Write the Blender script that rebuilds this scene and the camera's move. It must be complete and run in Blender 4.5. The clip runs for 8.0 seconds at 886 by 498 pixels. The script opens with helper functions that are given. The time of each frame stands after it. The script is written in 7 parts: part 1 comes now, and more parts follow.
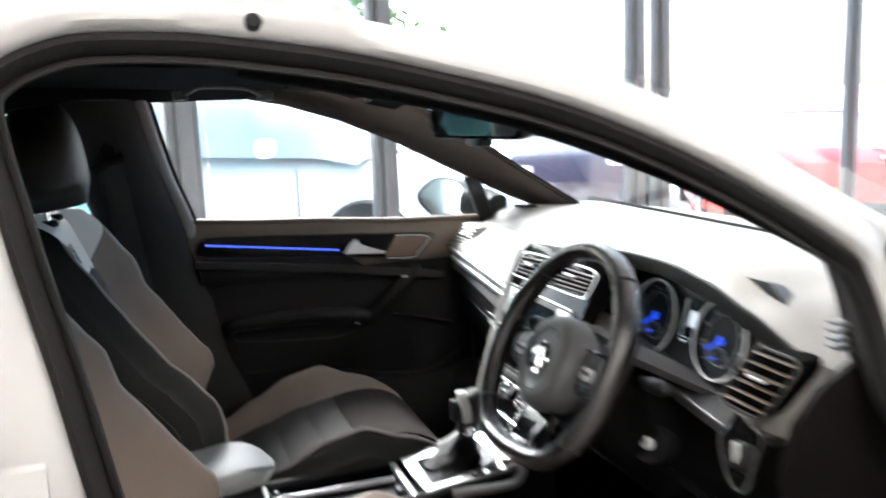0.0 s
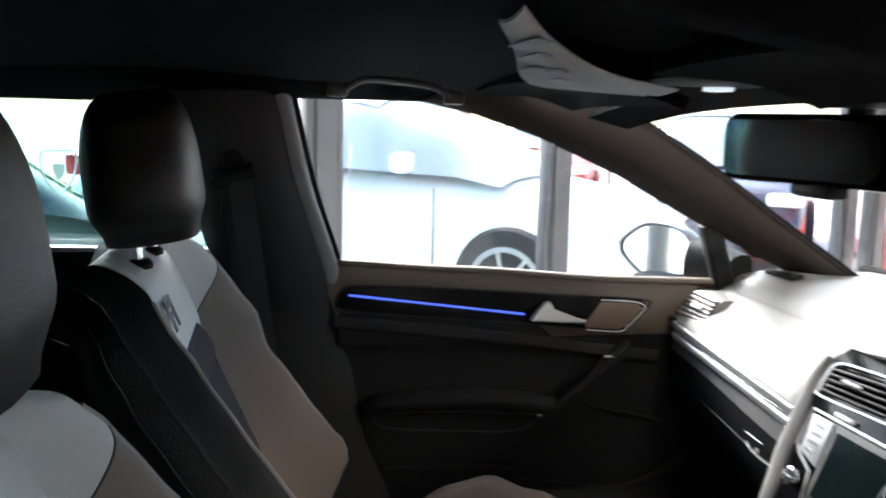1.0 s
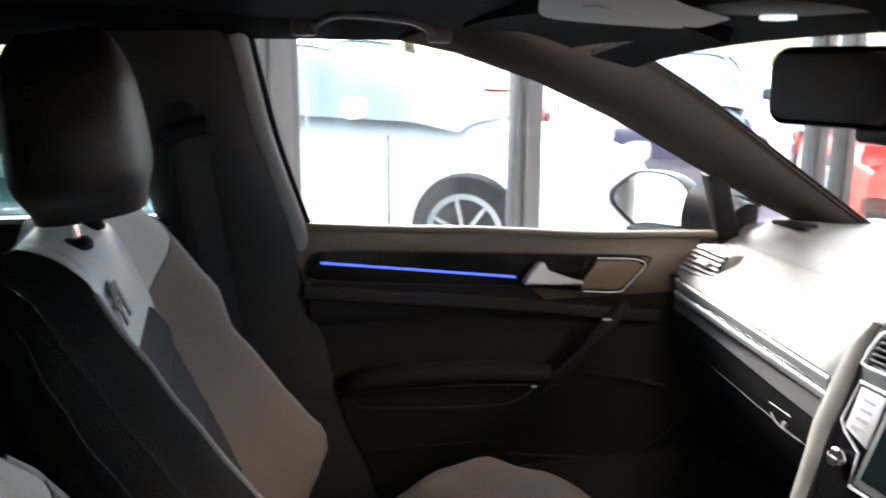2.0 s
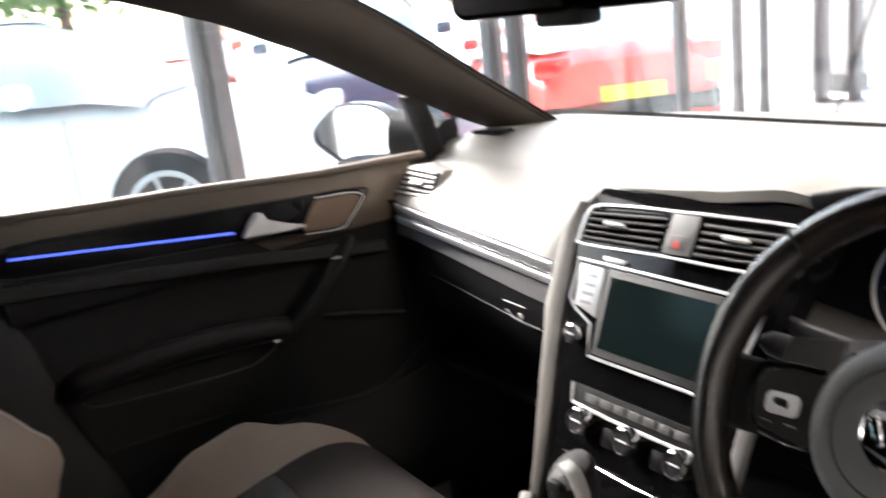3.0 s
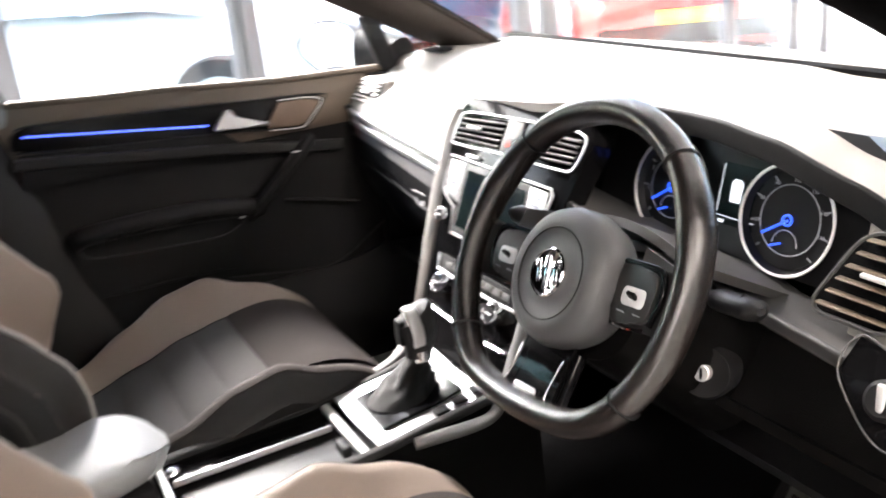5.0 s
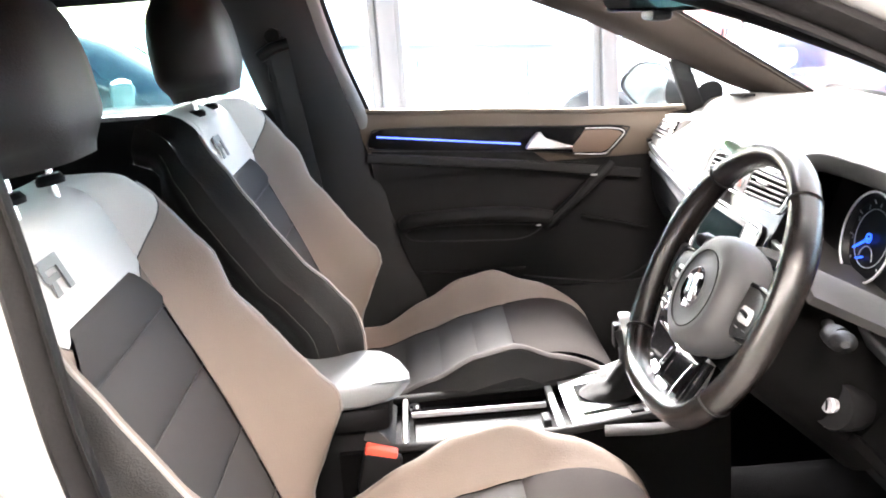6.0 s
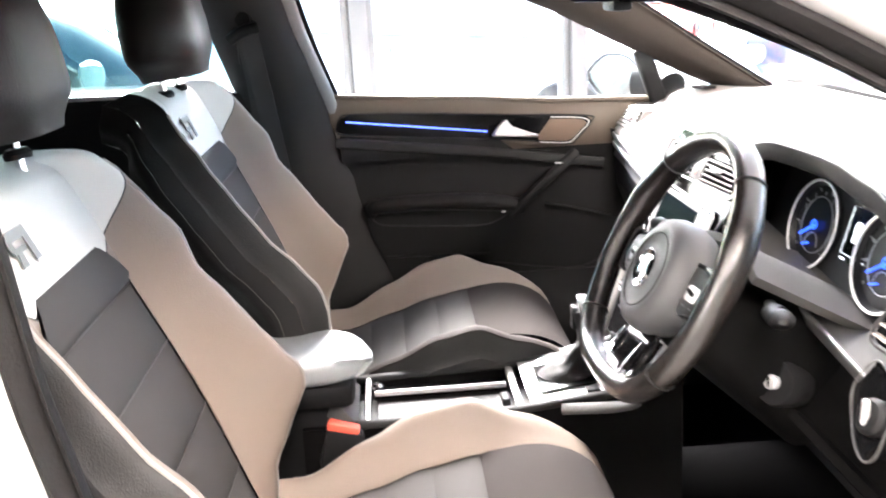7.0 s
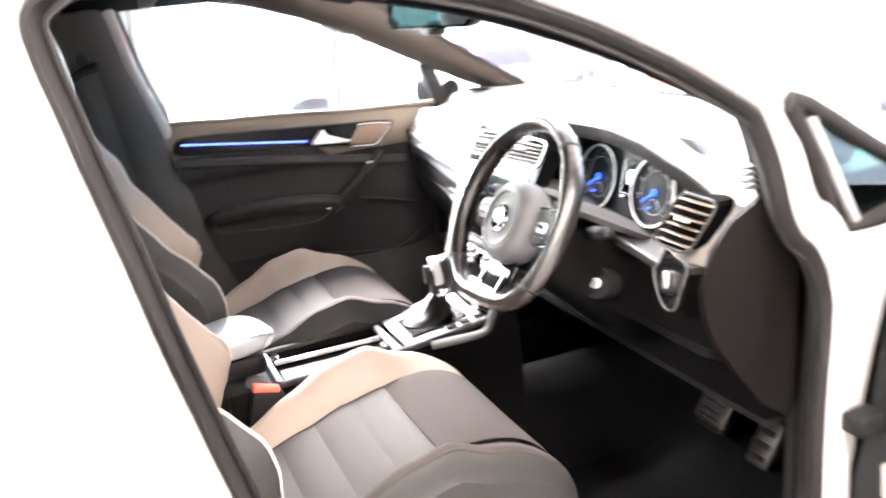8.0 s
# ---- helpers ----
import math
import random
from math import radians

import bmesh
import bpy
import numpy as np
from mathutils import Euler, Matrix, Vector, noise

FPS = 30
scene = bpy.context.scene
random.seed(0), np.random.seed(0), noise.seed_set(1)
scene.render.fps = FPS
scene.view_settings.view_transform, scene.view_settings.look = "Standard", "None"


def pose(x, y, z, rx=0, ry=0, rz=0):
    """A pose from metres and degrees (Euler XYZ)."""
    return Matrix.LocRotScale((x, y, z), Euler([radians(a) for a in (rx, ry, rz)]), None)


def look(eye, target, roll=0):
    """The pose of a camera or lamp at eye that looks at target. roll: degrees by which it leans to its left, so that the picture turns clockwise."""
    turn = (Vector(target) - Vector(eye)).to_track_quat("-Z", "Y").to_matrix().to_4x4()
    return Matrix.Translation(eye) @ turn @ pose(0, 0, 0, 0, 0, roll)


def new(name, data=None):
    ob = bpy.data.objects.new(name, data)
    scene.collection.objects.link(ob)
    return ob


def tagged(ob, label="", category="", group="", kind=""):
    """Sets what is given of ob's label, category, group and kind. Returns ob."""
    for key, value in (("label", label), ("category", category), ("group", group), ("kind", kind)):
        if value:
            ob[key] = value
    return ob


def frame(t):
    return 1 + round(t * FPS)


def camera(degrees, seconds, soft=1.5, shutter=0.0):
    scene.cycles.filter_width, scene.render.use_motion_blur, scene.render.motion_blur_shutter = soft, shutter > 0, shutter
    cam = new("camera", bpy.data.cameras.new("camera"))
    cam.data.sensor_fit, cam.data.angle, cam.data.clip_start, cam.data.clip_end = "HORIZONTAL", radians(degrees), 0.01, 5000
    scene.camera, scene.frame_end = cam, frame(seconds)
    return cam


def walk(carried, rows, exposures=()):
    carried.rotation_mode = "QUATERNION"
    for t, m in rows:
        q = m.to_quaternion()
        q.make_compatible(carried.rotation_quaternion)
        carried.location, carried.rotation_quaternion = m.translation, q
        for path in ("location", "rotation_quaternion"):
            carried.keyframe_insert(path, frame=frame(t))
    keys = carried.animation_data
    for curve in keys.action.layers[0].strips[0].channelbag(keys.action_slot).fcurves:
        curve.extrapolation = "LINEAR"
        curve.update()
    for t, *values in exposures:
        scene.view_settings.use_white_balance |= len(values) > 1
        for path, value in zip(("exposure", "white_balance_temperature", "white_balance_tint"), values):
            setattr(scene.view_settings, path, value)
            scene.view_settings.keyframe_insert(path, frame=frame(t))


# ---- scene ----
cam = camera(53.3, 8.0, soft=1.8, shutter=0.5)
PATH = [
    (0, (-0.493, -1.473, 1.331), (0.131, 0.397, 0.993), -2.3),
    (0.3, (-0.513, -1.259, 1.331), (0.038, 0.641, 1.034), -1.3),
    (0.5, (-0.51, -1.138, 1.322), (-0.009, 0.779, 1.048), -0.4),
    (0.8, (-0.525, -0.94, 1.327), (-0.076, 0.988, 1.039), 1.1),
    (1, (-0.509, -0.853, 1.32), (-0.123, 1.087, 1.025), 1.4),
    (1.2, (-0.494, -0.789, 1.331), (-0.163, 1.155, 0.995), 2.1),
    (2.3, (-0.538, -0.655, 1.302), (0.108, 1.186, 0.86), -1.4),
    (2.5, (-0.532, -0.644, 1.289), (0.236, 1.147, 0.837), -3.0),
    (3, (-0.521, -0.638, 1.28), (0.533, 0.974, 0.74), -6.8),
    (3.2, (-0.525, -0.658, 1.287), (0.615, 0.874, 0.694), -7.9),
    (3.5, (-0.538, -0.69, 1.298), (0.684, 0.75, 0.638), -9.3),
    (4, (-0.543, -0.749, 1.305), (0.716, 0.638, 0.605), -9.9),
    (4.2, (-0.546, -0.778, 1.311), (0.714, 0.605, 0.602), -9.6),
    (5.3, (-0.38, -1.14, 1.288), (0.169, 0.666, 0.626), -4.7),
    (5.5, (-0.348, -1.211, 1.295), (-0.011, 0.658, 0.669), -4.5),
    (5.7, (-0.321, -1.268, 1.301), (-0.143, 0.635, 0.712), -3.9),
    (6, (-0.28, -1.305, 1.298), (-0.244, 0.618, 0.75), -4.3),
    (6.5, (-0.284, -1.335, 1.299), (-0.227, 0.592, 0.765), -3.0),
    (6.7, (-0.269, -1.324, 1.311), (-0.208, 0.595, 0.749), -3.7),
    (7, (-0.268, -1.34, 1.292), (-0.171, 0.574, 0.721), -3.0),
    (7.2, (-0.273, -1.377, 1.31), (-0.128, 0.52, 0.692), -3.0),
    (7.4, (-0.3, -1.403, 1.301), (-0.082, 0.481, 0.664), -4.4),
    (7.7, (-0.397, -1.501, 1.313), (0.017, 0.356, 0.698), -5.2),
    (8, (-0.585, -1.645, 1.346), (0.103, 0.141, 0.763), -5.7),
]
EXPOSURES = [(0.0, 2.64, 6050, 9), (0.5, 2.28, 6000, 9), (1.2, 2.5, 6150, 9), (2.3, 2.65, 6450, 13), (4.2, 2.75, 6500, 14), (5.3, 3.78, 6400, 15), (6.0, 4.32, 6350, 15), (7.5, 4.52, 6350, 16), (8.0, 4.90, 6350, 16)]
walk(cam, [(t, look(eye, target, roll)) for t, eye, target, roll in PATH], EXPOSURES)

# ---- daylight outside, warm panels in the showroom ceiling ----
world = bpy.data.worlds.new("world")
scene.world = world
world.use_nodes = True
wn = world.node_tree
sky = wn.nodes.new("ShaderNodeTexSky")
sky.sky_type = "NISHITA"
sky.sun_disc = False
sky.sun_elevation, sky.sun_rotation = radians(38), radians(-12)
sky.air_density, sky.dust_density, sky.ozone_density = 0.9, 2.6, 0.6
wn.links.new(sky.outputs[0], wn.nodes["Background"].inputs[0])
wn.nodes["Background"].inputs[1].default_value = 0.15

sun_data = bpy.data.lights.new("sun", "SUN")
sun_data.energy, sun_data.angle, sun_data.color = 4.6, radians(34), (1.0, 0.96, 0.91)
sun_ob = new("sun", sun_data)
sun_ob.matrix_world = look((-2.6, 12.2, 9.8), (0, 0, 0))


def ceiling_lamp(x, y, z, sx, sy, watts, color):
    d = bpy.data.lights.new("ceiling_panel_light", "AREA")
    d.shape, d.size, d.size_y, d.energy, d.color = "RECTANGLE", sx, sy, watts, color
    ob = new("ceiling_panel_light", d)
    ob.matrix_world = look((x, y, z), (x, y + 0.001, 0))
    return ob


WARM = (1.0, 0.93, 0.86)
for lx, ly in ((-3.2, -2.5), (0.0, -2.5), (3.2, -2.5)):
    ceiling_lamp(lx, ly, 3.14, 1.1, 1.1, 8, WARM)

# ---- materials ----
def mat(name, base, rough=0.5, metal=0.0, grain=0.0, scale=400.0, vary=0.12, vscale=6.0, coat=0.0, spec=0.5, sheen=0.0, emit=None, power=0.0):
    """A surface with two scales of variation: slow stains in colour and gloss, fine grain in the relief."""
    m = bpy.data.materials.new(name)
    m.use_nodes = True
    nt = m.node_tree
    b = nt.nodes["Principled BSDF"]
    tc = nt.nodes.new("ShaderNodeTexCoord")
    slow = nt.nodes.new("ShaderNodeTexNoise")
    slow.inputs["Scale"].default_value, slow.inputs["Detail"].default_value = vscale, 4.0
    nt.links.new(tc.outputs["Object"], slow.inputs["Vector"])
    mix = nt.nodes.new("ShaderNodeMix")
    mix.data_type = "RGBA"
    dark = tuple(c * (1 - vary) for c in base)
    pale = tuple(min(1.0, c * (1 + vary)) for c in base)
    mix.inputs[6].default_value, mix.inputs[7].default_value = (*dark, 1), (*pale, 1)
    nt.links.new(slow.outputs[0], mix.inputs[0])
    nt.links.new(mix.outputs[2], b.inputs["Base Color"])
    rr = nt.nodes.new("ShaderNodeMapRange")
    rr.inputs[3].default_value, rr.inputs[4].default_value = max(0.02, rough - 0.06), min(1.0, rough + 0.06)
    nt.links.new(slow.outputs[0], rr.inputs[0])
    nt.links.new(rr.outputs[0], b.inputs["Roughness"])
    b.inputs["Metallic"].default_value = metal
    b.inputs["Specular IOR Level"].default_value = spec
    b.inputs["Coat Weight"].default_value = coat
    b.inputs["Sheen Weight"].default_value = sheen
    if grain:
        fine = nt.nodes.new("ShaderNodeTexNoise")
        fine.inputs["Scale"].default_value, fine.inputs["Detail"].default_value = scale, 3.0
        nt.links.new(tc.outputs["Object"], fine.inputs["Vector"])
        bump = nt.nodes.new("ShaderNodeBump")
        bump.inputs["Strength"].default_value, bump.inputs["Distance"].default_value = grain, 0.002
        nt.links.new(fine.outputs[0], bump.inputs["Height"])
        nt.links.new(bump.outputs[0], b.inputs["Normal"])
    if emit:
        b.inputs["Emission Color"].default_value = (*emit, 1)
        b.inputs["Emission Strength"].default_value = power
    return m


def pane(name, tint, gloss=0.04):
    """Clear glass: what is behind it shows through its tint, with a mirror gloss that grows to the edge."""
    m = bpy.data.materials.new(name)
    m.use_nodes = True
    nt = m.node_tree
    nt.nodes.remove(nt.nodes["Principled BSDF"])
    out = nt.nodes["Material Output"]
    clear, shine, mix = nt.nodes.new("ShaderNodeBsdfTransparent"), nt.nodes.new("ShaderNodeBsdfGlossy"), nt.nodes.new("ShaderNodeMixShader")
    clear.inputs[0].default_value = (*tint, 1)
    shine.inputs["Roughness"].default_value = 0.01
    facing = nt.nodes.new("ShaderNodeLayerWeight")
    curve, size = nt.nodes.new("ShaderNodeMath"), nt.nodes.new("ShaderNodeMath")
    curve.operation, size.operation = "POWER", "MULTIPLY_ADD"
    curve.inputs[1].default_value = 5.0
    size.inputs[1].default_value, size.inputs[2].default_value = 0.5, 0.02 + gloss
    nt.links.new(facing.outputs["Facing"], curve.inputs[0])
    nt.links.new(curve.outputs[0], size.inputs[0])
    nt.links.new(size.outputs[0], mix.inputs[0])
    nt.links.new(clear.outputs[0], mix.inputs[1])
    nt.links.new(shine.outputs[0], mix.inputs[2])
    nt.links.new(mix.outputs[0], out.inputs[0])
    return m


# dark trim with the light from the windows put into a paler base
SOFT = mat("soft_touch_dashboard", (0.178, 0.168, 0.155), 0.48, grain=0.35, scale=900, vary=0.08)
BLACK = mat("black_grained_plastic", (0.008, 0.008, 0.0085), 0.5, grain=0.3, scale=800, spec=0.14)
DOORBLACK = mat("black_door_trim", (0.0160, 0.0155, 0.0160), 0.6, grain=0.3, scale=700, spec=0.07)
SPEAKERBROWN = mat("brown_speaker_trim", (0.105, 0.068, 0.045), 0.5, grain=0.3, scale=900, vary=0.06)
DOORTOP = mat("door_top_soft_trim", (0.090, 0.069, 0.050), 0.55, grain=0.3, scale=800, vary=0.08)
SHELFGREY = mat("dark_grey_shelf", (0.044, 0.043, 0.042), 0.5, grain=0.3, scale=800)
PLATE = mat("satin_console_metal", (0.52, 0.52, 0.53), 0.3, metal=0.9, grain=0.05, scale=300)
HUB = mat("grey_airbag_cover", (0.060, 0.0605, 0.063), 0.42, grain=0.3, scale=800)
VENTBEIGE = mat("beige_vent_slat", (0.080, 0.062, 0.042), 0.45, grain=0.2, scale=800)
STALK = mat("dark_grey_stalk_plastic", (0.0095, 0.0095, 0.010), 0.42, grain=0.2, scale=800, spec=0.25)
LEDGE = mat("dark_door_ledge", (0.023, 0.0224, 0.0224), 0.6, grain=0.3, scale=800, spec=0.12)
# black trim taken darker still, with the footwell's shade in its colour
FOOTSHADE = mat("shade_darkened_lower_trim", (0.0021, 0.0020, 0.0020), 0.6, grain=0.3, scale=700, spec=0.07)
HAZARDGREY = mat("pale_grey_hazard_block", (0.19, 0.19, 0.19), 0.45, grain=0.2, scale=700)
BRIGHTRING = mat("bright_dial_ring", (0.80, 0.80, 0.80), 0.3, metal=0.3, vary=0.03)
# brown plastic with the unlit end's shade put into the colour
ENDCAP = mat("shade_darkened_brown_plastic", (0.0032, 0.0026, 0.0024), 0.6, grain=0.3, scale=700, spec=0.06)
PADBLACK = mat("satin_black_button_pad", (0.019, 0.018, 0.018), 0.33, grain=0.2, scale=800, spec=0.35)
BRUSHED = mat("brushed_trim_metal", (0.58, 0.58, 0.59), 0.30, metal=0.6, grain=0.05, scale=300)
BAND = mat("satin_grey_band", (0.055, 0.055, 0.056), 0.4, metal=0.3)
INSERT = mat("dark_lacquer_insert", (0.005, 0.005, 0.005), 0.22, spec=0.12)
GLOSS = mat("piano_black", (0.0035, 0.0035, 0.0038), 0.10, spec=0.13)
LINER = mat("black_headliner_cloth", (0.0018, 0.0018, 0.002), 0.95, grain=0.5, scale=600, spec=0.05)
# pillar cloth in its lit tone, for the passenger's side only
TRIMCLOTH = mat("lit_pillar_cloth", (0.033, 0.027, 0.0235), 0.9, grain=0.5, scale=600, spec=0.1)
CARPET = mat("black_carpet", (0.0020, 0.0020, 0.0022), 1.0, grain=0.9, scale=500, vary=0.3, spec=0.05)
LEATHER = mat("pale_grey_leather", (0.58, 0.558, 0.528), 0.5, grain=0.4, scale=500, vary=0.06, vscale=9, spec=0.35)
DARKCLOTH = mat("dark_grey_perforated_leather", (0.057, 0.0545, 0.053), 0.85, grain=0.5, scale=700, vary=0.1, spec=0.1)
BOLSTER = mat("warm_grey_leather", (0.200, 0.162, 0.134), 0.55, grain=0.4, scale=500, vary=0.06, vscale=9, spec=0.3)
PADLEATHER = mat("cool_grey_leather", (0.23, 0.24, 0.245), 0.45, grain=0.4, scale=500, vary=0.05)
# the bolster leather again, darkened for the shaded side of the cushions
SHADEDBOLSTER = mat("shaded_warm_leather", (0.036, 0.031, 0.029), 0.75, grain=0.4, scale=500, vary=0.1, spec=0.1)
BUTTON = mat("pale_button_plastic", (0.46, 0.46, 0.47), 0.35, vary=0.05)
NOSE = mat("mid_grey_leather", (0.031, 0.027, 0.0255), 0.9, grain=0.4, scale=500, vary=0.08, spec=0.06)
BLACKLEATHER = mat("black_seat_leather", (0.020, 0.0192, 0.0188), 0.45, grain=0.4, scale=500, spec=0.22)
STACKEDGE = mat("grey_stack_edge", (0.115, 0.113, 0.111), 0.5, grain=0.3, scale=800)
STITCH = mat("dark_grey_stitching", (0.045, 0.043, 0.041), 0.7, vary=0.1)
PIPING = mat("pale_piping", (0.30, 0.28, 0.26), 0.6)
GAITER = mat("black_gaiter_leather", (0.0045, 0.0044, 0.0044), 0.55, grain=0.4, scale=500, spec=0.15)
TRAY = mat("grey_tray_metal", (0.034, 0.035, 0.036), 0.5, metal=0.0, grain=0.1, scale=300)
RIM = mat("black_wheel_leather", (0.011, 0.0088, 0.008), 0.22, grain=0.25, scale=600, spec=0.75)
RUBBER = mat("black_rubber_seal", (0.0105, 0.0096, 0.0094), 0.65, grain=0.3, scale=300, spec=0.12)
PAINT = mat("pale_silver_car_paint", (0.42, 0.408, 0.397), 0.32, metal=0.2, coat=0.7, vary=0.04)
SILVER = mat("satin_silver_trim", (0.62, 0.62, 0.62), 0.32, metal=0.5, grain=0.05, scale=300)
CHROME = mat("chrome", (0.85, 0.85, 0.86), 0.08, metal=1.0, vary=0.03)
ALLOY = mat("brushed_pedal_steel", (0.36, 0.35, 0.33), 0.3, metal=1.0, grain=0.1, scale=200)
GREYTRIM = mat("grey_plastic_trim", (0.11, 0.11, 0.11), 0.45, grain=0.2, scale=700)
SCREEN = mat("dark_touch_screen", (0.005, 0.009, 0.009), 0.14, spec=0.16)
DIALFACE = mat("black_dial_face", (0.008, 0.008, 0.009), 0.35, spec=0.2)
WHITEINK = mat("white_print", (0.7, 0.7, 0.7), 0.5)
BLUELIGHT = mat("blue_needle_light", (0.02, 0.06, 0.5), 0.4, emit=(0.02, 0.10, 1.0), power=0.16)
LED = mat("blue_light_strip", (0.05, 0.08, 0.5), 0.4, emit=(0.08, 0.14, 1.0), power=0.28)
DISPLAY = mat("display_glow", (0.3, 0.35, 0.35), 0.3, emit=(0.75, 0.8, 0.85), power=0.2)
DIMINK = mat("dim_grey_print", (0.25, 0.26, 0.28), 0.5)
HAZARD = mat("red_hazard_button", (0.55, 0.06, 0.04), 0.4)
BUCKLE = mat("red_buckle_button", (0.75, 0.10, 0.06), 0.4, vary=0.05)
MIRRORGLASS = mat("mirror_glass", (0.9, 0.92, 0.92), 0.02, metal=1.0, vary=0.01)
WEBBING = mat("black_belt_webbing", (0.02, 0.02, 0.02), 0.8, grain=0.6, scale=900)
LABELGREY = mat("grey_sun_visor_cloth", (0.35, 0.36, 0.36), 0.8, grain=0.3, scale=600)
WINDOW = pane("window_glass", (0.95, 0.98, 0.98), 0.01)
PRIVACY = pane("tinted_rear_glass", (0.29, 0.49, 0.49), 0.05)
SHOPGLASS = pane("shopfront_glass", (0.94, 0.97, 0.97), 0.0)
POST = mat("grey_aluminium_post", (0.10, 0.104, 0.11), 0.45, metal=0.3, vary=0.06)
FLOORTILE = mat("grey_showroom_floor", (0.36, 0.35, 0.335), 0.25, vary=0.05, vscale=2)
FORECOURT = mat("pale_concrete_forecourt", (0.70, 0.70, 0.69), 0.9, grain=0.6, scale=60, vary=0.15, vscale=1.2)
CEILING = mat("white_ceiling_board", (0.75, 0.74, 0.72), 0.8, vary=0.03)
WALL = mat("white_wall_paint", (0.55, 0.54, 0.52), 0.8, vary=0.03)
LAMP = mat("warm_light_panel", (0.9, 0.85, 0.75), 0.6, emit=(1.0, 0.87, 0.74), power=3.0)
TYRE = mat("tyre_rubber", (0.02, 0.02, 0.022), 0.8, grain=0.4, scale=80)
WHEELRIM = mat("silver_alloy_wheel", (0.6, 0.6, 0.62), 0.3, metal=0.8)
DARKGLASS = mat("dark_car_glass", (0.012, 0.03, 0.032), 0.06, coat=0.6)
# the sky's reflection is put into this glass as a pale base colour
CARGLASS = mat("painted_sky_car_glass", (0.42, 0.48, 0.50), 0.12, coat=0.5)
PAINTBLUE = mat("pale_blue_car_paint", (0.88, 0.94, 0.96), 0.3, coat=0.6, vary=0.04)
PAINTRED = mat("red_car_paint", (0.80, 0.07, 0.06), 0.3, coat=0.7, vary=0.05)
PAINTORANGE = mat("orange_red_car_paint", (0.80, 0.09, 0.04), 0.3, coat=0.7, vary=0.05)
PAINTNAVY = mat("dark_blue_car_paint", (0.03, 0.045, 0.07), 0.25, coat=0.7)
PAINTTEAL = mat("dark_teal_car_paint", (0.11, 0.18, 0.19), 0.2, coat=0.8)
YELLOW = mat("yellow_plate", (0.85, 0.62, 0.03), 0.5, vary=0.05)
TAIL = mat("red_lamp_lens", (0.6, 0.02, 0.02), 0.2, coat=0.5)
HEAD = mat("clear_lamp_lens", (0.7, 0.72, 0.74), 0.1, coat=0.6)
BARK = mat("tree_bark", (0.12, 0.09, 0.065), 0.9, grain=0.9, scale=30, vary=0.3)
LEAF = mat("green_leaves", (0.09, 0.17, 0.035), 0.6, vary=0.4, vscale=2)
SHIELD = mat("etched_white_decal", (0.6, 0.62, 0.62), 0.5, vary=0.1)

# ---- mesh tools ----
def lerp_table(rows, x):
    """The value at x of a table of (x, value), smoothly."""
    if x <= rows[0][0]:
        return rows[0][1]
    for (x0, a), (x1, b) in zip(rows, rows[1:]):
        if x <= x1:
            f = (x - x0) / (x1 - x0)
            f = f * f * (3 - 2 * f) * 0.5 + f * 0.5
            return a + (b - a) * f
    return rows[-1][1]


def smooth(x, a, b):
    f = min(1.0, max(0.0, (x - a) / (b - a)))
    return f * f * (3 - 2 * f)


def curve_points(points, n, closed=False):
    """A smooth line through the points, n steps to each stretch."""
    p = [Vector(q) for q in points]
    out, count = [], len(p)
    for i in range(count if closed else count - 1):
        a = p[i - 1] if i or closed else p[0] * 2 - p[1]
        b, c = p[i], p[(i + 1) % count]
        d = p[(i + 2) % count] if closed or i + 2 < count else c * 2 - b
        for k in range(n):
            t = k / n
            out.append(0.5 * (2 * b + (c - a) * t + (2 * a - 5 * b + 4 * c - d) * t * t + (3 * b - a - 3 * c + d) * t ** 3))
    if not closed:
        out.append(p[-1])
    return out


def add_grid(bm, f, nu, nv, wrap=False):
    rows = [[bm.verts.new(f(i / nu, j / nv)) for j in range(nv + 1)] for i in range(nu if wrap else nu + 1)]
    for i in range(nu):
        a, b = rows[i], rows[(i + 1) % len(rows)]
        for j in range(nv):
            bm.faces.new((a[j], b[j], b[j + 1], a[j + 1]))
    return bm


def grid(f, nu, nv, wrap=False):
    return add_grid(bmesh.new(), f, nu, nv, wrap)


def thick(bm, depth, away=None):
    """Gives an open sheet a thickness, to the side that away names."""
    if away is not None:
        made = bmesh.ops.extrude_face_region(bm, geom=bm.faces[:], use_keep_orig=True)
        moved = [v for v in made["geom"] if isinstance(v, bmesh.types.BMVert)]
        bmesh.ops.translate(bm, verts=moved, vec=Vector(away).normalized() * depth)
        return bm
    bmesh.ops.recalc_face_normals(bm, faces=bm.faces)
    bmesh.ops.solidify(bm, geom=bm.faces[:], thickness=depth)
    return bm


def add_box(bm, c, s, bevel=0.004, seg=2, turn=None):
    m = Matrix.Translation(c) @ (turn.to_4x4() if turn else Matrix.Identity(4)) @ Matrix.Diagonal((*s, 1))
    made = bmesh.ops.create_cube(bm, size=1.0, matrix=m)
    if bevel:
        edges = {e for v in made["verts"] for e in v.link_edges}
        bmesh.ops.bevel(bm, geom=list(edges), offset=min(bevel, min(s) * 0.45), segments=seg, profile=0.5, affect="EDGES")
    return bm


def box(c, s, bevel=0.004, seg=2, turn=None):
    return add_box(bmesh.new(), c, s, bevel, seg, turn)


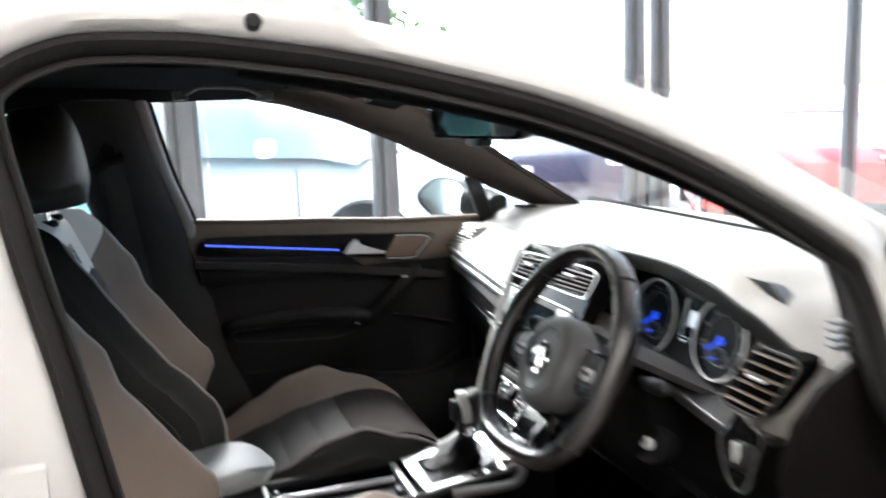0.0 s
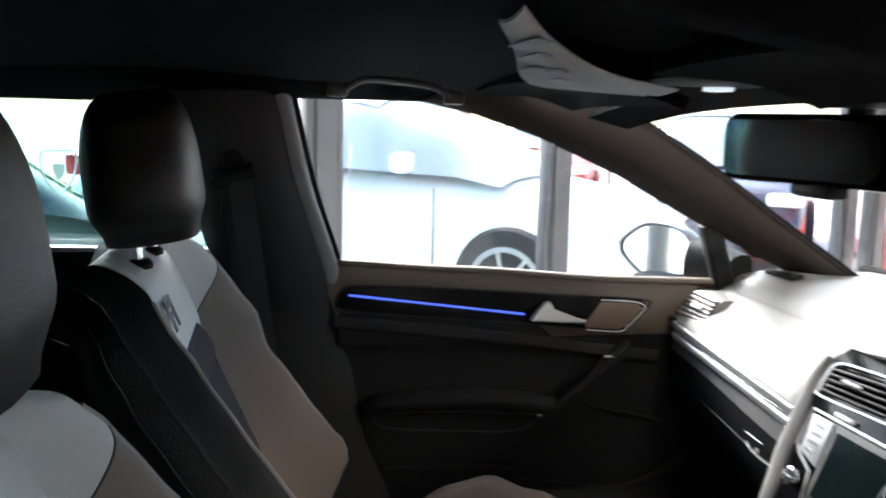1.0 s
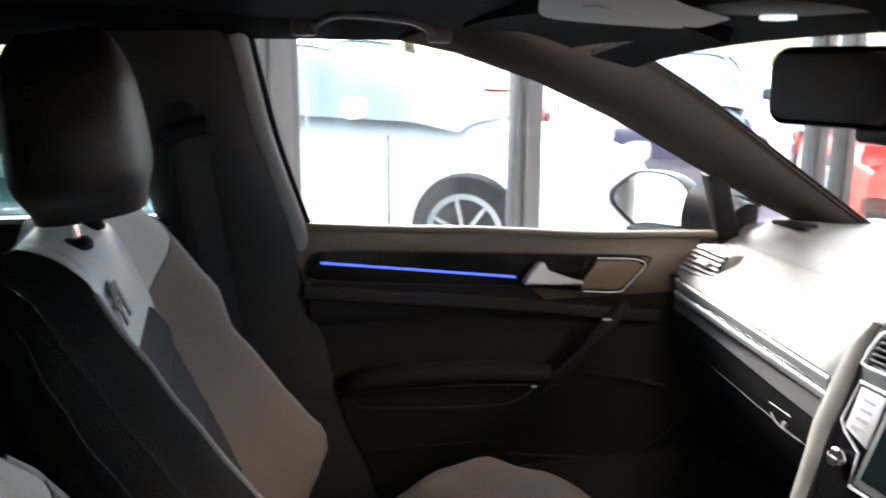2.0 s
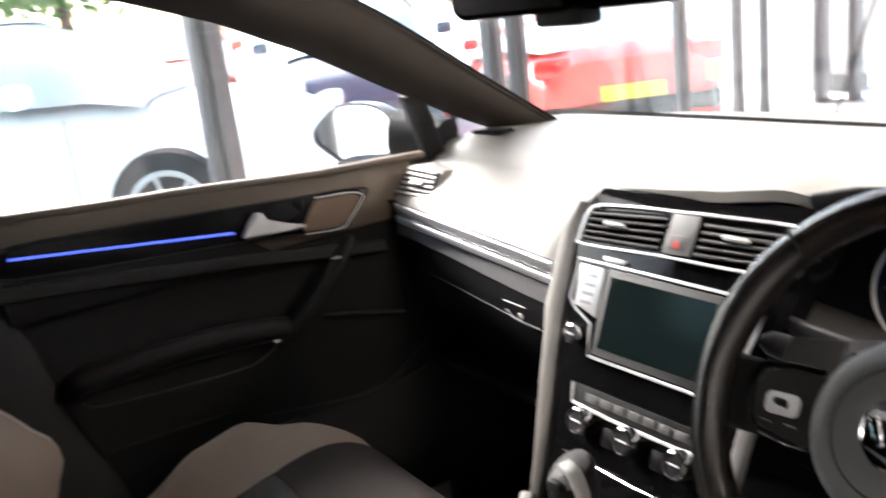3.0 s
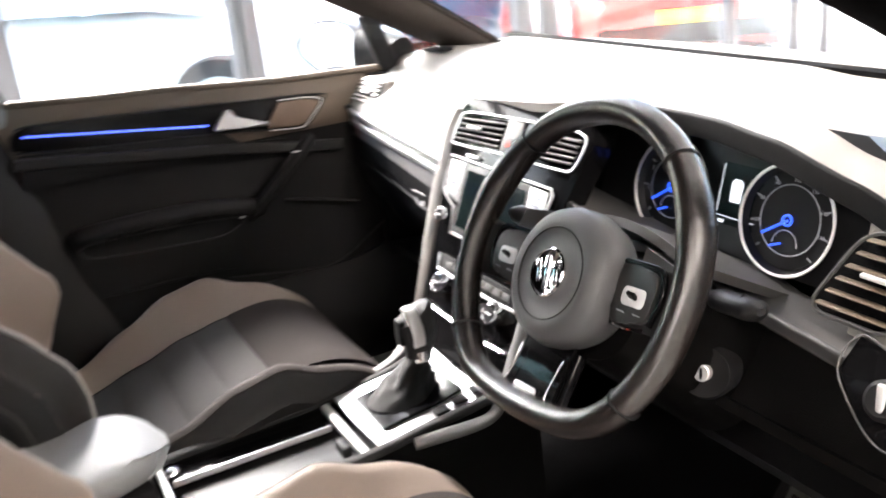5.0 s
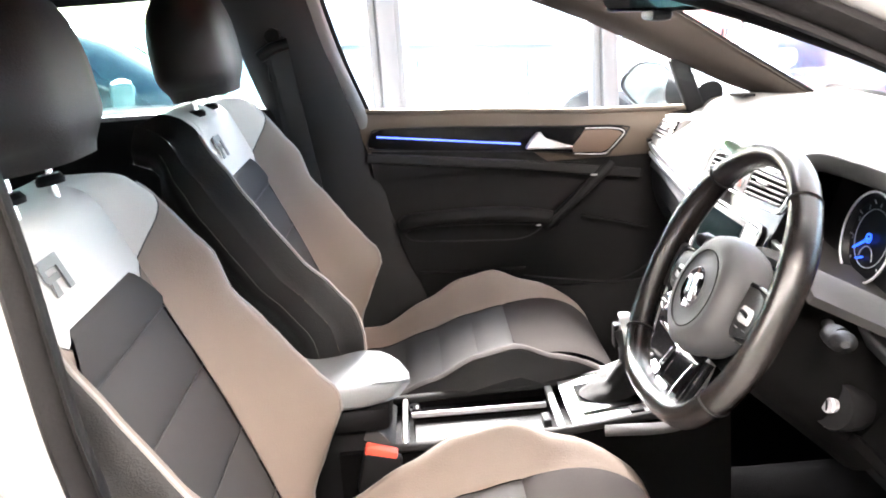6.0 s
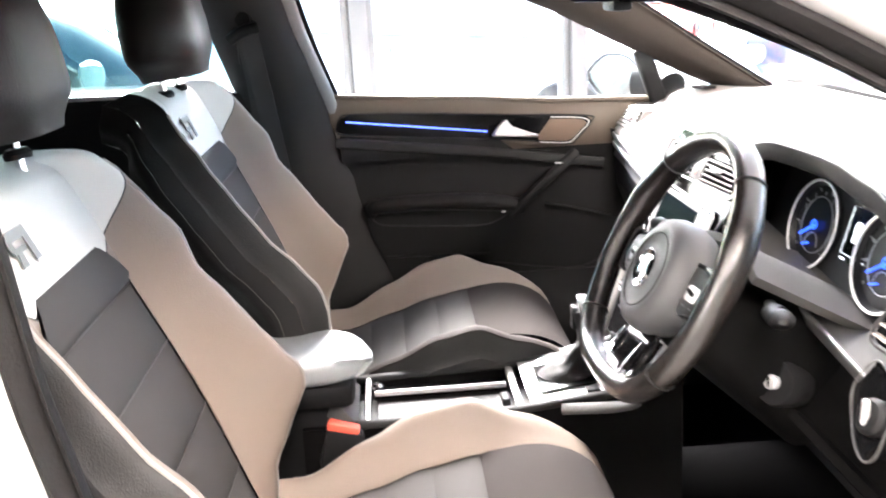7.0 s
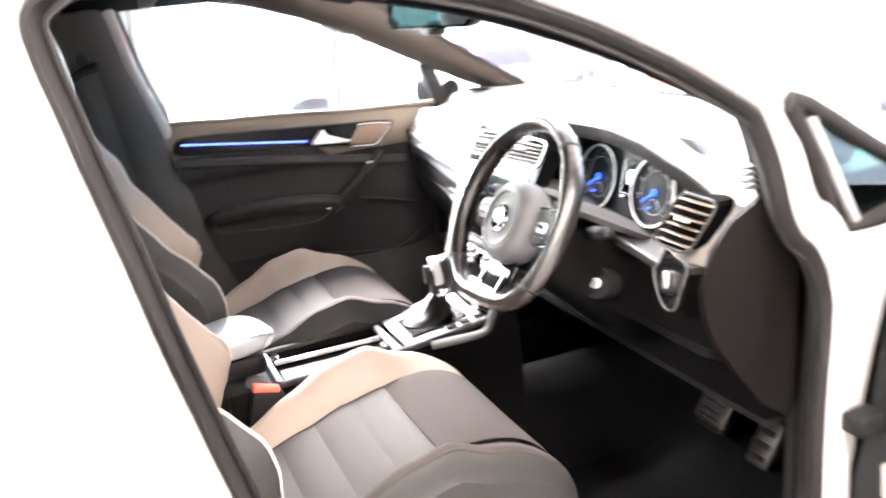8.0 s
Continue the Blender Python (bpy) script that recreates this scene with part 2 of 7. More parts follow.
def add_sweep(bm, path, prof, closed=False, up=(0, 0, 1), cap=True, size=None):
    """Draws the outline prof (pairs along the path's own up and its side) along a path."""
    path, up, rings = [Vector(p) for p in path], Vector(up), []
    n = len(path)
    for i, p in enumerate(path):
        a = path[i - 1] if i or closed else path[0]
        b = path[(i + 1) % n] if i + 1 < n or closed else path[-1]
        t = (b - a).normalized()
        u = (up - up.dot(t) * t).normalized()
        s = t.cross(u)
        k = size(i / max(1, n - 1)) if size else 1.0
        rings.append([bm.verts.new(p + u * (x * k) + s * (y * k)) for x, y in prof])
    m = len(prof)
    for i in range(n if closed else n - 1):
        a, b = rings[i], rings[(i + 1) % n]
        for j in range(m):
            bm.faces.new((a[j], a[(j + 1) % m], b[(j + 1) % m], b[j]))
    if cap and not closed:
        bm.faces.new(rings[0][::-1])
        bm.faces.new(rings[-1])
    return bm


def sweep(path, prof, closed=False, up=(0, 0, 1), cap=True, size=None):
    return add_sweep(bmesh.new(), path, prof, closed, up, cap, size)


def ring(r, n=10, q=None):
    return [(r * math.cos(2 * math.pi * i / n), (q or r) * math.sin(2 * math.pi * i / n)) for i in range(n)]


def slab(w, h, r=0.2, n=3):
    """An upright outline w by h with rounded corners."""
    out, r = [], min(w, h) * r
    for cx, cy, a0 in ((w / 2 - r, h / 2 - r, 0), (-w / 2 + r, h / 2 - r, 90), (-w / 2 + r, -h / 2 + r, 180), (w / 2 - r, -h / 2 + r, 270)):
        for k in range(n + 1):
            a = radians(a0 + 90 * k / n)
            out.append((cx + r * math.cos(a), cy + r * math.sin(a)))
    return out


def add_lathe(bm, prof, origin, axis, seg=24):
    """Turns (radius, height) pairs round an axis."""
    axis = Vector(axis).normalized()
    q = Vector((0, 0, 1)).rotation_difference(axis)
    o = Vector(origin)
    rows = []
    for r, h in prof:
        rows.append([bm.verts.new(o + q @ Vector((r * math.cos(2 * math.pi * k / seg), r * math.sin(2 * math.pi * k / seg), h))) for k in range(seg)])
    for a, b in zip(rows, rows[1:]):
        for k in range(seg):
            bm.faces.new((a[k], a[(k + 1) % seg], b[(k + 1) % seg], b[k]))
    bm.faces.new(rows[0][::-1])
    bm.faces.new(rows[-1])
    return bm


def lathe(prof, origin, axis, seg=24):
    return add_lathe(bmesh.new(), prof, origin, axis, seg)


def add_prism(bm, poly, depth, bevel=0.0):
    """A flat outline (points in space) pushed along the vector depth."""
    d = Vector(depth)
    a = [bm.verts.new(Vector(p)) for p in poly]
    b = [bm.verts.new(Vector(p) + d) for p in poly]
    n = len(poly)
    faces = [bm.faces.new(a[::-1]), bm.faces.new(b)]
    for i in range(n):
        faces.append(bm.faces.new((a[i], a[(i + 1) % n], b[(i + 1) % n], b[i])))
    if bevel:
        edges = list(faces[0].edges) + list(faces[1].edges)
        bmesh.ops.bevel(bm, geom=edges, offset=bevel, segments=2, profile=0.5, affect="EDGES")
    return bm


def prism(poly, depth, bevel=0.0):
    return add_prism(bmesh.new(), poly, depth, bevel)


def place_part(ob, parent):
    ob.parent = parent
    if parent is not None:
        top = parent
        where = top.matrix_basis.copy()
        if top.parent is not None:
            where = top.parent.matrix_basis @ top.matrix_parent_inverse @ top.matrix_basis
        ob.matrix_parent_inverse = where.inverted()
    return ob


def part(name, bm, material, parent=None, label="", flat=False):
    """Links a bmesh as one mesh object under a thing or a part."""
    bmesh.ops.recalc_face_normals(bm, faces=bm.faces)
    me = bpy.data.meshes.new(name)
    bm.to_mesh(me)
    bm.free()
    me.materials.append(material)
    if not flat:
        me.shade_smooth()
        me.set_sharp_from_angle(angle=radians(38))
    ob = place_part(new(name, me), parent)
    if label:
        tagged(ob, label)
    return ob


def thing(name, base, label, category, group="", kind=""):
    ob = new(name)
    ob.matrix_basis = Matrix.Translation(base)
    ob.empty_display_size = 0.05
    return tagged(ob, label, category, group, kind)


def words(text, size, m, material, parent, name="lettering"):
    """Lettering as a thin mesh, in the plane of m."""
    c = bpy.data.curves.new(name, "FONT")
    c.body, c.size, c.extrude, c.align_x, c.align_y = text, size, 0.0004, "CENTER", "CENTER"
    tmp = bpy.data.objects.new(name, c)
    scene.collection.objects.link(tmp)
    bpy.context.view_layer.update()
    me = bpy.data.meshes.new_from_object(tmp.evaluated_get(bpy.context.evaluated_depsgraph_get()))
    bpy.data.objects.remove(tmp)
    bpy.data.curves.remove(c)
    me.transform(m)
    me.materials.clear()
    me.materials.append(material)
    return place_part(new(name, me), parent)


def axes(origin, right, up):
    """A matrix whose x runs right and y runs up, facing the viewer."""
    r, u = Vector(right).normalized(), Vector(up).normalized()
    n = r.cross(u)
    m = Matrix((r, u, n)).transposed().to_4x4()
    m.translation = Vector(origin)
    return m

# ---- the showroom round the car ----
def structure(name, bm, material, label, category):
    return tagged(part(name, bm, material), label, category, kind="structure")


GD = Vector((0.945, 0.326, 0))          # the shopfront's line
GN = Vector((-0.326, 0.945, 0))         # outwards
G0 = Vector((-0.129, 1.697, 0))

structure("ground", prism([(-300, -300, -0.06), (300, -300, -0.06), (300, 300, -0.06), (-300, 300, -0.06)], (0, 0, 0.05)), FORECOURT, "pale concrete ground round the showroom", "ground")
a, b = G0 - GD * 12, G0 + GD * 7.55
structure("floor", prism([(a.x, -8, -0.008), (b.x, -8, -0.008), (b.x, b.y, -0.008), (a.x, a.y, -0.008)], (0, 0, 0.008)), FLOORTILE, "polished pale tiled showroom floor", "floor")
structure("ceiling", prism([(a.x, -8, 3.2), (b.x, -8, 3.2), (b.x, b.y, 3.2), (a.x, a.y, 3.2)], (0, 0, 0.12)), CEILING, "white board showroom ceiling", "ceiling")
structure("wall_back", box(((a.x + b.x) / 2, -8.1, 1.6), (b.x - a.x, 0.2, 3.2), 0), WALL, "white painted showroom back wall", "wall")
structure("wall_side", box((a.x - 0.1, (a.y - 8) / 2, 1.6), (0.2, a.y + 8, 3.2), 0), WALL, "white painted showroom side wall", "wall")

for lx, ly in ((-3.2, -2.5), (0.0, -2.5), (3.2, -2.5)):
    lamp = thing("ceiling_lamp", (lx, ly, 3.2), "square warm white light panel set in the ceiling", "ceiling lamp", "showroom light panels")
    part("lamp_frame", box((lx, ly, 3.185), (1.24, 1.24, 0.03), 0.006), SILVER, lamp)
    part("diffuser", box((lx, ly, 3.166), (1.14, 1.14, 0.008), 0.002), LAMP, lamp)


def shop_post(s, w=0.12, d=0.08, h=3.2):
    c = G0 + GD * s
    turn = Matrix.Rotation(math.atan2(GD.y, GD.x), 3, "Z")
    ob = thing("shopfront_post", (c.x, c.y, 0), "dark grey aluminium post of the glass shopfront", "post", "shopfront posts")
    part("post_shaft", box((c.x, c.y, h / 2), (w, d, h), 0.006, turn=turn), POST, ob)
    for e in (-1, 1):
        q = c + GD * (e * (w / 2 + 0.012))
        part("glazing_bead", box((q.x, q.y, h / 2), (0.024, 0.05, h - 0.02), 0.003, turn=turn), POST, ob)
    return ob


for s, w in ((-3.2, 0.12), (-1.95, 0.12), (-0.25, 0.06), (0.558, 0.05), (2.045, 0.06), (2.24, 0.06), (4.12, 0.08), (5.15, 0.08), (5.75, 0.06), (7.45, 0.34)):
    shop_post(s, w)
for py, pw in ((3.86, 0.08), (2.4, 0.08), (1.0, 0.08), (-0.2, 0.12), (-1.2, 0.12), (-2.6, 0.12), (-4.0, 0.12), (-5.5, 0.12), (-7.9, 0.2)):
    ob = thing("shopfront_post", (b.x, py, 0), "dark grey aluminium post of the glass shopfront", "post", "shopfront posts")
    part("post_shaft", box((b.x, py, 1.6), (0.14, pw, 3.2), 0.006), POST, ob)
g = structure("shop_window", box((b.x, (b.y - 8) / 2, 1.6), (0.012, b.y + 7.8, 3.18), 0), SHOPGLASS, "tall clear shopfront pane", "window")
g.visible_shadow = False
turn = Matrix.Rotation(math.atan2(GD.y, GD.x), 3, "Z")
for s0, s1 in ((-12, -3.27), (-3.13, -2.02), (-1.88, -0.31), (-0.19, 0.50), (0.62, 1.98), (2.31, 4.04), (4.20, 5.06), (5.24, 5.68), (5.82, 7.27)):
    c = G0 + GD * ((s0 + s1) / 2)
    g = structure("shop_window", box((c.x, c.y, 1.6), (s1 - s0 - 0.05, 0.012, 3.18), 0, turn=turn), SHOPGLASS, "tall clear shopfront pane", "window")
    g.visible_shadow = False


def shield_decal(s, z, k):
    """A plain shield outline etched on the pane."""
    c = G0 + GD * s - GN * 0.012
    out = [(-0.5, 0.6), (0, 0.66), (0.5, 0.6), (0.48, 0.0), (0.3, -0.4), (0, -0.64), (-0.3, -0.4), (-0.48, 0.0)]
    ob = thing("shield_decal", c + Vector((0, 0, z)), "pale etched shield-shaped decal on the shop window", "decal", "window decals")
    pts = curve_points([c + GD * (x * k) + Vector((0, 0, z + y * k)) for x, y in out], 4, True)
    part("outline", sweep(pts, [(0.003, -0.002), (0.003, 0.002), (-0.003, 0.002), (-0.003, -0.002)], True, up=-GN), SHIELD, ob)
    part("field", prism([c + GD * (x * k * 0.35) + Vector((0, 0, z + y * k * 0.4)) for x, y in out], -GN * 0.002), SHIELD, ob)


shield_decal(-0.925, 1.170, 0.075)
shield_decal(-0.755, 1.300, 0.075)

# ---- the car's body ----


def side_y(z):
    """How far out the inside trim stands at a height."""
    return lerp_table([(0.3, 0.70), (0.95, 0.70), (1.06, 0.672), (1.20, 0.645), (1.36, 0.60), (1.42, 0.54)], z)


def skin_y(z):
    """How far out the painted opening of the driver's side stands at a height."""
    return lerp_table([(0.3, 0.76), (0.80, 0.75), (1.0, 0.73), (1.2, 0.69), (1.36, 0.645), (1.42, 0.63)], z)


OPEN = [(-0.353, 0.387), (-0.433, 0.566), (-0.500, 0.830), (-0.519, 0.909), (-0.541, 1.004), (-0.561, 1.104), (-0.582, 1.199), (-0.592, 1.249), (-0.604, 1.303), (-0.608, 1.341), (-0.594, 1.358), (-0.570, 1.370), (-0.533, 1.379), (-0.471, 1.379), (-0.414, 1.374), (-0.313, 1.359), (-0.216, 1.337), (-0.106, 1.307),
        (-0.007, 1.268), (0.091, 1.218), (0.161, 1.177), (0.207, 1.147), (0.231, 1.130), (0.241, 1.119), (0.250, 1.092), (0.258, 1.059), (0.268, 0.994), (0.287, 0.949), (0.311, 0.924), (0.326, 0.890), (0.333, 0.856), (0.329, 0.812), (0.322, 0.726), (0.316, 0.619), (0.309, 0.465), (0.265, 0.402), (-0.000, 0.383)]
car = thing("car_body", (0, 0, 0), "pale silver hatchback body with its driver's door open", "car body", kind="structure")
loop2 = [(p.x, p.z) for p in curve_points([(x, 0, z) for x, z in OPEN], 5, True)]


def opening_band(prof, y_of, side=-1, size=None):
    """Draws (outwards from the opening, out of the car) pairs round the door opening."""
    n = len(loop2)

    def f(u, v):
        i = round(u * n) % n
        (x0, z0), (x1, z1) = loop2[i - 1], loop2[(i + 1) % n]
        tx, tz = x1 - x0, z1 - z0
        k = math.hypot(tx, tz)
        ox, oz = -tz / k, tx / k
        x, z = loop2[i]
        j = round(v * (len(prof) - 1))
        o, a = prof[j]
        w, o0 = (size(x, z) if size else 1.0), prof[0][0]
        o = o0 + (o - o0) * w
        return Vector((x + ox * o, side * (y_of(z) + a), z + oz * o))
    return grid(f, n, len(prof) - 1, True)


def rail_width(x, z):
    if x < -0.3:
        return lerp_table([(0.4, 3.0), (1.0, 3.6), (1.2, 3.2), (1.33, 2.0), (1.40, 1.0)], z)
    return lerp_table([(0.3, 2.0), (0.9, 2.0), (1.05, 1.5), (1.2, 1.0), (1.42, 1.0)], z)


part("door_seal", opening_band([(0.016, -0.050), (0.003, -0.030), (-0.005, -0.015), (-0.009, -0.004), (-0.008, 0.004), (-0.004, 0.002), (-0.001, -0.004), (0.004, 0.004), (0.011, 0.009), (0.017, 0.004), (0.019, -0.004)], skin_y), RUBBER, car, "black rubber door seal")
part("door_frame", opening_band([(0.017, -0.004), (0.020, 0.004), (0.026, 0.010), (0.034, 0.010), (0.043, 0.004), (0.050, -0.010), (0.054, -0.025)], skin_y, size=rail_width), PAINT, car, "pale painted door surround")
part("pillar_lining", opening_band([(0.016, -0.050), (0.026, -0.075), (0.042, -0.10), (0.07, -0.13)], skin_y), LINER, car)

# roof skin, headliner, windscreen and its frame
ROOF = [(-2.0, 1.30), (-1.7, 1.385), (-1.2, 1.43), (-0.7, 1.445), (-0.35, 1.432), (-0.1, 1.400), (0.06, 1.366)]


def roof_z(x):
    return lerp_table(ROOF, x)


part("roof", thick(grid(lambda u, v: (lambda s, x: Vector((x, -0.60 + 1.20 * v, roof_z(x) + 0.024 * s - 0.026)))(1 - (2 * v - 1) ** 2, -2.0 + (1.80 + 0.30 * (1 - (2 * v - 1) ** 2) ** 0.5) * u), 30, 20), 0.006, (0, 0, -1)), PAINT, car)
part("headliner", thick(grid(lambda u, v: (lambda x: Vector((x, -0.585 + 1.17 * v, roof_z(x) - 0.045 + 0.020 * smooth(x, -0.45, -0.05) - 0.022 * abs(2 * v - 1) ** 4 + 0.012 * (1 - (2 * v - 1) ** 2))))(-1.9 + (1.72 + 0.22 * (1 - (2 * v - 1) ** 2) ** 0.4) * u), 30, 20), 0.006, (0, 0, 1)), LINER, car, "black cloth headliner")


def screen_pt(u, v):
    """On the windscreen: u across from the driver's side, v up."""
    s = 1 - (2 * u - 1) ** 2
    bx, tx = 0.66 + 0.16 * s, 0.035 + 0.06 * s
    y = (0.69 + (0.585 - 0.69) * v) * (2 * u - 1)
    x = bx + (tx - bx) * v
    z = 1.02 + (1.352 - 1.02 + 0.026 * s) * v + 0.03 * math.sin(math.pi * v) * 0.6
    return Vector((x, y, z))


ws = part("windscreen", grid(screen_pt, 16, 10), WINDOW, car)
ws.visible_shadow = False
part("windscreen_header", thick(grid(lambda u, v: screen_pt(0.06 + 0.88 * u, 1.0 - 0.03 * v) + Vector((-0.05 * (1 - v), 0, -0.004 - 0.008 * v - 0.02 * abs(2 * u - 1) ** 4)), 16, 3), 0.01), LINER, car)

# pillars: inner edge of the screen, outer edge of the side window
WIN_EDGE = [(-0.26, 1.352), (-0.17, 1.334), (-0.04, 1.293), (0.105, 1.232), (0.25, 1.157), (0.33, 1.118), (0.42, 1.074), (0.54, 1.022)]
SCR_EDGE = [(-0.12, 1.405), (-0.02, 1.39), (0.07, 1.356), (0.16, 1.309), (0.25, 1.259), (0.335, 1.206), (0.42, 1.150), (0.60, 1.035)]


def edge_at(tab, u):
    k = u * (len(tab) - 1)
    i = min(len(tab) - 2, int(k))
    f = k - i
    return tab[i][0] + (tab[i + 1][0] - tab[i][0]) * f, tab[i][1] + (tab[i + 1][1] - tab[i][1]) * f


def a_pillar(side):
    def f(u, v):
        (x0, z0), (x1, z1) = edge_at(WIN_EDGE, u), edge_at(SCR_EDGE, u)
        x, z = x0 + (x1 - x0) * v, z0 + (z1 - z0) * v
        y0, y1 = side_y(z0) + 0.012, 0.602 + 0.03 * u
        y = y0 + (y1 - y0) * v - 0.028 * math.sin(math.pi * min(1, v * 1.15) ** 0.8) if v * 1.15 < 1 else y0 + (y1 - y0) * v
        return Vector((x, side * y, z))
    return thick(grid(f, 28, 12), 0.008)


# one trim in two tones: daylight painted on this pillar, shade on the driver's
part("pillar_trim", a_pillar(1), TRIMCLOTH, car, "dark cloth windscreen pillar trim lightened for daylight")
part("pillar_trim", sweep(curve_points([(-0.40, -0.585, 1.375), (-0.15, -0.59, 1.325), (0.05, -0.60, 1.255), (0.20, -0.62, 1.18), (0.45, -0.66, 1.04)], 6), slab(0.05, 0.035, 0.4), up=(0, 1, 0)), LINER, car, "dark cloth windscreen pillar trim blackened for shade")
pts = [(x, 0.602 + 0.03 * i / 7 + 0.004, z) for i, (x, z) in enumerate(SCR_EDGE)]
part("screen_edge", sweep(curve_points(pts, 4), slab(0.012, 0.010), up=(0, 1, 0)), RUBBER, car)
part("outer_pillar", sweep(curve_points([(x - 0.01, 0.665 + 0.03 * i / 7, z - 0.012) for i, (x, z) in enumerate(SCR_EDGE)], 4), slab(0.03, 0.04), up=(0, 1, 0)), BLACK, car)
part("outer_pillar", sweep(curve_points([(-0.45, -0.60, 1.402), (-0.20, -0.605, 1.368), (0.0, -0.612, 1.315), (0.14, -0.62, 1.252), (0.32, -0.63, 1.156), (0.62, -0.69, 1.0)], 6), slab(0.055, 0.05, 0.4), up=(0, 1, 0)), PAINT, car)

# side rail above the passenger's window
part("roof_side_trim", thick(grid(lambda u, v: (lambda x: Vector((x, side_y(1.35) + 0.02 - 0.075 * v - 0.01 * math.sin(math.pi * v), 1.352 + (0.047 + 0.0 * x) * v - (0.012 if x < -0.5 else 0.0) * (1 - v))))(-1.5 + 1.28 * u), 24, 5), 0.008), LINER, car)

# middle pillar with its belt
BF = [(-0.505, 1.355), (-0.468, 1.20), (-0.423, 1.065), (-0.393, 0.95), (-0.34, 0.75), (-0.28, 0.58), (-0.22, 0.42)]
BR = [(-0.67, 1.355), (-0.638, 1.21), (-0.60, 1.075), (-0.585, 0.95), (-0.57, 0.75), (-0.55, 0.58), (-0.52, 0.42)]


def b_pillar(u, v):
    (x0, z0), (x1, z1) = edge_at(BF, u), edge_at(BR, u)
    z = z0 + (z1 - z0) * v
    return Vector((x0 + (x1 - x0) * v, side_y(z) + 0.012 - 0.040 * math.sin(math.pi * v) ** 0.6, z))


part("middle_pillar", thick(grid(b_pillar, 24, 10), 0.01), LEDGE, car, "black plastic door pillar")
# body-painted edge; grey is used here for the shadow it stands in
part("pillar_edge", sweep(curve_points([(x + 0.013, side_y(z) + 0.018, z) for x, z in BF[:4]], 4), slab(0.034, 0.034, 0.35), up=(0, 1, 0)), HAZARDGREY, car, "painted door frame edge greyed for shade")
part("glass_seal", sweep(curve_points([(x + 0.034, side_y(z) + 0.022, z) for x, z in BF[:3]], 4), slab(0.008, 0.012, 0.35), up=(0, 1, 0)), RUBBER, car, "thin black window seal")

# rear side: door panel, tinted window, rear pillar, bench, hatch
part("rear_door_panel", thick(grid(lambda u, v: Vector((-0.58 - 0.78 * u, 0.69 - 0.02 * math.sin(math.pi * v), 0.42 + 0.665 * v)), 8, 12), 0.03), BLACK, car)
part("rear_sill_strip", sweep([(-0.585, 0.678, 1.08), (-1.33, 0.668, 1.095)], slab(0.022, 0.02)), SILVER, car)
rg = part("rear_side_window", grid(lambda u, v: Vector((-0.56 - 0.82 * u, side_y(1.075 + 0.29 * v) + 0.035, 1.075 + 0.29 * v)), 6, 4), PRIVACY, car)
rg.visible_shadow = False
part("rear_pillar", thick(grid(lambda u, v: Vector((-1.30 - 0.65 * u, 0.65 - 0.10 * v, 0.5 + 0.87 * v - 0.06 * u)), 5, 8), 0.03), LINER, car)
part("rear_pillar", thick(grid(lambda u, v: Vector((-0.70 - 1.25 * u, -(0.69 - 0.09 * smooth(v, 0.5, 1)), 0.40 + 0.98 * v - 0.06 * u * v)), 5, 8), 0.03), LINER, car)
part("hatch", thick(grid(lambda u, v: Vector((-1.98 + 0.03 * v, -0.70 + 1.4 * u, 0.40 + 0.97 * v)), 4, 6), 0.03), LINER, car)
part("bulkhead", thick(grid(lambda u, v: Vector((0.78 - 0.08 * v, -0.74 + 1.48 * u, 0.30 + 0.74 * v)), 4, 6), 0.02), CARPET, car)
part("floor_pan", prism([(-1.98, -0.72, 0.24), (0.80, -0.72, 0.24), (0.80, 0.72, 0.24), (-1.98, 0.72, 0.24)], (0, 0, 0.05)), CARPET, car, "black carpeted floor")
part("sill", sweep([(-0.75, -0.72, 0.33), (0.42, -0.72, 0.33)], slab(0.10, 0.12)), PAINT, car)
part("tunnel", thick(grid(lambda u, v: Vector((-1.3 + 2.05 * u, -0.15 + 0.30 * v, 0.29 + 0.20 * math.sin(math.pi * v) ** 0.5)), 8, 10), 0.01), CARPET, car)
part("kick_panel", thick(grid(lambda u, v: Vector((0.33 + 0.40 * u, -0.70, 0.29 + 0.72 * v)), 4, 6), 0.02), BLACK, car)
part("kick_panel", thick(grid(lambda u, v: Vector((0.30 + 0.48 * u, 0.69, 0.29 + 0.72 * v)), 4, 6), 0.02), BLACK, car)

# outer skins
SIDE_IN = [(0.20, 0.70), (0.34, 0.78), (0.62, 0.815), (0.85, 0.80), (1.0, 0.77)]


def flank(side, x0, x1, top0, top1, bot=0.22):
    def f(u, v):
        x = x0 + (x1 - x0) * u
        z = bot + (top0 + (top1 - top0) * u - bot) * v
        end = 0.10 * smooth(x, 1.0, 1.6) + 0.08 * smooth(-x, 1.4, 2.05)
        return Vector((x, side * (lerp_table(SIDE_IN, z) - end), z))
    return thick(grid(f, 14, 10), 0.008)


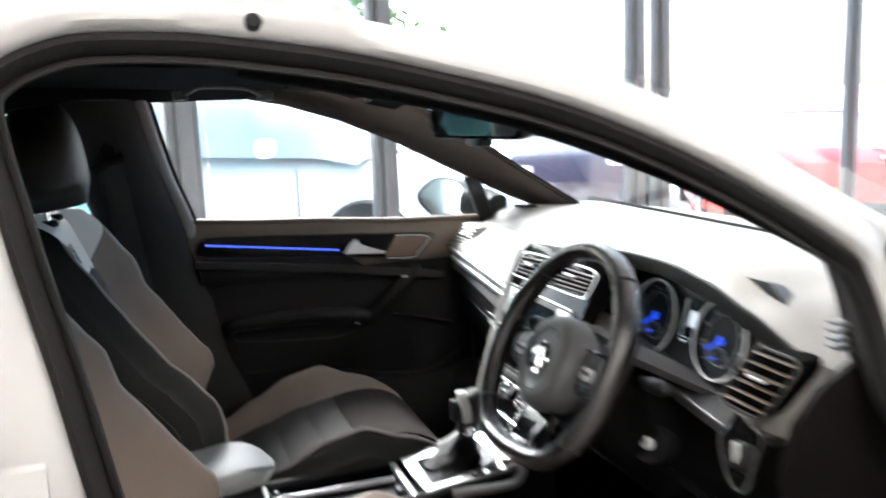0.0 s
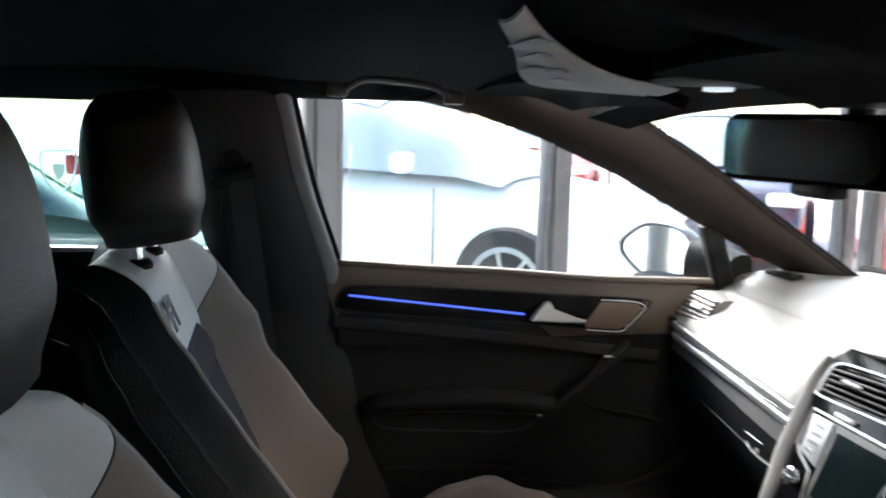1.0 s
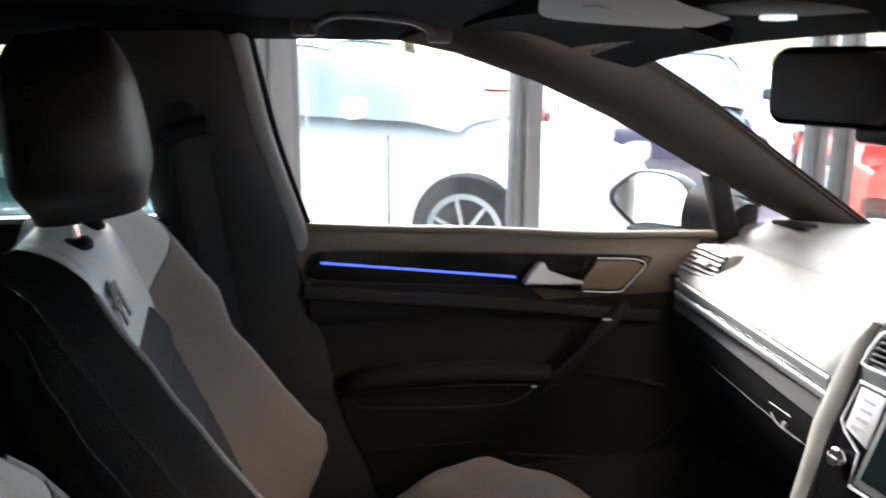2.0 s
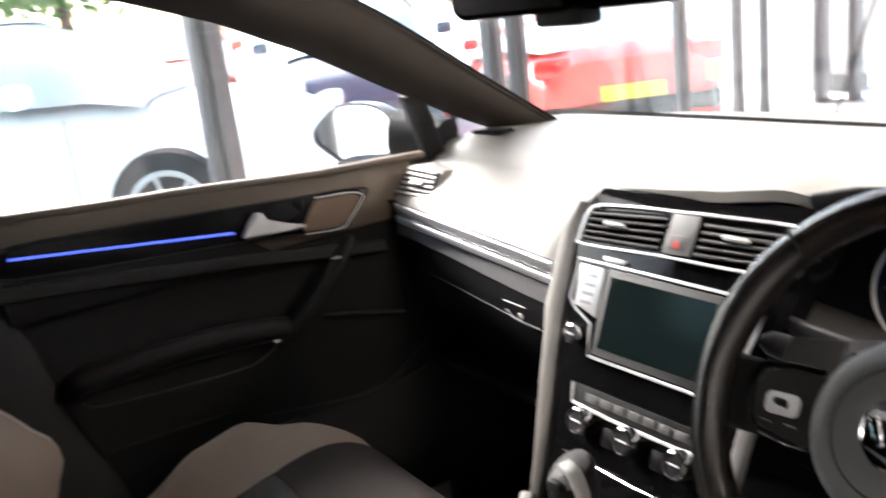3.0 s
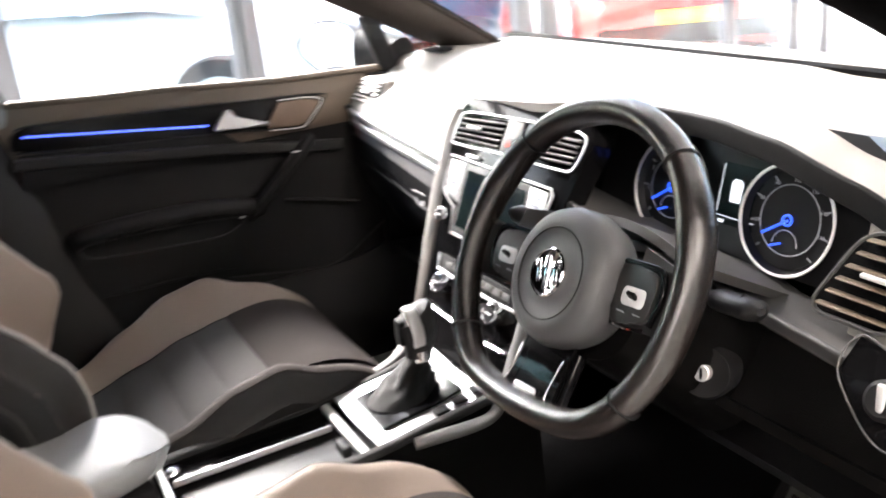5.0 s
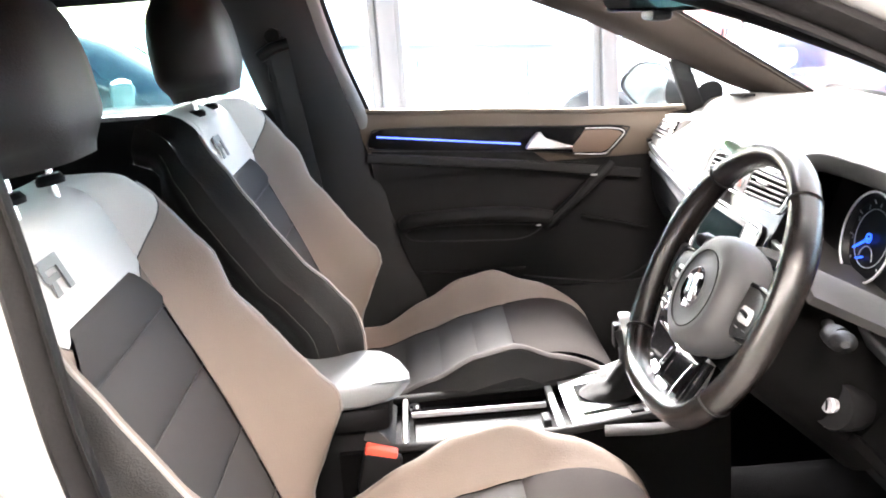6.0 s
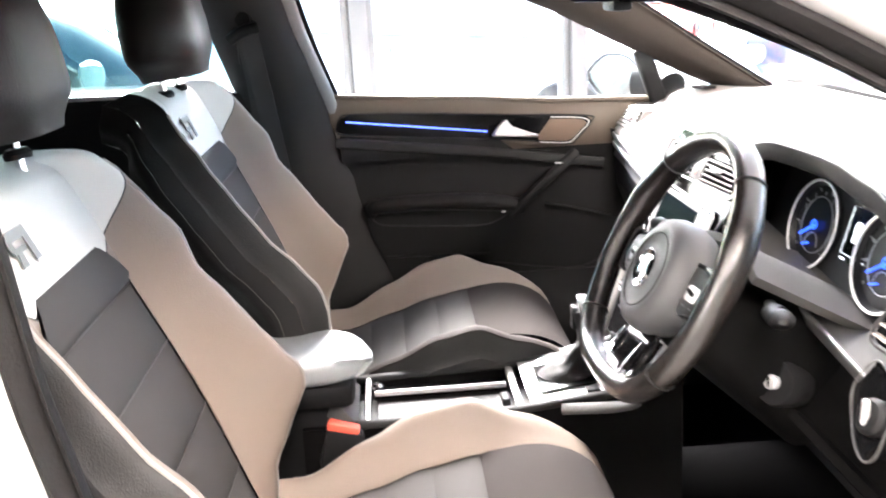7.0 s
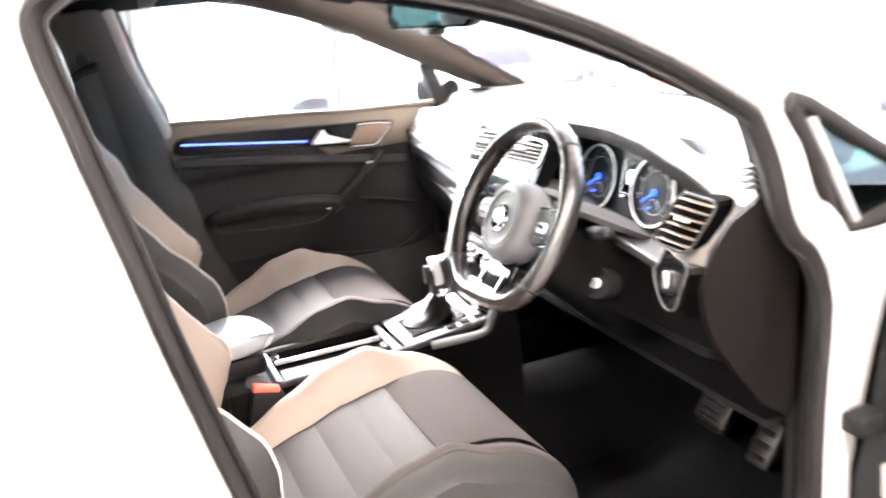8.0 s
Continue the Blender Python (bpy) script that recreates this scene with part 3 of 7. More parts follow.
part("outer_door", flank(1, -0.50, 0.44, 1.03, 1.0), PAINT, car)
part("rear_outer_door", flank(1, -1.35, -0.505, 1.05, 1.03), PAINT, car)
part("rear_quarter", flank(1, -2.05, -1.355, 1.0, 1.05, 0.3), PAINT, car)
part("front_wing", flank(1, 0.445, 1.60, 0.99, 0.80, 0.30), PAINT, car)
part("rear_outer_door", flank(-1, -1.60, -0.585, 1.075, 1.065), PAINT, car)
part("rear_quarter", flank(-1, -2.05, -1.605, 1.0, 1.05, 0.3), PAINT, car)
part("front_wing", flank(-1, 0.46, 1.60, 0.99, 0.80, 0.30), PAINT, car)
part("rear_door_frame", thick(grid(lambda u, v: Vector((-0.655 - 0.06 * v - 0.84 * u, -(skin_y(1.03 + 0.36 * v) + 0.012), 1.03 + 0.36 * v)), 8, 8), 0.01, (0, 1, 0)), PAINT, car)
part("bonnet", thick(grid(lambda u, v: Vector((0.74 + 0.98 * u, -0.66 + 1.32 * v, 0.965 - 0.20 * u ** 1.4 + 0.03 * (1 - (2 * v - 1) ** 2))), 12, 12), 0.008, (0, 0, -1)), PAINT, car, "pale silver bonnet")
part("bumper", thick(grid(lambda u, v: Vector((1.70 - 0.12 * (2 * u - 1) ** 2 - 0.03 * v, -0.70 + 1.40 * u, 0.25 + 0.58 * v)), 10, 6), 0.01), PAINT, car)
part("scuttle", thick(grid(lambda u, v: Vector((0.68 + 0.10 * u + 0.06 * (1 - (2 * v - 1) ** 2), -0.70 + 1.4 * v, 1.015 - 0.02 * u)), 4, 12), 0.008), HAZARDGREY, car)
part("tailgate", thick(grid(lambda u, v: Vector((-2.06 + 0.06 * v, -0.70 + 1.4 * u, 0.3 + 1.0 * v)), 6, 8), 0.01), PAINT, car)


def wheel_parts(parent, x, y, z, side, r=0.32, w=0.2):
    tyre = part("tyre", lathe([(r * 0.66, -w / 2), (r * 0.94, -w / 2), (r, -w * 0.36), (r, w * 0.36), (r * 0.94, w / 2), (r * 0.66, w / 2)], (x, y, z), (0, side, 0), 28), TYRE, parent)
    bm = bmesh.new()
    add_lathe(bm, [(r * 0.68, w * 0.30), (r * 0.68, w * 0.46), (r * 0.60, w * 0.46), (r * 0.58, w * 0.32), (r * 0.1, w * 0.26)], (x, y, z), (0, side, 0), 28)
    for k in range(5):
        an = 2 * math.pi * k / 5 + 0.3
        d = Vector((math.cos(an), 0, math.sin(an)))
        add_sweep(bm, [Vector((x, y + side * w * 0.42, z)) + d * r * 0.08, Vector((x, y + side * w * 0.45, z)) + d * r * 0.63], slab(0.06 * r / 0.32, 0.03), up=(0, 1, 0))
    part("wheel_rim", bm, WHEELRIM, tyre)


for wx, wy in ((-1.63, 0.72), (1.0, 0.72), (-1.63, -0.72), (1.0, -0.72)):
    wheel_parts(car, wx, wy, 0.32, 1 if wy > 0 else -1)

# passenger's side window and quarter window
sw = part("side_window", grid(lambda u, v: (lambda x: Vector((x, side_y(1.02 + 0.33 * v) + 0.028, 1.02 + 0.335 * v * (1 - 0.75 * smooth(x, -0.2, 0.36)))))(-0.52 + 0.88 * u), 12, 6), WINDOW, car)
sw.visible_shadow = False
qw = part("quarter_window", prism([(0.37, 0.69, 1.115), (0.37, 0.69, 1.02), (0.57, 0.69, 1.015)], (0, 0.004, 0)), WINDOW, car)
qw.visible_shadow = False

# the fixed triangular window ahead of the driver's opening, and the hinge post
tri = [(0.298, 1.146), (0.394, 0.946), (0.60, 0.966)]
tf = part("quarter_frame", sweep(curve_points([(x, -0.715, z) for x, z in (tri[0], (0.343, 1.049), tri[1], (0.49, 0.955), tri[2], (0.448, 1.058))], 4, True), slab(0.026, 0.024, 0.4), True, up=(0, 1, 0)), RUBBER, car, "black rubber quarter window frame")
part("frame_bead", sweep([(0.324, -0.722, 1.118), (0.412, -0.722, 0.957)], slab(0.012, 0.014, 0.4), up=(0, 1, 0)), HAZARDGREY, tf)
tg = part("quarter_window", prism([(x, -0.71, z) for x, z in tri], (0, 0.004, 0)), PRIVACY, car)
tg.visible_shadow = False
POST_EDGE = [(0.30, 0.345), (0.55, 0.388), (0.616, 0.401), (0.69, 0.414), (0.76, 0.427), (0.81, 0.440), (0.95, 0.475)]
part("hinge_post", thick(grid(lambda u, v: (lambda z: Vector((0.342 + (lerp_table(POST_EDGE, z) - 0.342) * u, -(0.752 + 0.008 * math.sin(math.pi * u)), z)))(0.32 + 0.63 * v), 8, 10), 0.01, (0, 1, 0)), PAINT, car, "pale painted hinge post")
part("shut_line", sweep(curve_points([(x, -(lerp_table(SIDE_IN, z) + 0.0085), z) for x, z in ((-0.712, 1.046), (-0.698, 1.037), (-0.679, 1.016), (-0.656, 0.980), (-0.639, 0.938), (-0.621, 0.879), (-0.605, 0.80))], 5), ring(0.0013, 6), up=(0, 1, 0)), RUBBER, car)
part("check_strap", box((0.386, -0.775, 0.664), (0.056, 0.040, 0.030), 0.005), BLACK, car, "black door check strap")

part("roof_plug", lathe([(0.008, -0.004), (0.008, 0.003), (0.006, 0.005), (0.001, 0.0055)], (-0.389, -0.652, 1.4042), (0, -0.97, 0.24), 18), BLACK, car, "small black roof plug")

# ---- front seats ----
BACK_W = [(0.0, 0.205), (0.06, 0.232), (0.12, 0.258), (0.17, 0.268), (0.22, 0.264), (0.28, 0.256), (0.34, 0.243), (0.40, 0.229), (0.46, 0.224), (0.52, 0.213), (0.56, 0.203), (0.60, 0.182), (0.64, 0.140)]
BACK_N = [(0.0, 0.01), (0.06, 0.035), (0.12, 0.085), (0.18, 0.104), (0.215, 0.107), (0.266, 0.091), (0.331, 0.064), (0.415, 0.046), (0.496, 0.030), (0.555, 0.014), (0.611, 0.004), (0.64, 0.0)]
BACK_FAR = [(0.0, 0.0), (0.06, 0.020), (0.10, 0.058), (0.13, 0.089), (0.155, 0.112), (0.18, 0.115), (0.22, 0.100), (0.28, 0.085), (0.335, 0.076), (0.39, 0.064), (0.45, 0.072), (0.50, 0.059), (0.55, 0.048), (0.592, 0.035), (0.64, 0.002)]
BA, BN = Vector((-0.375, 0, 0.927)), Vector((0.927, 0, 0.375))
SEAMS = (0.12, 0.225, 0.33, 0.425)
INSERT_TOP, CHAMFER = 0.490, 0.434


def side_thickness(s):
    return 0.082 - 0.040 * smooth(s, 0.46, 0.64)


def insert_edge(s):
    """Half of the centre panel's width, as a share of the front face; its top corners are cut off."""
    return 0.5 - 0.14 * min(1.0, max(0.0, (s - CHAMFER) / (INSERT_TOP - CHAMFER)))


def shoulder_from(a):
    """Where the pale shoulder panel begins, a share out from the middle."""
    if a < 0.36:
        return INSERT_TOP
    if a < 0.41:
        return INSERT_TOP - 0.018 * (a - 0.36) / 0.05
    return INSERT_TOP - 0.018 + 0.083 * (a - 0.41) / 0.44


def build_seat(cx, cy, cz, lean, head_x, head_y, head_z, label):
    """A sports seat; (cx, cy, cz) is where the middle of its backrest meets the cushion."""
    seat = thing("front_seat", (cx - 0.05, cy, 0.29), label, "car seat", "front seats")
    base = Vector((cx - 0.014, cy, cz))

    def back_pt(u, s):
        """u from -1 to 1 across the front face, s up along the back."""
        a, sg = abs(u), (1 if u >= 0 else -1)
        top = max(0.0, (s - 0.585) / 0.055)
        w, nb = lerp_table(BACK_W, s), lerp_table(BACK_FAR if sg > 0 else BACK_N, s)
        wc = 0.147 * min(1.0, w / 0.225)
        if a < 0.5:
            y, n = wc * a * 2, 0.0
        else:
            q = (a - 0.5) * 2
            y = wc + (w - wc) * (1 - (1 - q) ** 1.15)
            n = nb * smooth(q, 0.0, 0.62) - 0.045 * smooth(q, 0.66, 1.0) ** 1.5
            n -= 0.004 * math.exp(-((q - 0.03) / 0.05) ** 2)
        n -= 0.045 * min(1.0, top) ** 2
        n += 0.010 * math.sin(math.pi * min(1, s / 0.5)) ** 2 + lean * smooth(s, 0.2, 0.62)
        return base + BA * s + BN * n + Vector((0, sg * y, 0))

    def side_pt(sg, s, q):
        """On the black side: q from the front edge to the back shell."""
        return back_pt(sg, s) + BN * (-side_thickness(s) * q) - BA * (0.055 * q * smooth(s, 0.48, 0.64)) + Vector((0, sg * (0.006 * math.sin(math.pi * q) - 0.022 * smooth(q, 0.5, 1)), 0))

    back = part("backrest", add_grid(grid(lambda u, v: side_pt(1, 0.64 * u, v), 30, 10), lambda u, v: side_pt(-1, 0.64 * u, v), 30, 10), BLACKLEATHER, seat, "black leather backrest sides")
    part("back_shell", grid(lambda u, v: (lambda s: side_pt(1, s, 1).lerp(side_pt(-1, s, 1), v) + BN * (-0.03 * math.sin(math.pi * v)))(0.64 * u), 24, 12), BLACKLEATHER, seat)
    part("back_top", grid(lambda u, v: back_pt(2 * u - 1, 0.64).lerp(side_pt(1, 0.64, 1).lerp(side_pt(-1, 0.64, 1), 1 - u), v) + Vector((0, 0, 0.012 * math.sin(math.pi * v))), 20, 6), BLACKLEATHER, back)
    for k, (s0, s1) in enumerate(zip((0.0, *SEAMS), SEAMS)):
        part("panel_insert", grid(lambda u, v: (lambda s, a: back_pt(a, s) + BN * (0.007 * (abs(math.sin(math.pi * v)) ** 0.4) * (1 - abs(a * 2) ** 6) - 0.003))(s0 + (s1 - s0) * v, (2 * u - 1) * 0.5), 14, 8), DARKCLOTH, back, "dark grey perforated centre panel")
    for k, s0 in enumerate(SEAMS):
        part("panel_seam", sweep([back_pt((2 * i / 14 - 1) * 0.48, s0) + BN * -0.001 for i in range(15)], ring(0.0011, 5), up=BN), STITCH, back)
    # the top insert has its corners cut off
    part("panel_insert", grid(lambda u, v: (lambda s: (lambda a: back_pt(a, s) + BN * (0.006 * abs(math.sin(math.pi * v)) ** 0.4 - 0.002))((2 * u - 1) * insert_edge(s)))(SEAMS[-1] + (INSERT_TOP - SEAMS[-1]) * v), 16, 12), DARKCLOTH, back)
    part("shoulder_panel", grid(lambda u, v: (lambda a: (lambda s0: back_pt(a, s0 + (0.64 - s0) * v))(shoulder_from(abs(a))))((2 * u - 1) * 0.85), 48, 18), LEATHER, seat, "pale grey leather shoulder panel")
    for sg in (-1, 1):
        bol = grid(lambda u, v: back_pt(sg * (0.5 + 0.35 * u), shoulder_from(0.5 + 0.35 * u) * v), 16, 44)
        add_grid(bol, lambda u, v: (lambda a: (lambda lo: back_pt(sg * a, lo + (shoulder_from(a) - lo) * v))(INSERT_TOP - (INSERT_TOP - CHAMFER) * (a - 0.36) / 0.14))(0.41 + 0.09 * u), 6, 4)
        part("side_bolster", bol, BOLSTER, seat, "warm grey leather side bolster")
        part("bolster_side", grid(lambda u, v: back_pt(sg * (0.85 + 0.15 * u), 0.64 * v), 6, 40), BLACKLEATHER, back)
        part("piping", sweep([back_pt(sg * 0.855, 0.02 + 0.56 * i / 30) for i in range(31)], ring(0.0028, 6), up=(1, 0, 0)), PIPING, back)
        part("side_seam", sweep([side_pt(sg, 0.04 + 0.56 * i / 30, 0.42) for i in range(31)], ring(0.0013, 5), up=(1, 0, 0)), STITCH, back)
        part("shoulder_seam", sweep([back_pt(sg * (0.41 + 0.44 * i / 12), shoulder_from(0.41 + 0.44 * i / 12)) for i in range(13)], ring(0.0012, 5), up=BN), STITCH, back)
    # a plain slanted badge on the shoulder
    m = [back_pt(-0.29, 0.545), back_pt(-0.29, 0.59)]
    up = (m[1] - m[0]).normalized()
    nn = BN
    badge = bmesh.new()
    o = m[0] + nn * 0.004
    for pts in ([(-0.034, -0.022), (-0.022, -0.022), (-0.012, 0.020), (-0.024, 0.020)], [(-0.016, 0.008), (0.020, 0.008), (0.024, 0.020), (-0.012, 0.020)], [(0.012, -0.002), (0.022, -0.002), (0.026, 0.014), (0.016, 0.014)], [(-0.012, -0.006), (0.018, -0.006), (0.020, 0.001), (-0.010, 0.001)], [(0.0, -0.022), (0.014, -0.022), (0.012, -0.006), (0.002, -0.006)]):
        add_prism(badge, [o + Vector((0, -x, 0)) + up * y for x, y in pts], nn * 0.002)
    part("badge", badge, GREYTRIM, back, "dark grey embroidered badge")

    # cushion
    CT = [(0.0, 0.008), (0.10, 0.040), (0.18, 0.068), (0.25, 0.082), (0.33, 0.082)]

    def cush_pt(u, d):
        a, sg = abs(u), (1 if u >= 0 else -1)
        w = lerp_table([(0.0, 0.215), (0.15, 0.240), (0.30, 0.238), (0.46, 0.222)], d)
        wc = 0.140 + 0.02 * smooth(d, 0.2, 0.46)
        h = lerp_table([(0.0, 0.026), (0.09, 0.042), (0.18, 0.056), (0.25, 0.056), (0.32, 0.026), (0.38, 0.008), (0.46, 0.0)], d)
        x, z = cx + 0.03 + d, cz + 0.015 + lerp_table(CT, d)
        if d > 0.32:
            ph = min(1.0, (d - 0.32) / 0.14) * math.pi / 2
            x = cx + 0.03 + 0.32 + 0.140 * math.sin(ph)
            z = cz + 0.015 + CT[-1][1] - 0.110 * (1 - math.cos(ph))
        if a < 0.5:
            y, n = wc * 2 * a, -0.004 * (1 - (2 * a) ** 2)
        else:
            q = (a - 0.5) * 2
            y = wc + (w - wc) * (1 - (1 - q) ** 1.2)
            n = h * (1.0 if sg > 0 else 0.9) * smooth(q, 0, 0.6) - 0.05 * smooth(q, 0.62, 1.0) ** 1.5 - 0.004 * math.exp(-((q - 0.03) / 0.05) ** 2)
        return Vector((x, cy + sg * y, z + n))

    cush = part("cushion_base", grid(lambda u, v: (lambda d, q, sg: cush_pt(sg, d) + Vector((0, -sg * 0.015 * q, -0.20 * q)))(-0.04 + 0.50 * u, (2 * v if v < 0.5 else 2 - 2 * v), 1 if v < 0.5 else -1), 24, 12), BLACKLEATHER, seat, "black leather cushion sides")
    part("cushion_front", grid(lambda u, v: cush_pt(2 * u - 1, 0.46) + Vector((-0.06 * v * v, 0, -0.14 * v)), 16, 6), NOSE, cush)
    cs = (-0.04, 0.05, 0.12, 0.19, 0.26)
    for d0, d1 in zip(cs, cs[1:]):
        part("panel_insert", grid(lambda u, v: cush_pt((2 * u - 1) * 0.5, d0 + (d1 - d0) * v) + Vector((0, 0, 0.006 * abs(math.sin(math.pi * v)) ** 0.4 * (1 - abs(2 * u - 1) ** 6) - 0.002)), 12, 6), DARKCLOTH, cush)
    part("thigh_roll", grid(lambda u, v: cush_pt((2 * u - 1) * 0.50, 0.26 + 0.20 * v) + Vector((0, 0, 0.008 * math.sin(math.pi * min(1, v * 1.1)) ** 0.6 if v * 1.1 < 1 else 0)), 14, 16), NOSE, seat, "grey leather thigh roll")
    for sg in (-1, 1):
        part("cushion_side", grid(lambda u, v: cush_pt(sg * (0.86 + 0.14 * u), -0.04 + 0.50 * v), 5, 26), BLACKLEATHER, cush)
        # the driver's-door side has its shade in the colour, piping too
        part("cushion_bolster", grid(lambda u, v: cush_pt(sg * (0.5 + 0.36 * u), -0.04 + 0.50 * v), 12, 26), BOLSTER if sg > 0 else SHADEDBOLSTER, seat, "warm grey leather cushion bolster" if sg > 0 else "warm leather cushion bolster darkened for shade")
        part("piping", sweep([cush_pt(sg * 0.865, -0.02 + 0.39 * i / 24) for i in range(25)], ring(0.0025, 6)), PIPING if sg > 0 else SHADEDBOLSTER, cush)
    part("seat_base", box((cx + 0.16, cy, (cz - 0.15 + 0.29) / 2), (0.42, 0.36, cz - 0.15 - 0.29), 0.02), BLACK, seat)
    for sg in (-1, 1):
        part("seat_rail", box((cx + 0.18, cy + sg * 0.19, 0.305), (0.60, 0.045, 0.03), 0.005), BLACK, seat)
    part("side_valance", box((cx + 0.14, cy - 0.222, cz - 0.07), (0.44, 0.025, 0.14), 0.012), BLACK, seat)
    part("side_valance", box((cx + 0.14, cy + 0.222, cz - 0.07), (0.44, 0.025, 0.14), 0.012), BLACK, seat)

    # headrest on two posts
    hb = Vector((cx + head_x, cy + head_y, cz + head_z))
    HA, HN = Vector((-0.12, 0, 0.993)), Vector((0.993, 0, 0.12))

    def head_pt(u, v):
        th = 2 * math.pi * u
        c, s_ = math.cos(th), math.sin(th)
        k = math.sqrt(max(0.02, 1 - (max(0.0, v - 0.38) / 0.62) ** 2.35)) * (0.62 + 0.38 * smooth(v, 0.0, 0.25))
        y = math.copysign(abs(s_) ** 0.62, s_) * 0.132 * k
        n = math.copysign(abs(c) ** 0.75, c) * 0.064 * (0.50 + 0.50 * k)
        n += (0.008 - 0.016 * abs(s_) ** 2.5) if c > 0 else 0
        return hb + HA * (0.188 * v) + HN * (n + 0.012) + Vector((0, y, 0))
    bm = grid(head_pt, 32, 16, True)
    bmesh.ops.holes_fill(bm, edges=[e for e in bm.edges if e.is_boundary], sides=0)
    head = part("headrest", bm, BLACKLEATHER, seat, "black leather headrest")
    for sg in (-1, 1):
        post = part("headrest_post", sweep([hb + HA * -0.085 + Vector((0, sg * 0.055, 0)), hb + HA * 0.04 + Vector((0, sg * 0.055, 0))], ring(0.006, 10), up=(0, 1, 0)), CHROME, seat, "chrome headrest post")
        part("post_collar", lathe([(0.016, 0), (0.017, 0.006), (0.013, 0.012), (0.008, 0.013)], hb + HA * -0.030 + Vector((0, sg * 0.055, 0)), HA, 16), BLACK, post)
    return seat


build_seat(-0.420, 0.325, 0.565, 0.008, -0.250, 0.006, 0.590, "pale and dark grey leather sports seat beside the passenger door")
build_seat(-0.462, -0.337, 0.540, 0.008, -0.255, 0.012, 0.610, "pale and dark grey leather sports seat behind the steering wheel")

# ---- steering wheel ----
WC = Vector((0.0445, -0.345, 0.955))
TL = radians(28.3)
WAX = Vector((-math.cos(TL), 0, math.sin(TL)))      # towards the driver
WU, WR = Vector((math.sin(TL), 0, math.cos(TL))), Vector((0, -1, 0))
TURN = radians(4.4)                     # the wheel is turned a little
wheel = thing("steering_wheel", WC, "black leather flat-bottomed sports steering wheel with chrome details", "steering wheel")


def rim_xy(a, r=0.165, flat=0.108):
    x, y = r * math.cos(a), r * math.sin(a)
    if y < -flat:
        y = -flat - 0.045 * math.tanh((abs(y) - flat) / 0.045)
    c, s_ = math.cos(TURN), math.sin(TURN)
    return c * x - s_ * y, s_ * x + c * y


def wp(x, y, n=0.0):
    return WC + WR * x + WU * y + WAX * n


def hp(x, y, n=0.0):
    """On the hub and its spokes, which lie deeper than the rim."""
    c, s_ = math.cos(TURN), math.sin(TURN)
    return wp(c * x - s_ * y, s_ * x + c * y - 0.010, n - 0.013)


rim_path = [wp(*rim_xy(2 * math.pi * i / 96)) for i in range(96)]
bm = bmesh.new()
for i in range(96):
    a = 2 * math.pi * i / 96
    grip = 1.0 + 0.13 * (math.exp(-((math.degrees(a) - 25) / 14) ** 2) + math.exp(-((math.degrees(a) - 155) / 14) ** 2))
    p, q = rim_path[i], (rim_path[(i + 1) % 96] - rim_path[i - 1]).normalized()
    out = q.cross(WAX).normalized()
    for j in range(14):
        b = 2 * math.pi * j / 14
        bm.verts.new(p + out * (0.0150 * grip * math.cos(b)) + WAX * (0.0175 * grip * math.sin(b)))
bm.verts.ensure_lookup_table()
for i in range(96):
    for j in range(14):
        k, l = (i + 1) % 96, (j + 1) % 14
        bm.faces.new([bm.verts[v] for v in (i * 14 + j, i * 14 + l, k * 14 + l, k * 14 + j)])
rim = part("rim", bm, RIM, wheel, "black leather rim")
for deg in (48, 132, 217, 323):
    x, y = rim_xy(radians(deg))
    d = (wp(*rim_xy(radians(deg + 2))) - wp(*rim_xy(radians(deg - 2)))).normalized()
    o = d.cross(WAX).normalized()
    pts = [wp(x, y) + o * (0.0156 * math.cos(t)) + WAX * (0.0181 * math.sin(t)) for t in [2 * math.pi * k / 20 for k in range(20)]]
    part("leather_seam", sweep(pts, ring(0.0012, 5), True, up=d), BLACK, rim)
# hub pad: a rounded boss
hub = part("hub_pad", lathe([(0.046, -0.040), (0.066, -0.028), (0.0725, -0.010), (0.0725, 0.009), (0.068, 0.022), (0.057, 0.0295), (0.048, 0.0295), (0.0445, 0.0275), (0.028, 0.029), (0.001, 0.0305)], hp(0, 0), WAX, 44), HUB, wheel, "dark grey airbag pad")
part("pad_groove", sweep([hp(0.0475 * math.cos(t), 0.0475 * math.sin(t), 0.0297) for t in [2 * math.pi * k / 44 for k in range(44)]], ring(0.0010, 5), True, up=WAX), LEDGE, hub)
emb = bmesh.new()
add_lathe(emb, [(0.0250, 0.0290), (0.0255, 0.0325), (0.0238, 0.0340), (0.0218, 0.0325)], hp(0, 0), WAX, 36)
for pts in ([(-0.019, 0.008), (-0.014, 0.012), (-0.006, -0.008), (-0.011, -0.012)], [(-0.007, 0.015), (-0.001, 0.017), (0.007, -0.015), (0.001, -0.017)], [(0.006, 0.012), (0.011, 0.014), (0.019, -0.006), (0.014, -0.010)]):
    add_prism(emb, [hp(x, y, 0.031) for x, y in pts], WAX * 0.0035, 0.0008)
part("hub_badge", emb, CHROME, hub, "chrome roundel")
part("badge_field", lathe([(0.024, 0.029), (0.024, 0.0315), (0.001, 0.0317)], hp(0, 0), WAX, 30), GLOSS, hub)
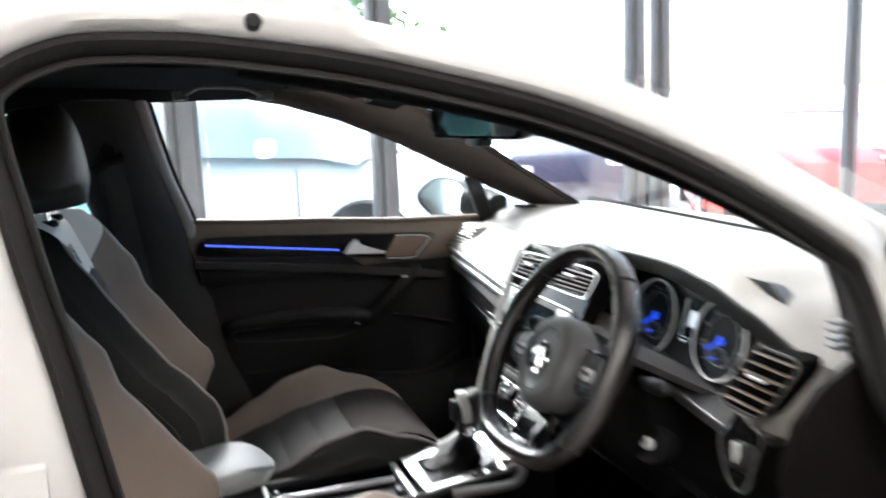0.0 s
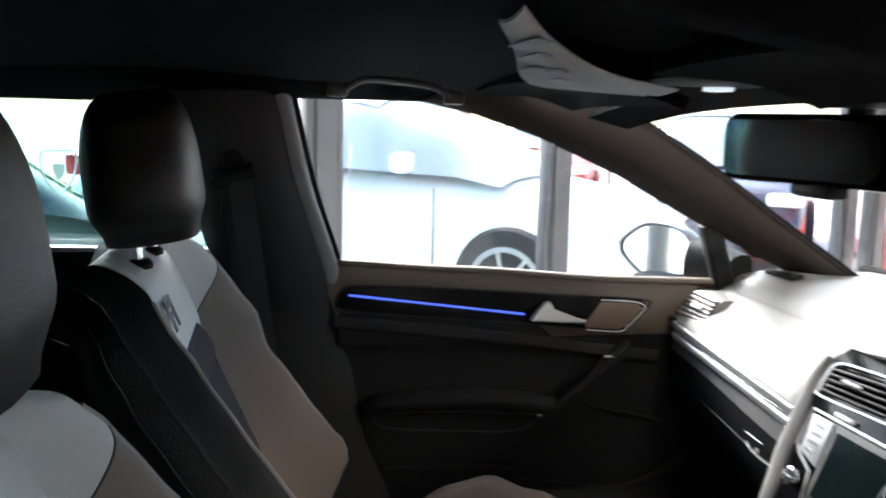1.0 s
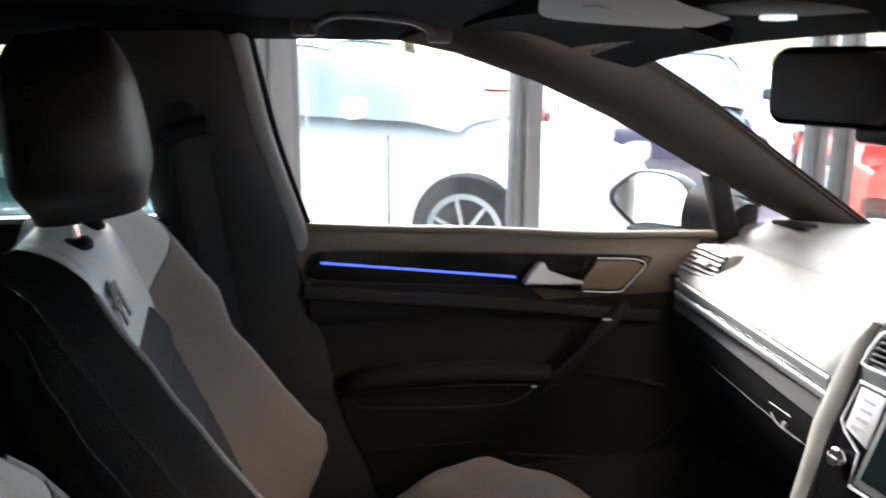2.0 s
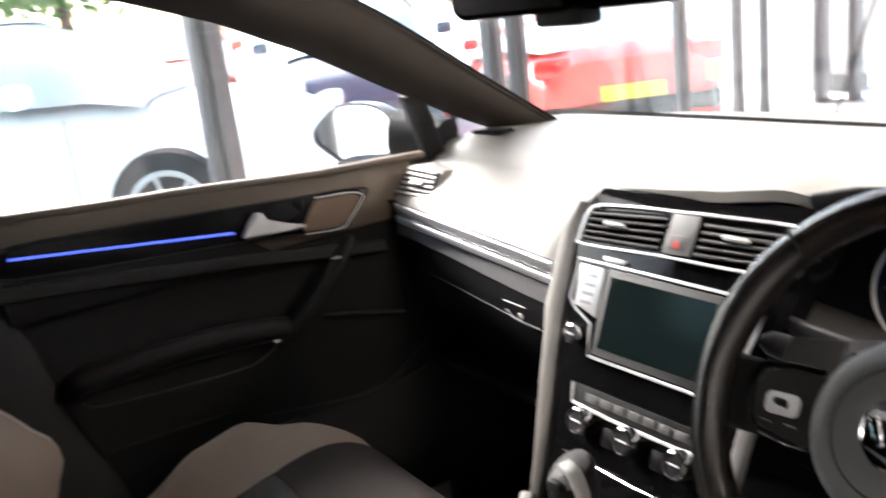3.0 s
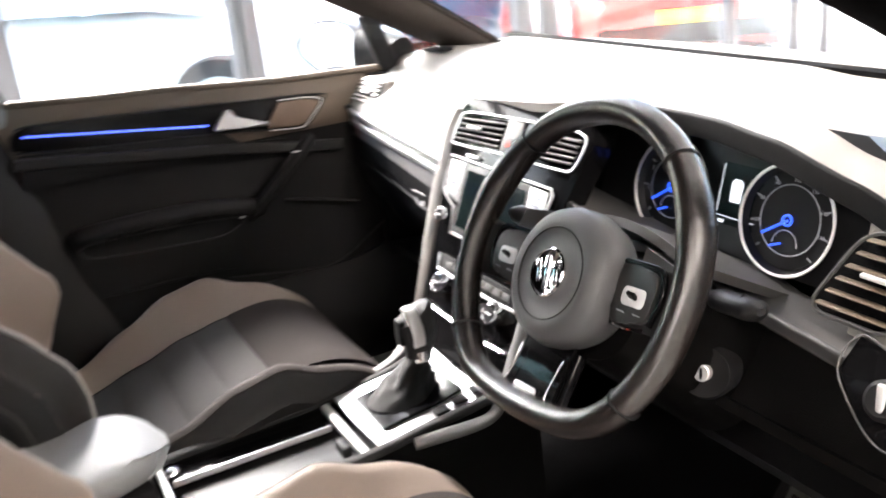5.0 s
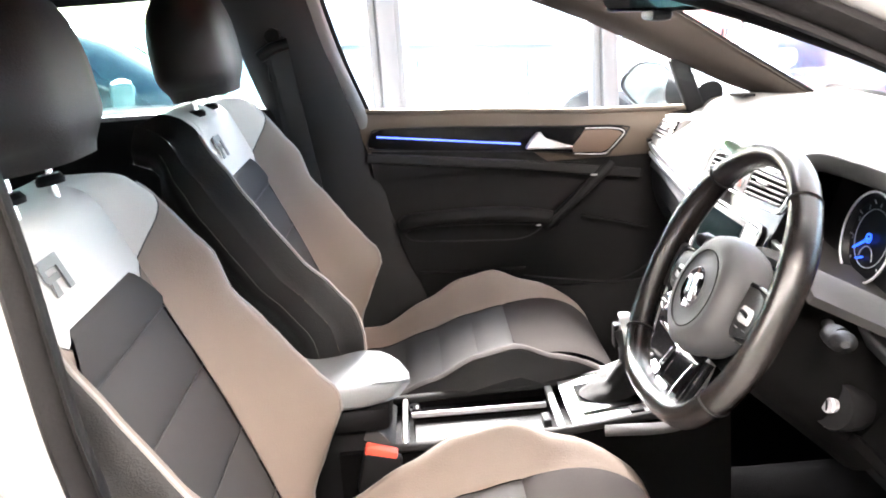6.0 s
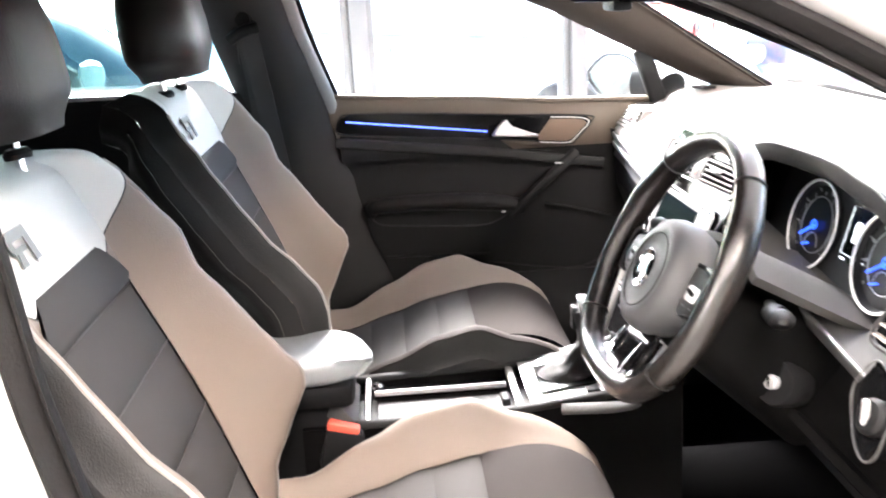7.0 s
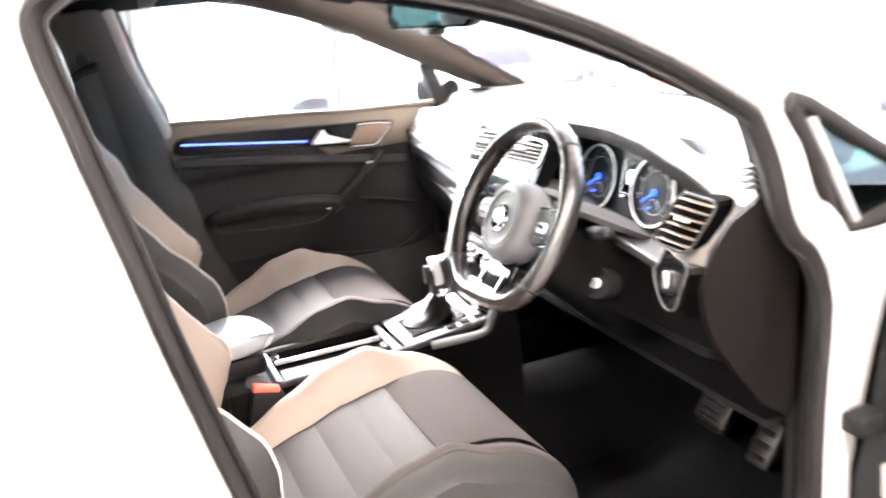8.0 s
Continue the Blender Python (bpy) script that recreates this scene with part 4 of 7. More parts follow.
for sg in (-1, 1):
    sp = part("spoke", prism([hp(sg * 0.060, 0.034, -0.016), hp(sg * 0.112, 0.034, -0.012), hp(sg * 0.163, 0.038, -0.006), hp(sg * 0.163, -0.026, -0.006), hp(sg * 0.124, -0.026, -0.012), hp(sg * 0.060, -0.030, -0.016)], WAX * 0.014, 0.006), DOORBLACK, wheel)
    part("button_pad", prism(curve_points([hp(sg * 0.072, 0.031, 0.000), hp(sg * 0.098, 0.031, 0.002), hp(sg * 0.122, 0.027, 0.004), hp(sg * 0.126, 0.006, 0.005), hp(sg * 0.121, -0.016, 0.004), hp(sg * 0.098, -0.021, 0.002), hp(sg * 0.074, -0.022, 0.000)], 3, True), WAX * 0.006, 0.002), PADBLACK, sp, "satin black button pad")
    bb = bmesh.new()
    for pts in (slab(0.018, 0.030, 0.3),):
        add_prism(bb, [hp(sg * 0.101 + y, 0.003 + x, 0.0085) for x, y in pts], WAX * 0.0018, 0.0006)
    part("button", bb, BUTTON, sp, "pale silver rocker button")
    part("button_face", box(hp(sg * 0.101, 0.003, 0.0105), (0.004, 0.011, 0.012), 0.001, turn=Matrix.Rotation(-TL, 3, "Y")), BLACK, sp)
    for dy in (-0.0025, 0.0025):
        part("button_mark", box(hp(sg * 0.101, 0.003 + dy, 0.0128), (0.0006, 0.007, 0.0013), 0.0002, turn=Matrix.Rotation(-TL, 3, "Y")), WHITEINK, sp)
    for dx in (-0.012, 0.010):
        part("pad_mark", box(hp(sg * 0.101 + dx, -0.0125, 0.0092), (0.0006, 0.010, 0.0022), 0.0002, turn=Matrix.Rotation(-TL, 3, "Y")), DIMINK, sp)
    part("spoke_trim", sweep(curve_points([hp(sg * 0.074, 0.034, 0.004), hp(sg * 0.108, 0.0345, 0.006), hp(sg * 0.127, 0.030, 0.007), hp(sg * 0.1325, 0.008, 0.007), hp(sg * 0.126, -0.018, 0.006)], 6), slab(0.006, 0.006, 0.4), up=WAX), GLOSS, sp)
    part("spoke_lip", sweep(curve_points([hp(sg * 0.078, -0.0275, 0.003), hp(sg * 0.098, -0.0265, 0.004), hp(sg * 0.120, -0.023, 0.004)], 5), ring(0.0016, 6), up=WAX), CHROME, sp, "thin chrome spoke edge")
    part("spoke_edge", sweep(curve_points([hp(sg * 0.034 - 0.003, -0.080, 0.004), hp(sg * 0.033 - 0.003, -0.095, 0.008), hp(sg * 0.033 - 0.003, -0.112, 0.012), hp(sg * 0.036 - 0.003, -0.126, 0.016)], 6), slab(0.0014, 0.0022, 0.4), up=WAX), CHROME, wheel, "thin chrome lower spoke edge")
    part("lower_spoke", sweep(curve_points([hp(sg * 0.040 - 0.003, -0.070, -0.012), hp(sg * 0.040 - 0.003, -0.10, -0.008), hp(sg * 0.046 - 0.003, -0.140, 0.002)], 6), slab(0.012, 0.010, 0.4), up=WAX), GLOSS, wheel)
low = part("lower_bridge", prism([hp(-0.038, -0.060, -0.010), hp(0.034, -0.060, -0.010), hp(0.032, -0.09, -0.004), hp(0.038, -0.135, 0.006), hp(-0.042, -0.135, 0.006), hp(-0.036, -0.09, -0.004)], WAX * 0.005, 0.0015), GLOSS, wheel, "gloss black lower spoke plate")
part("badge_plate", prism([hp(y - 0.006, x - 0.121, 0.0095) for x, y in slab(0.009, 0.036, 0.4, 3)], WAX * 0.002, 0.0006), SILVER, low, "pale silver badge plate")

# column shroud with stalks and the ignition lock
col = thing("steering_column", wp(0, 0, -0.10), "black steering column shroud with stalks and ignition lock", "steering column")


def shroud(u, v):
    th = 2 * math.pi * v
    d = 0.045 + 0.20 * u
    k = 1.0 + 0.30 * u
    x = math.copysign(abs(math.cos(th)) ** 0.7, math.cos(th)) * 0.075 * k
    y = math.copysign(abs(math.sin(th)) ** 0.7, math.sin(th)) * 0.052 * k
    y -= 0.035 * (1 if math.sin(th) < 0 else 0) * abs(math.sin(th)) * (0.3 + u) + 0.02
    return wp(x, y, -d)


bm = grid(shroud, 10, 32)
bmesh.ops.remove_doubles(bm, verts=bm.verts, dist=0.0005)
bmesh.ops.holes_fill(bm, edges=[e for e in bm.edges if e.is_boundary], sides=0)
part("shroud", bm, FOOTSHADE, col)
part("upper_shroud", thick(grid(lambda u, v: wp(-0.10 + 0.20 * v, 0.048 + 0.018 * math.sin(math.pi * v), -0.06 - 0.20 * u), 6, 10), 0.01), SHELFGREY, col, "dark grey upper column cover")
for neck, mid, tip in (((0.155, -0.305, 0.935), (0.112, -0.255, 0.952), (0.077, -0.197, 0.972)), ((0.150, -0.415, 0.925), (0.128, -0.475, 0.938), (0.108, -0.540, 0.954))):
    stalk = part("stalk", sweep(curve_points([neck, mid, tip], 8), ring(0.0095, 14, 0.0125), up=(0, 0, 1), size=lambda f: 0.55 + 0.55 * smooth(f, 0.30, 0.52) - 0.75 * smooth(f, 0.90, 1.0) ** 2), STALK, col, "dark grey control stalk")
    a, b = Vector(mid), Vector(tip)
    for f_ in (0.35, 0.72):
        part("stalk_mark", box(a.lerp(b, f_) + Vector((-0.0095, 0, 0.004)), (0.002, 0.010, 0.004), 0.0005), DIMINK, stalk)
    part("stalk_ring", sweep([a.lerp(b, 0.55) + Vector((0, math.cos(t) * 0.004, 0)) + Vector((math.cos(t) * 0.0110, 0, math.sin(t) * 0.0110)) for t in [2 * math.pi * k / 20 for k in range(20)]], ring(0.0012, 5), True), BLACK, stalk)
for sg in (-1, 1):
    part("shift_paddle", prism([wp(sg * 0.075, 0.048, -0.028), wp(sg * 0.120, 0.040, -0.026), wp(sg * 0.126, 0.0, -0.024), wp(sg * 0.110, -0.02, -0.026), wp(sg * 0.075, -0.015, -0.030)], WAX * 0.006, 0.002), SHELFGREY, col, "dark grey shift paddle")
KEY = Vector((0.153, -0.428, 0.833))
KAX = Vector((-0.86, -0.42, 0.25)).normalized()
lock = part("lock_bezel", lathe([(0.030, -0.03), (0.030, 0.0), (0.027, 0.006), (0.022, 0.004)], KEY - KAX * 0.006, KAX, 28), BLACK, col, "round black lock bezel")
part("lock_barrel", lathe([(0.0090, -0.01), (0.0090, 0.006), (0.0075, 0.0075), (0.001, 0.0075)], KEY, KAX, 24), SILVER, lock, "dull metal ignition lock")
part("key_slot", box(KEY + KAX * 0.0085, (0.002, 0.002, 0.012), 0.0003), BLACK, lock)

# ---- dashboard ----
dash = thing("dashboard", (0.5, 0, 0.7), "dark soft-touch dashboard with silver trim, windscreen light put into its colour", "dashboard")


def hood(y):
    """How far the binnacle hood rises at y."""
    return smooth(y, -0.60, -0.47) * (1 - smooth(y, -0.20, -0.09))


def front_edge(y):
    """The pad's edge over the cabin: x and z."""
    h = hood(y)
    x = lerp_table([(-0.70, 0.30), (-0.60, 0.27), (-0.45, 0.262), (-0.30, 0.262), (-0.16, 0.240), (-0.08, 0.228), (0.13, 0.232), (0.20, 0.29), (0.30, 0.325), (0.60, 0.335), (0.68, 0.36)], y)
    z = lerp_table([(-0.70, 0.992), (-0.625, 1.004), (-0.50, 1.038), (-0.41, 1.062), (-0.33, 1.072), (-0.20, 1.076), (-0.14, 1.070), (-0.08, 1.062), (-0.04, 1.056), (0.06, 1.048), (0.13, 1.041), (0.20, 1.034), (0.30, 1.031), (0.70, 1.031)], y)
    return x, z


def pad(u, v):
    y = -0.685 + 1.37 * u
    x0, z0 = front_edge(y)
    s = 1 - (y / 0.69) ** 2
    x1 = 0.665 + 0.13 * s
    h = hood(y)
    x = x0 + (x1 - x0) * v
    z = z0 + 0.016 * math.sin(math.pi * min(1, v * 2.2) * 0.5) * (1 - h * 0.5) - 0.010 * v - (z0 - 1.029) * smooth(v, 0.2, 0.85)
    z -= (0.018 - 0.013 * smooth(y, -0.16, -0.10) * (1 - smooth(y, 0.13, 0.19))) * math.exp(-(v / 0.05) ** 2)
    z -= 0.007 * math.exp(-((v - 0.55) / 0.022) ** 2) * (1 - smooth(y, -0.1, 0.35))
    return Vector((x, y, z))


part("top_pad", thick(grid(pad, 80, 34), 0.012, (0, 0, -1)), SOFT, dash, "dark soft-touch dashboard top coloured pale for windscreen light")


def fascia(u, v):
    """The passenger's upper face, from the pad's edge down to the silver strip."""
    y = 0.172 + 0.505 * u
    x0, z0 = front_edge(y)
    zb = 0.929 + 0.022 * max(0.0, y - 0.22) / 0.44 - 0.062 * (1 - smooth(y, 0.198, 0.240))
    z = z0 - 0.016 + (zb - z0 + 0.016) * v
    xb = 0.216 + 0.028 * max(0.0, y - 0.22) / 0.44 - 0.02 * (1 - smooth(y, 0.17, 0.25))
    x = x0 - 0.002 + (xb - x0 + 0.002) * (0.45 * v + 0.55 * math.sin(math.pi * 0.5 * v))
    return Vector((x, y, z))


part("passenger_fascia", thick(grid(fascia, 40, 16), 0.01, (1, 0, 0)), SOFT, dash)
strip = [(0.218 + 0.028 * (y - 0.22) / 0.44, y, 0.900 + 0.022 * (y - 0.22) / 0.44) for y in [0.228 + 0.436 * i / 20 for i in range(21)]]
part("silver_strip", sweep(strip, slab(0.016, 0.012, 0.35), up=(-0.3, 0, 1)), SILVER, dash, "satin silver trim strip")
part("strip_edge", sweep([(x - 0.001, y, z + 0.0195) for x, y, z in strip], slab(0.019, 0.010, 0.3), up=(-0.3, 0, 1)), BRUSHED, dash, "brushed metal trim band")
part("strip_groove", sweep([(x - 0.003, y, z + 0.0295) for x, y, z in strip], ring(0.0010, 6)), BLACK, dash)
part("strip_groove", sweep([(x - 0.0050, y, z + 0.0088) for x, y, z in strip], ring(0.0007, 6)), BLACK, dash)


def glove(u, v):
    y = 0.205 + 0.475 * u
    z = 0.890 + 0.022 * max(0.0, y - 0.22) / 0.44 - 0.257 * v
    return Vector((0.225 + 0.03 * smooth(y, 0.2, 0.66) + 0.10 * v ** 2 - 0.012 * math.sin(math.pi * min(1, v * 1.4)), y, z))


gb = part("glovebox", thick(grid(glove, 24, 14), 0.012, (1, 0, 0)), BLACK, dash, "black glovebox lid")
part("lid_lip", thick(grid(lambda u, v: glove(0.06 + 0.94 * u, 0.005 + (0.11 - 0.03 * u) * v) + Vector((-0.004, 0, 0)), 20, 4), 0.003, (1, 0, 0)), STACKEDGE, gb, "grey upper lip of the glovebox")
part("lid_groove", sweep([glove(0.13 + 0.80 * i / 16, 0.30) + Vector((-0.001, 0, 0)) for i in range(17)], ring(0.0015, 5)), BLACK, gb)
part("glovebox_latch", sweep(curve_points([(0.211, 0.332, 0.838), (0.205, 0.310, 0.833), (0.205, 0.285, 0.829), (0.208, 0.259, 0.826)], 5), slab(0.003, 0.0025), up=(-1, 0, 0)), GREYTRIM, gb, "dark glovebox latch")
part("latch_lip", sweep([(0.209, 0.335, 0.853), (0.208, 0.286, 0.851)], ring(0.0012, 6)), GREYTRIM, gb)
part("latch_lock", lathe([(0.004, 0), (0.004, 0.003), (0.001, 0.003)], (0.206, 0.293, 0.838), (-1, 0, 0), 14), SILVER, gb)
part("under_panel", thick(grid(lambda u, v: Vector((0.30 + 0.42 * v, -0.67 + 1.34 * u, 0.640 - 0.02 * v)), 6, 6), 0.012), BLACK, dash)


def vent(y0, y1, z0, z1, x_of, slats, name="air_vent", knob=True, slant=0.0, slat=None, frame_mat=None):
    """A framed air vent with separate slats, in the dashboard's face."""
    bm = bmesh.new()
    cy, cz, w, h = (y0 + y1) / 2, (z0 + z1) / 2, y1 - y0, z1 - z0
    out = [(x_of(cz + q) - 0.003, cy + p + slant * q, cz + q) for p, q in slab(w, h, 0.22, 4)]
    fr = part(name, sweep([Vector(p) for p in out], slab(0.0022, 0.0035), True, up=(-1, 0, 0)), frame_mat or SILVER, dash, "dark air vent with thin frame and slats")
    part("vent_box", prism([(x_of(cz + q) + 0.0025, cy + p + slant * q, cz + q) for p, q in slab(w, h, 0.2, 3)], (0.03, 0, 0)), LINER, fr)
    for k in range(slats):
        z = z0 + h * (k + 0.7) / (slats + 0.4)
        part("slat", box((x_of(z) - 0.001, cy + slant * (z - cz), z), (0.008, w - 0.012, 0.0016), 0.0005), slat or BLACK, fr)
        part("slat_edge", box((x_of(z) - 0.0055, cy + slant * (z - cz), z), (0.001, w - 0.014, 0.0010), 0.0003), slat or SHELFGREY, fr)
    if knob:
        part("vent_tab", box((x_of(cz) - 0.004, cy + w * 0.02, cz + 0.004), (0.008, 0.032, 0.0045), 0.0015), SILVER, fr)
    return fr


PV = [Vector((0.284, 0.668, 1.007)), Vector((0.287, 0.580, 1.004)), Vector((0.264, 0.580, 0.962)), Vector((0.257, 0.680, 0.963))]


def pv(u, v, d=0.0):
    """On the passenger's outer vent: u towards the middle of the car, v down, d into the cabin."""
    return PV[0].lerp(PV[1], u).lerp(PV[3].lerp(PV[2], u), v) + Vector((-d, 0, d * 0.5))


bez = part("vent_bezel", prism([pv(u, v) for u, v in ((0.06, -0.06), (0.5, -0.10), (1.06, -0.06), (1.08, 0.5), (1.05, 1.08), (0.5, 1.12), (-0.08, 1.10), (-0.06, 0.5))], (0.06, 0, -0.004), 0.004), SOFT, dash, "vent surround coloured pale for window light")
fr = part("air_vent", prism([pv(u, v, 0.0006) for u, v in ((0.10, 0.0), (1.0, 0.0), (1.0, 1.0), (0.0, 1.0), (0.0, 0.35))], (-0.0012, 0, 0.0006)), LINER, bez, "air vent with pale slats")
for k in range(6):
    v_ = (k + 0.35) / 5.7
    part("slat", sweep([pv(0.02 + 0.08 * (1 - v_), v_, 0.004), pv(0.5, v_, 0.0055), pv(0.99, v_, 0.004)], slab(0.0030, 0.008), up=(-0.5, 0, 1)), SOFT, fr)
part("vent_tab", sweep([pv(0.48, 0.55, 0.009), pv(0.74, 0.55, 0.009)], slab(0.007, 0.010, 0.35), up=(-0.5, 0, 1)), SILVER, fr)
part("vent_wheel", box((0.244, 0.672, 0.951), (0.010, 0.020, 0.009), 0.002), BLACK, dash)
part("demist_grille", prism([(0.42, 0.57, 1.046), (0.42, 0.66, 1.040), (0.445, 0.66, 1.040), (0.445, 0.57, 1.046)], (0, 0, 0.006)), BLACK, dash)


# centre stack
def stack_x(z):
    return 0.13 + (z - 0.77) * 0.37


def sp(y, z, d=0.0):
    """On the centre stack's face, d towards the cabin."""
    return Vector((stack_x(z) - d * 0.938, y, z + d * 0.347))


stack = thing("centre_stack", (0.2, 0.0, 0.72), "gloss black centre stack with vents, touch screen and climate knobs", "centre stack")
FACE = [(0.135, 1.038), (-0.152, 1.046), (-0.170, 1.016), (-0.128, 0.90), (-0.112, 0.80), (-0.100, 0.68), (0.138, 0.68), (0.146, 0.80), (0.160, 0.90), (0.168, 0.965), (0.162, 1.008), (0.153, 1.024)]
part("stack_panel", prism([sp(y, z) for y, z in FACE], Vector((0.03, 0, -0.012)), 0.003), GLOSS, stack, "gloss black fascia")
CHEEK = [(0.160, 1.018, 0.022), (0.166, 0.985, 0.052), (0.168, 0.94, 0.054), (0.170, 0.88, 0.054), (0.164, 0.81, 0.045), (0.156, 0.74, 0.037), (0.151, 0.69, 0.031), (0.149, 0.655, 0.027)]


def cheek(u, v):
    """The pale flank left of the stack: u down, v from the stack's edge outwards."""
    k = u * (len(CHEEK) - 1)
    i = min(len(CHEEK) - 2, int(k))
    y, z, w = (a + (b - a) * (k - i) for a, b in zip(CHEEK[i], CHEEK[i + 1]))
    return sp(y + w * v, z, 0.006 * math.sin(math.pi * min(1.0, v * 1.3)) - 0.020 * smooth(v, 0.35, 1.0) - 0.004)


part("stack_cheek", thick(grid(cheek, 28, 8), 0.010, (1, 0, 0)), SOFT, stack, "grey soft flank of the stack")
tail = [Vector((stack_x(0.66) - 0.004, 0.160, 0.662)), Vector((0.050, 0.138, 0.648)), Vector((-0.03, 0.108, 0.642))]
part("edge_trim", sweep(curve_points(tail, 6), slab(0.014, 0.020, 0.42), up=(0, 0, 1)), STACKEDGE, stack, "grey soft edge beside the gear lever")
pts = [(-0.122, 0.845), (-0.118, 0.82), (-0.112, 0.75), (-0.106, 0.69), (-0.10, 0.655)]
part("edge_trim", sweep(curve_points([sp(y - 0.008, z, 0.002) for y, z in pts] + [Vector((0.050, -0.106, 0.648)), Vector((-0.03, -0.088, 0.642))], 5), slab(0.012, 0.018, 0.42), up=(-1, 0, 0.3)), STACKEDGE, stack, "grey soft edge of the stack")
SN = sp(0, 0, 1) - sp(0, 0)
VENTS = [(0.140, 1.014), (0.153, 0.994), (0.156, 0.977), (0.147, 0.969), (0.025, 0.974), (-0.040, 0.975), (-0.116, 0.977), (-0.146, 0.982), (-0.160, 1.015), (-0.150, 1.025), (-0.113, 1.027), (0.017, 1.023), (0.09, 1.020)]
part("vent_frame", sweep(curve_points([sp(y, z, 0.004) for y, z in VENTS], 3, True), slab(0.0022, 0.0032), True, up=SN), SILVER, stack, "thin silver frame round both vents")
for quad in (((0.142, 1.010), (0.024, 1.018), (0.032, 0.978), (0.150, 0.974)), ((-0.029, 1.018), (-0.150, 1.020), (-0.140, 0.985), (-0.021, 0.979))):
    fr = part("air_vent", prism([sp(y, z, 0.0008) for y, z in quad], SN * 0.0008), LINER, stack, "dark air vent with thin slats")
    (ya, za), (yb, zb), (yc, zc), (yd, zd) = quad
    for k in range(5):
        f_ = (k + 0.5) / 5
        p, q = sp(ya + (yd - ya) * f_, za + (zd - za) * f_, 0.003), sp(yb + (yc - yb) * f_, zb + (zc - zb) * f_, 0.003)
        part("slat", sweep([p, q], slab(0.0026, 0.007), up=(0, 0, 1)), SHELFGREY, fr)
    m_ = sp((ya + yc) / 2 + 0.012, (za + zc) / 2 + 0.004, 0.007)
    part("vent_tab", box(m_, (0.008, 0.032, 0.0045), 0.0015), SILVER, fr, "small silver vent tab")
hz = part("hazard_block", prism([sp(y, z, 0.001) for y, z in ((0.016, 1.021), (-0.021, 1.022), (-0.014, 0.979), (0.023, 0.978))], SN * 0.004, 0.001), HAZARDGREY, stack, "pale grey hazard switch block")
part("hazard_button", prism([sp(y, z, 0.0052) for y, z in ((0.012, 0.998), (-0.010, 0.999), (-0.007, 0.984), (0.015, 0.983))], SN * 0.0012, 0.0005), GREYTRIM, hz)
part("hazard_triangle", prism([sp(0.003 + x, 0.989 + y, 0.0066) for x, y in ((-0.0055, -0.0035), (0.0055, -0.0035), (0.0, 0.006))], SN * 0.0006), HAZARD, hz, "red warning triangle")
part("sensor", box(sp(0.090, 0.958, 0.003), (0.006, 0.035, 0.006), 0.002, turn=Matrix.Rotation(0.354, 3, "Y")), SILVER, stack)
UNIT = [(0.146, 0.952), (-0.116, 0.952), (-0.122, 0.945), (-0.110, 0.895), (-0.100, 0.885), (-0.096, 0.846), (0.102, 0.846), (0.108, 0.882), (0.138, 0.895), (0.150, 0.905)]
unit = part("radio_unit", prism([sp(y, z, 0.0005) for y, z in UNIT], sp(0, 0, 0.005) - sp(0, 0), 0.002), GLOSS, stack)
pts = [sp(y, z, 0.006) for y, z in UNIT]
part("unit_frame", sweep(pts, slab(0.0030, 0.0035), True, up=(-0.94, 0, 0.35)), SILVER, unit, "thin silver frame")
part("screen_bezel", prism([sp(y, z, 0.005) for y, z in ((0.094, 0.948), (-0.075, 0.948), (-0.075, 0.850), (0.098, 0.850))], sp(0, 0, 0.003) - sp(0, 0), 0.001), SHELFGREY, unit)
part("screen", prism([sp(y, z, 0.008) for y, z in ((0.086, 0.940), (-0.067, 0.940), (-0.067, 0.859), (0.089, 0.859))], sp(0, 0, 0.001) - sp(0, 0)), SCREEN, unit, "dark switched-off touch screen")
for sg, y in ((1, 0.120), (-1, -0.093)):
    part("button_column", prism([sp(y + dy, z, 0.005) for dy, z in ((0.020, 0.947), (-0.020, 0.947), (-0.020, 0.890), (0.020, 0.900))], sp(0, 0, 0.003) - sp(0, 0), 0.001), SILVER, unit, "pale button column")
    for k in range(4):
        part("button_label", prism([sp(y + dy, 0.936 - k * 0.0105 + dz, 0.0082) for dy, dz in ((0.010, 0.002), (-0.010, 0.002), (-0.010, -0.002), (0.010, -0.002))], sp(0, 0, 0.0006) - sp(0, 0)), DIMINK, unit)
KN = Vector((-0.938, 0, 0.347))


def knob(p, r, d, name="knob", parent=None):
    k = part(name, lathe([(r * 0.9, 0), (r, 0.002), (r, d * 0.7), (r * 0.94, d), (r * 0.80, d * 1.05), (r * 0.74, d * 0.9), (0.001, d * 0.86)], p, KN, 28), CHROME, parent or stack, "chrome-ringed black knob")
    part("knob_face", lathe([(r * 0.72, d * 0.86), (r * 0.72, d * 0.96), (0.001, d * 0.98)], p, KN, 24), BLACK, k)
    part("knob_mark", box(p + KN * (d * 1.0), (0.0012, r * 0.9, 0.002), 0.0003), WHITEINK, k)


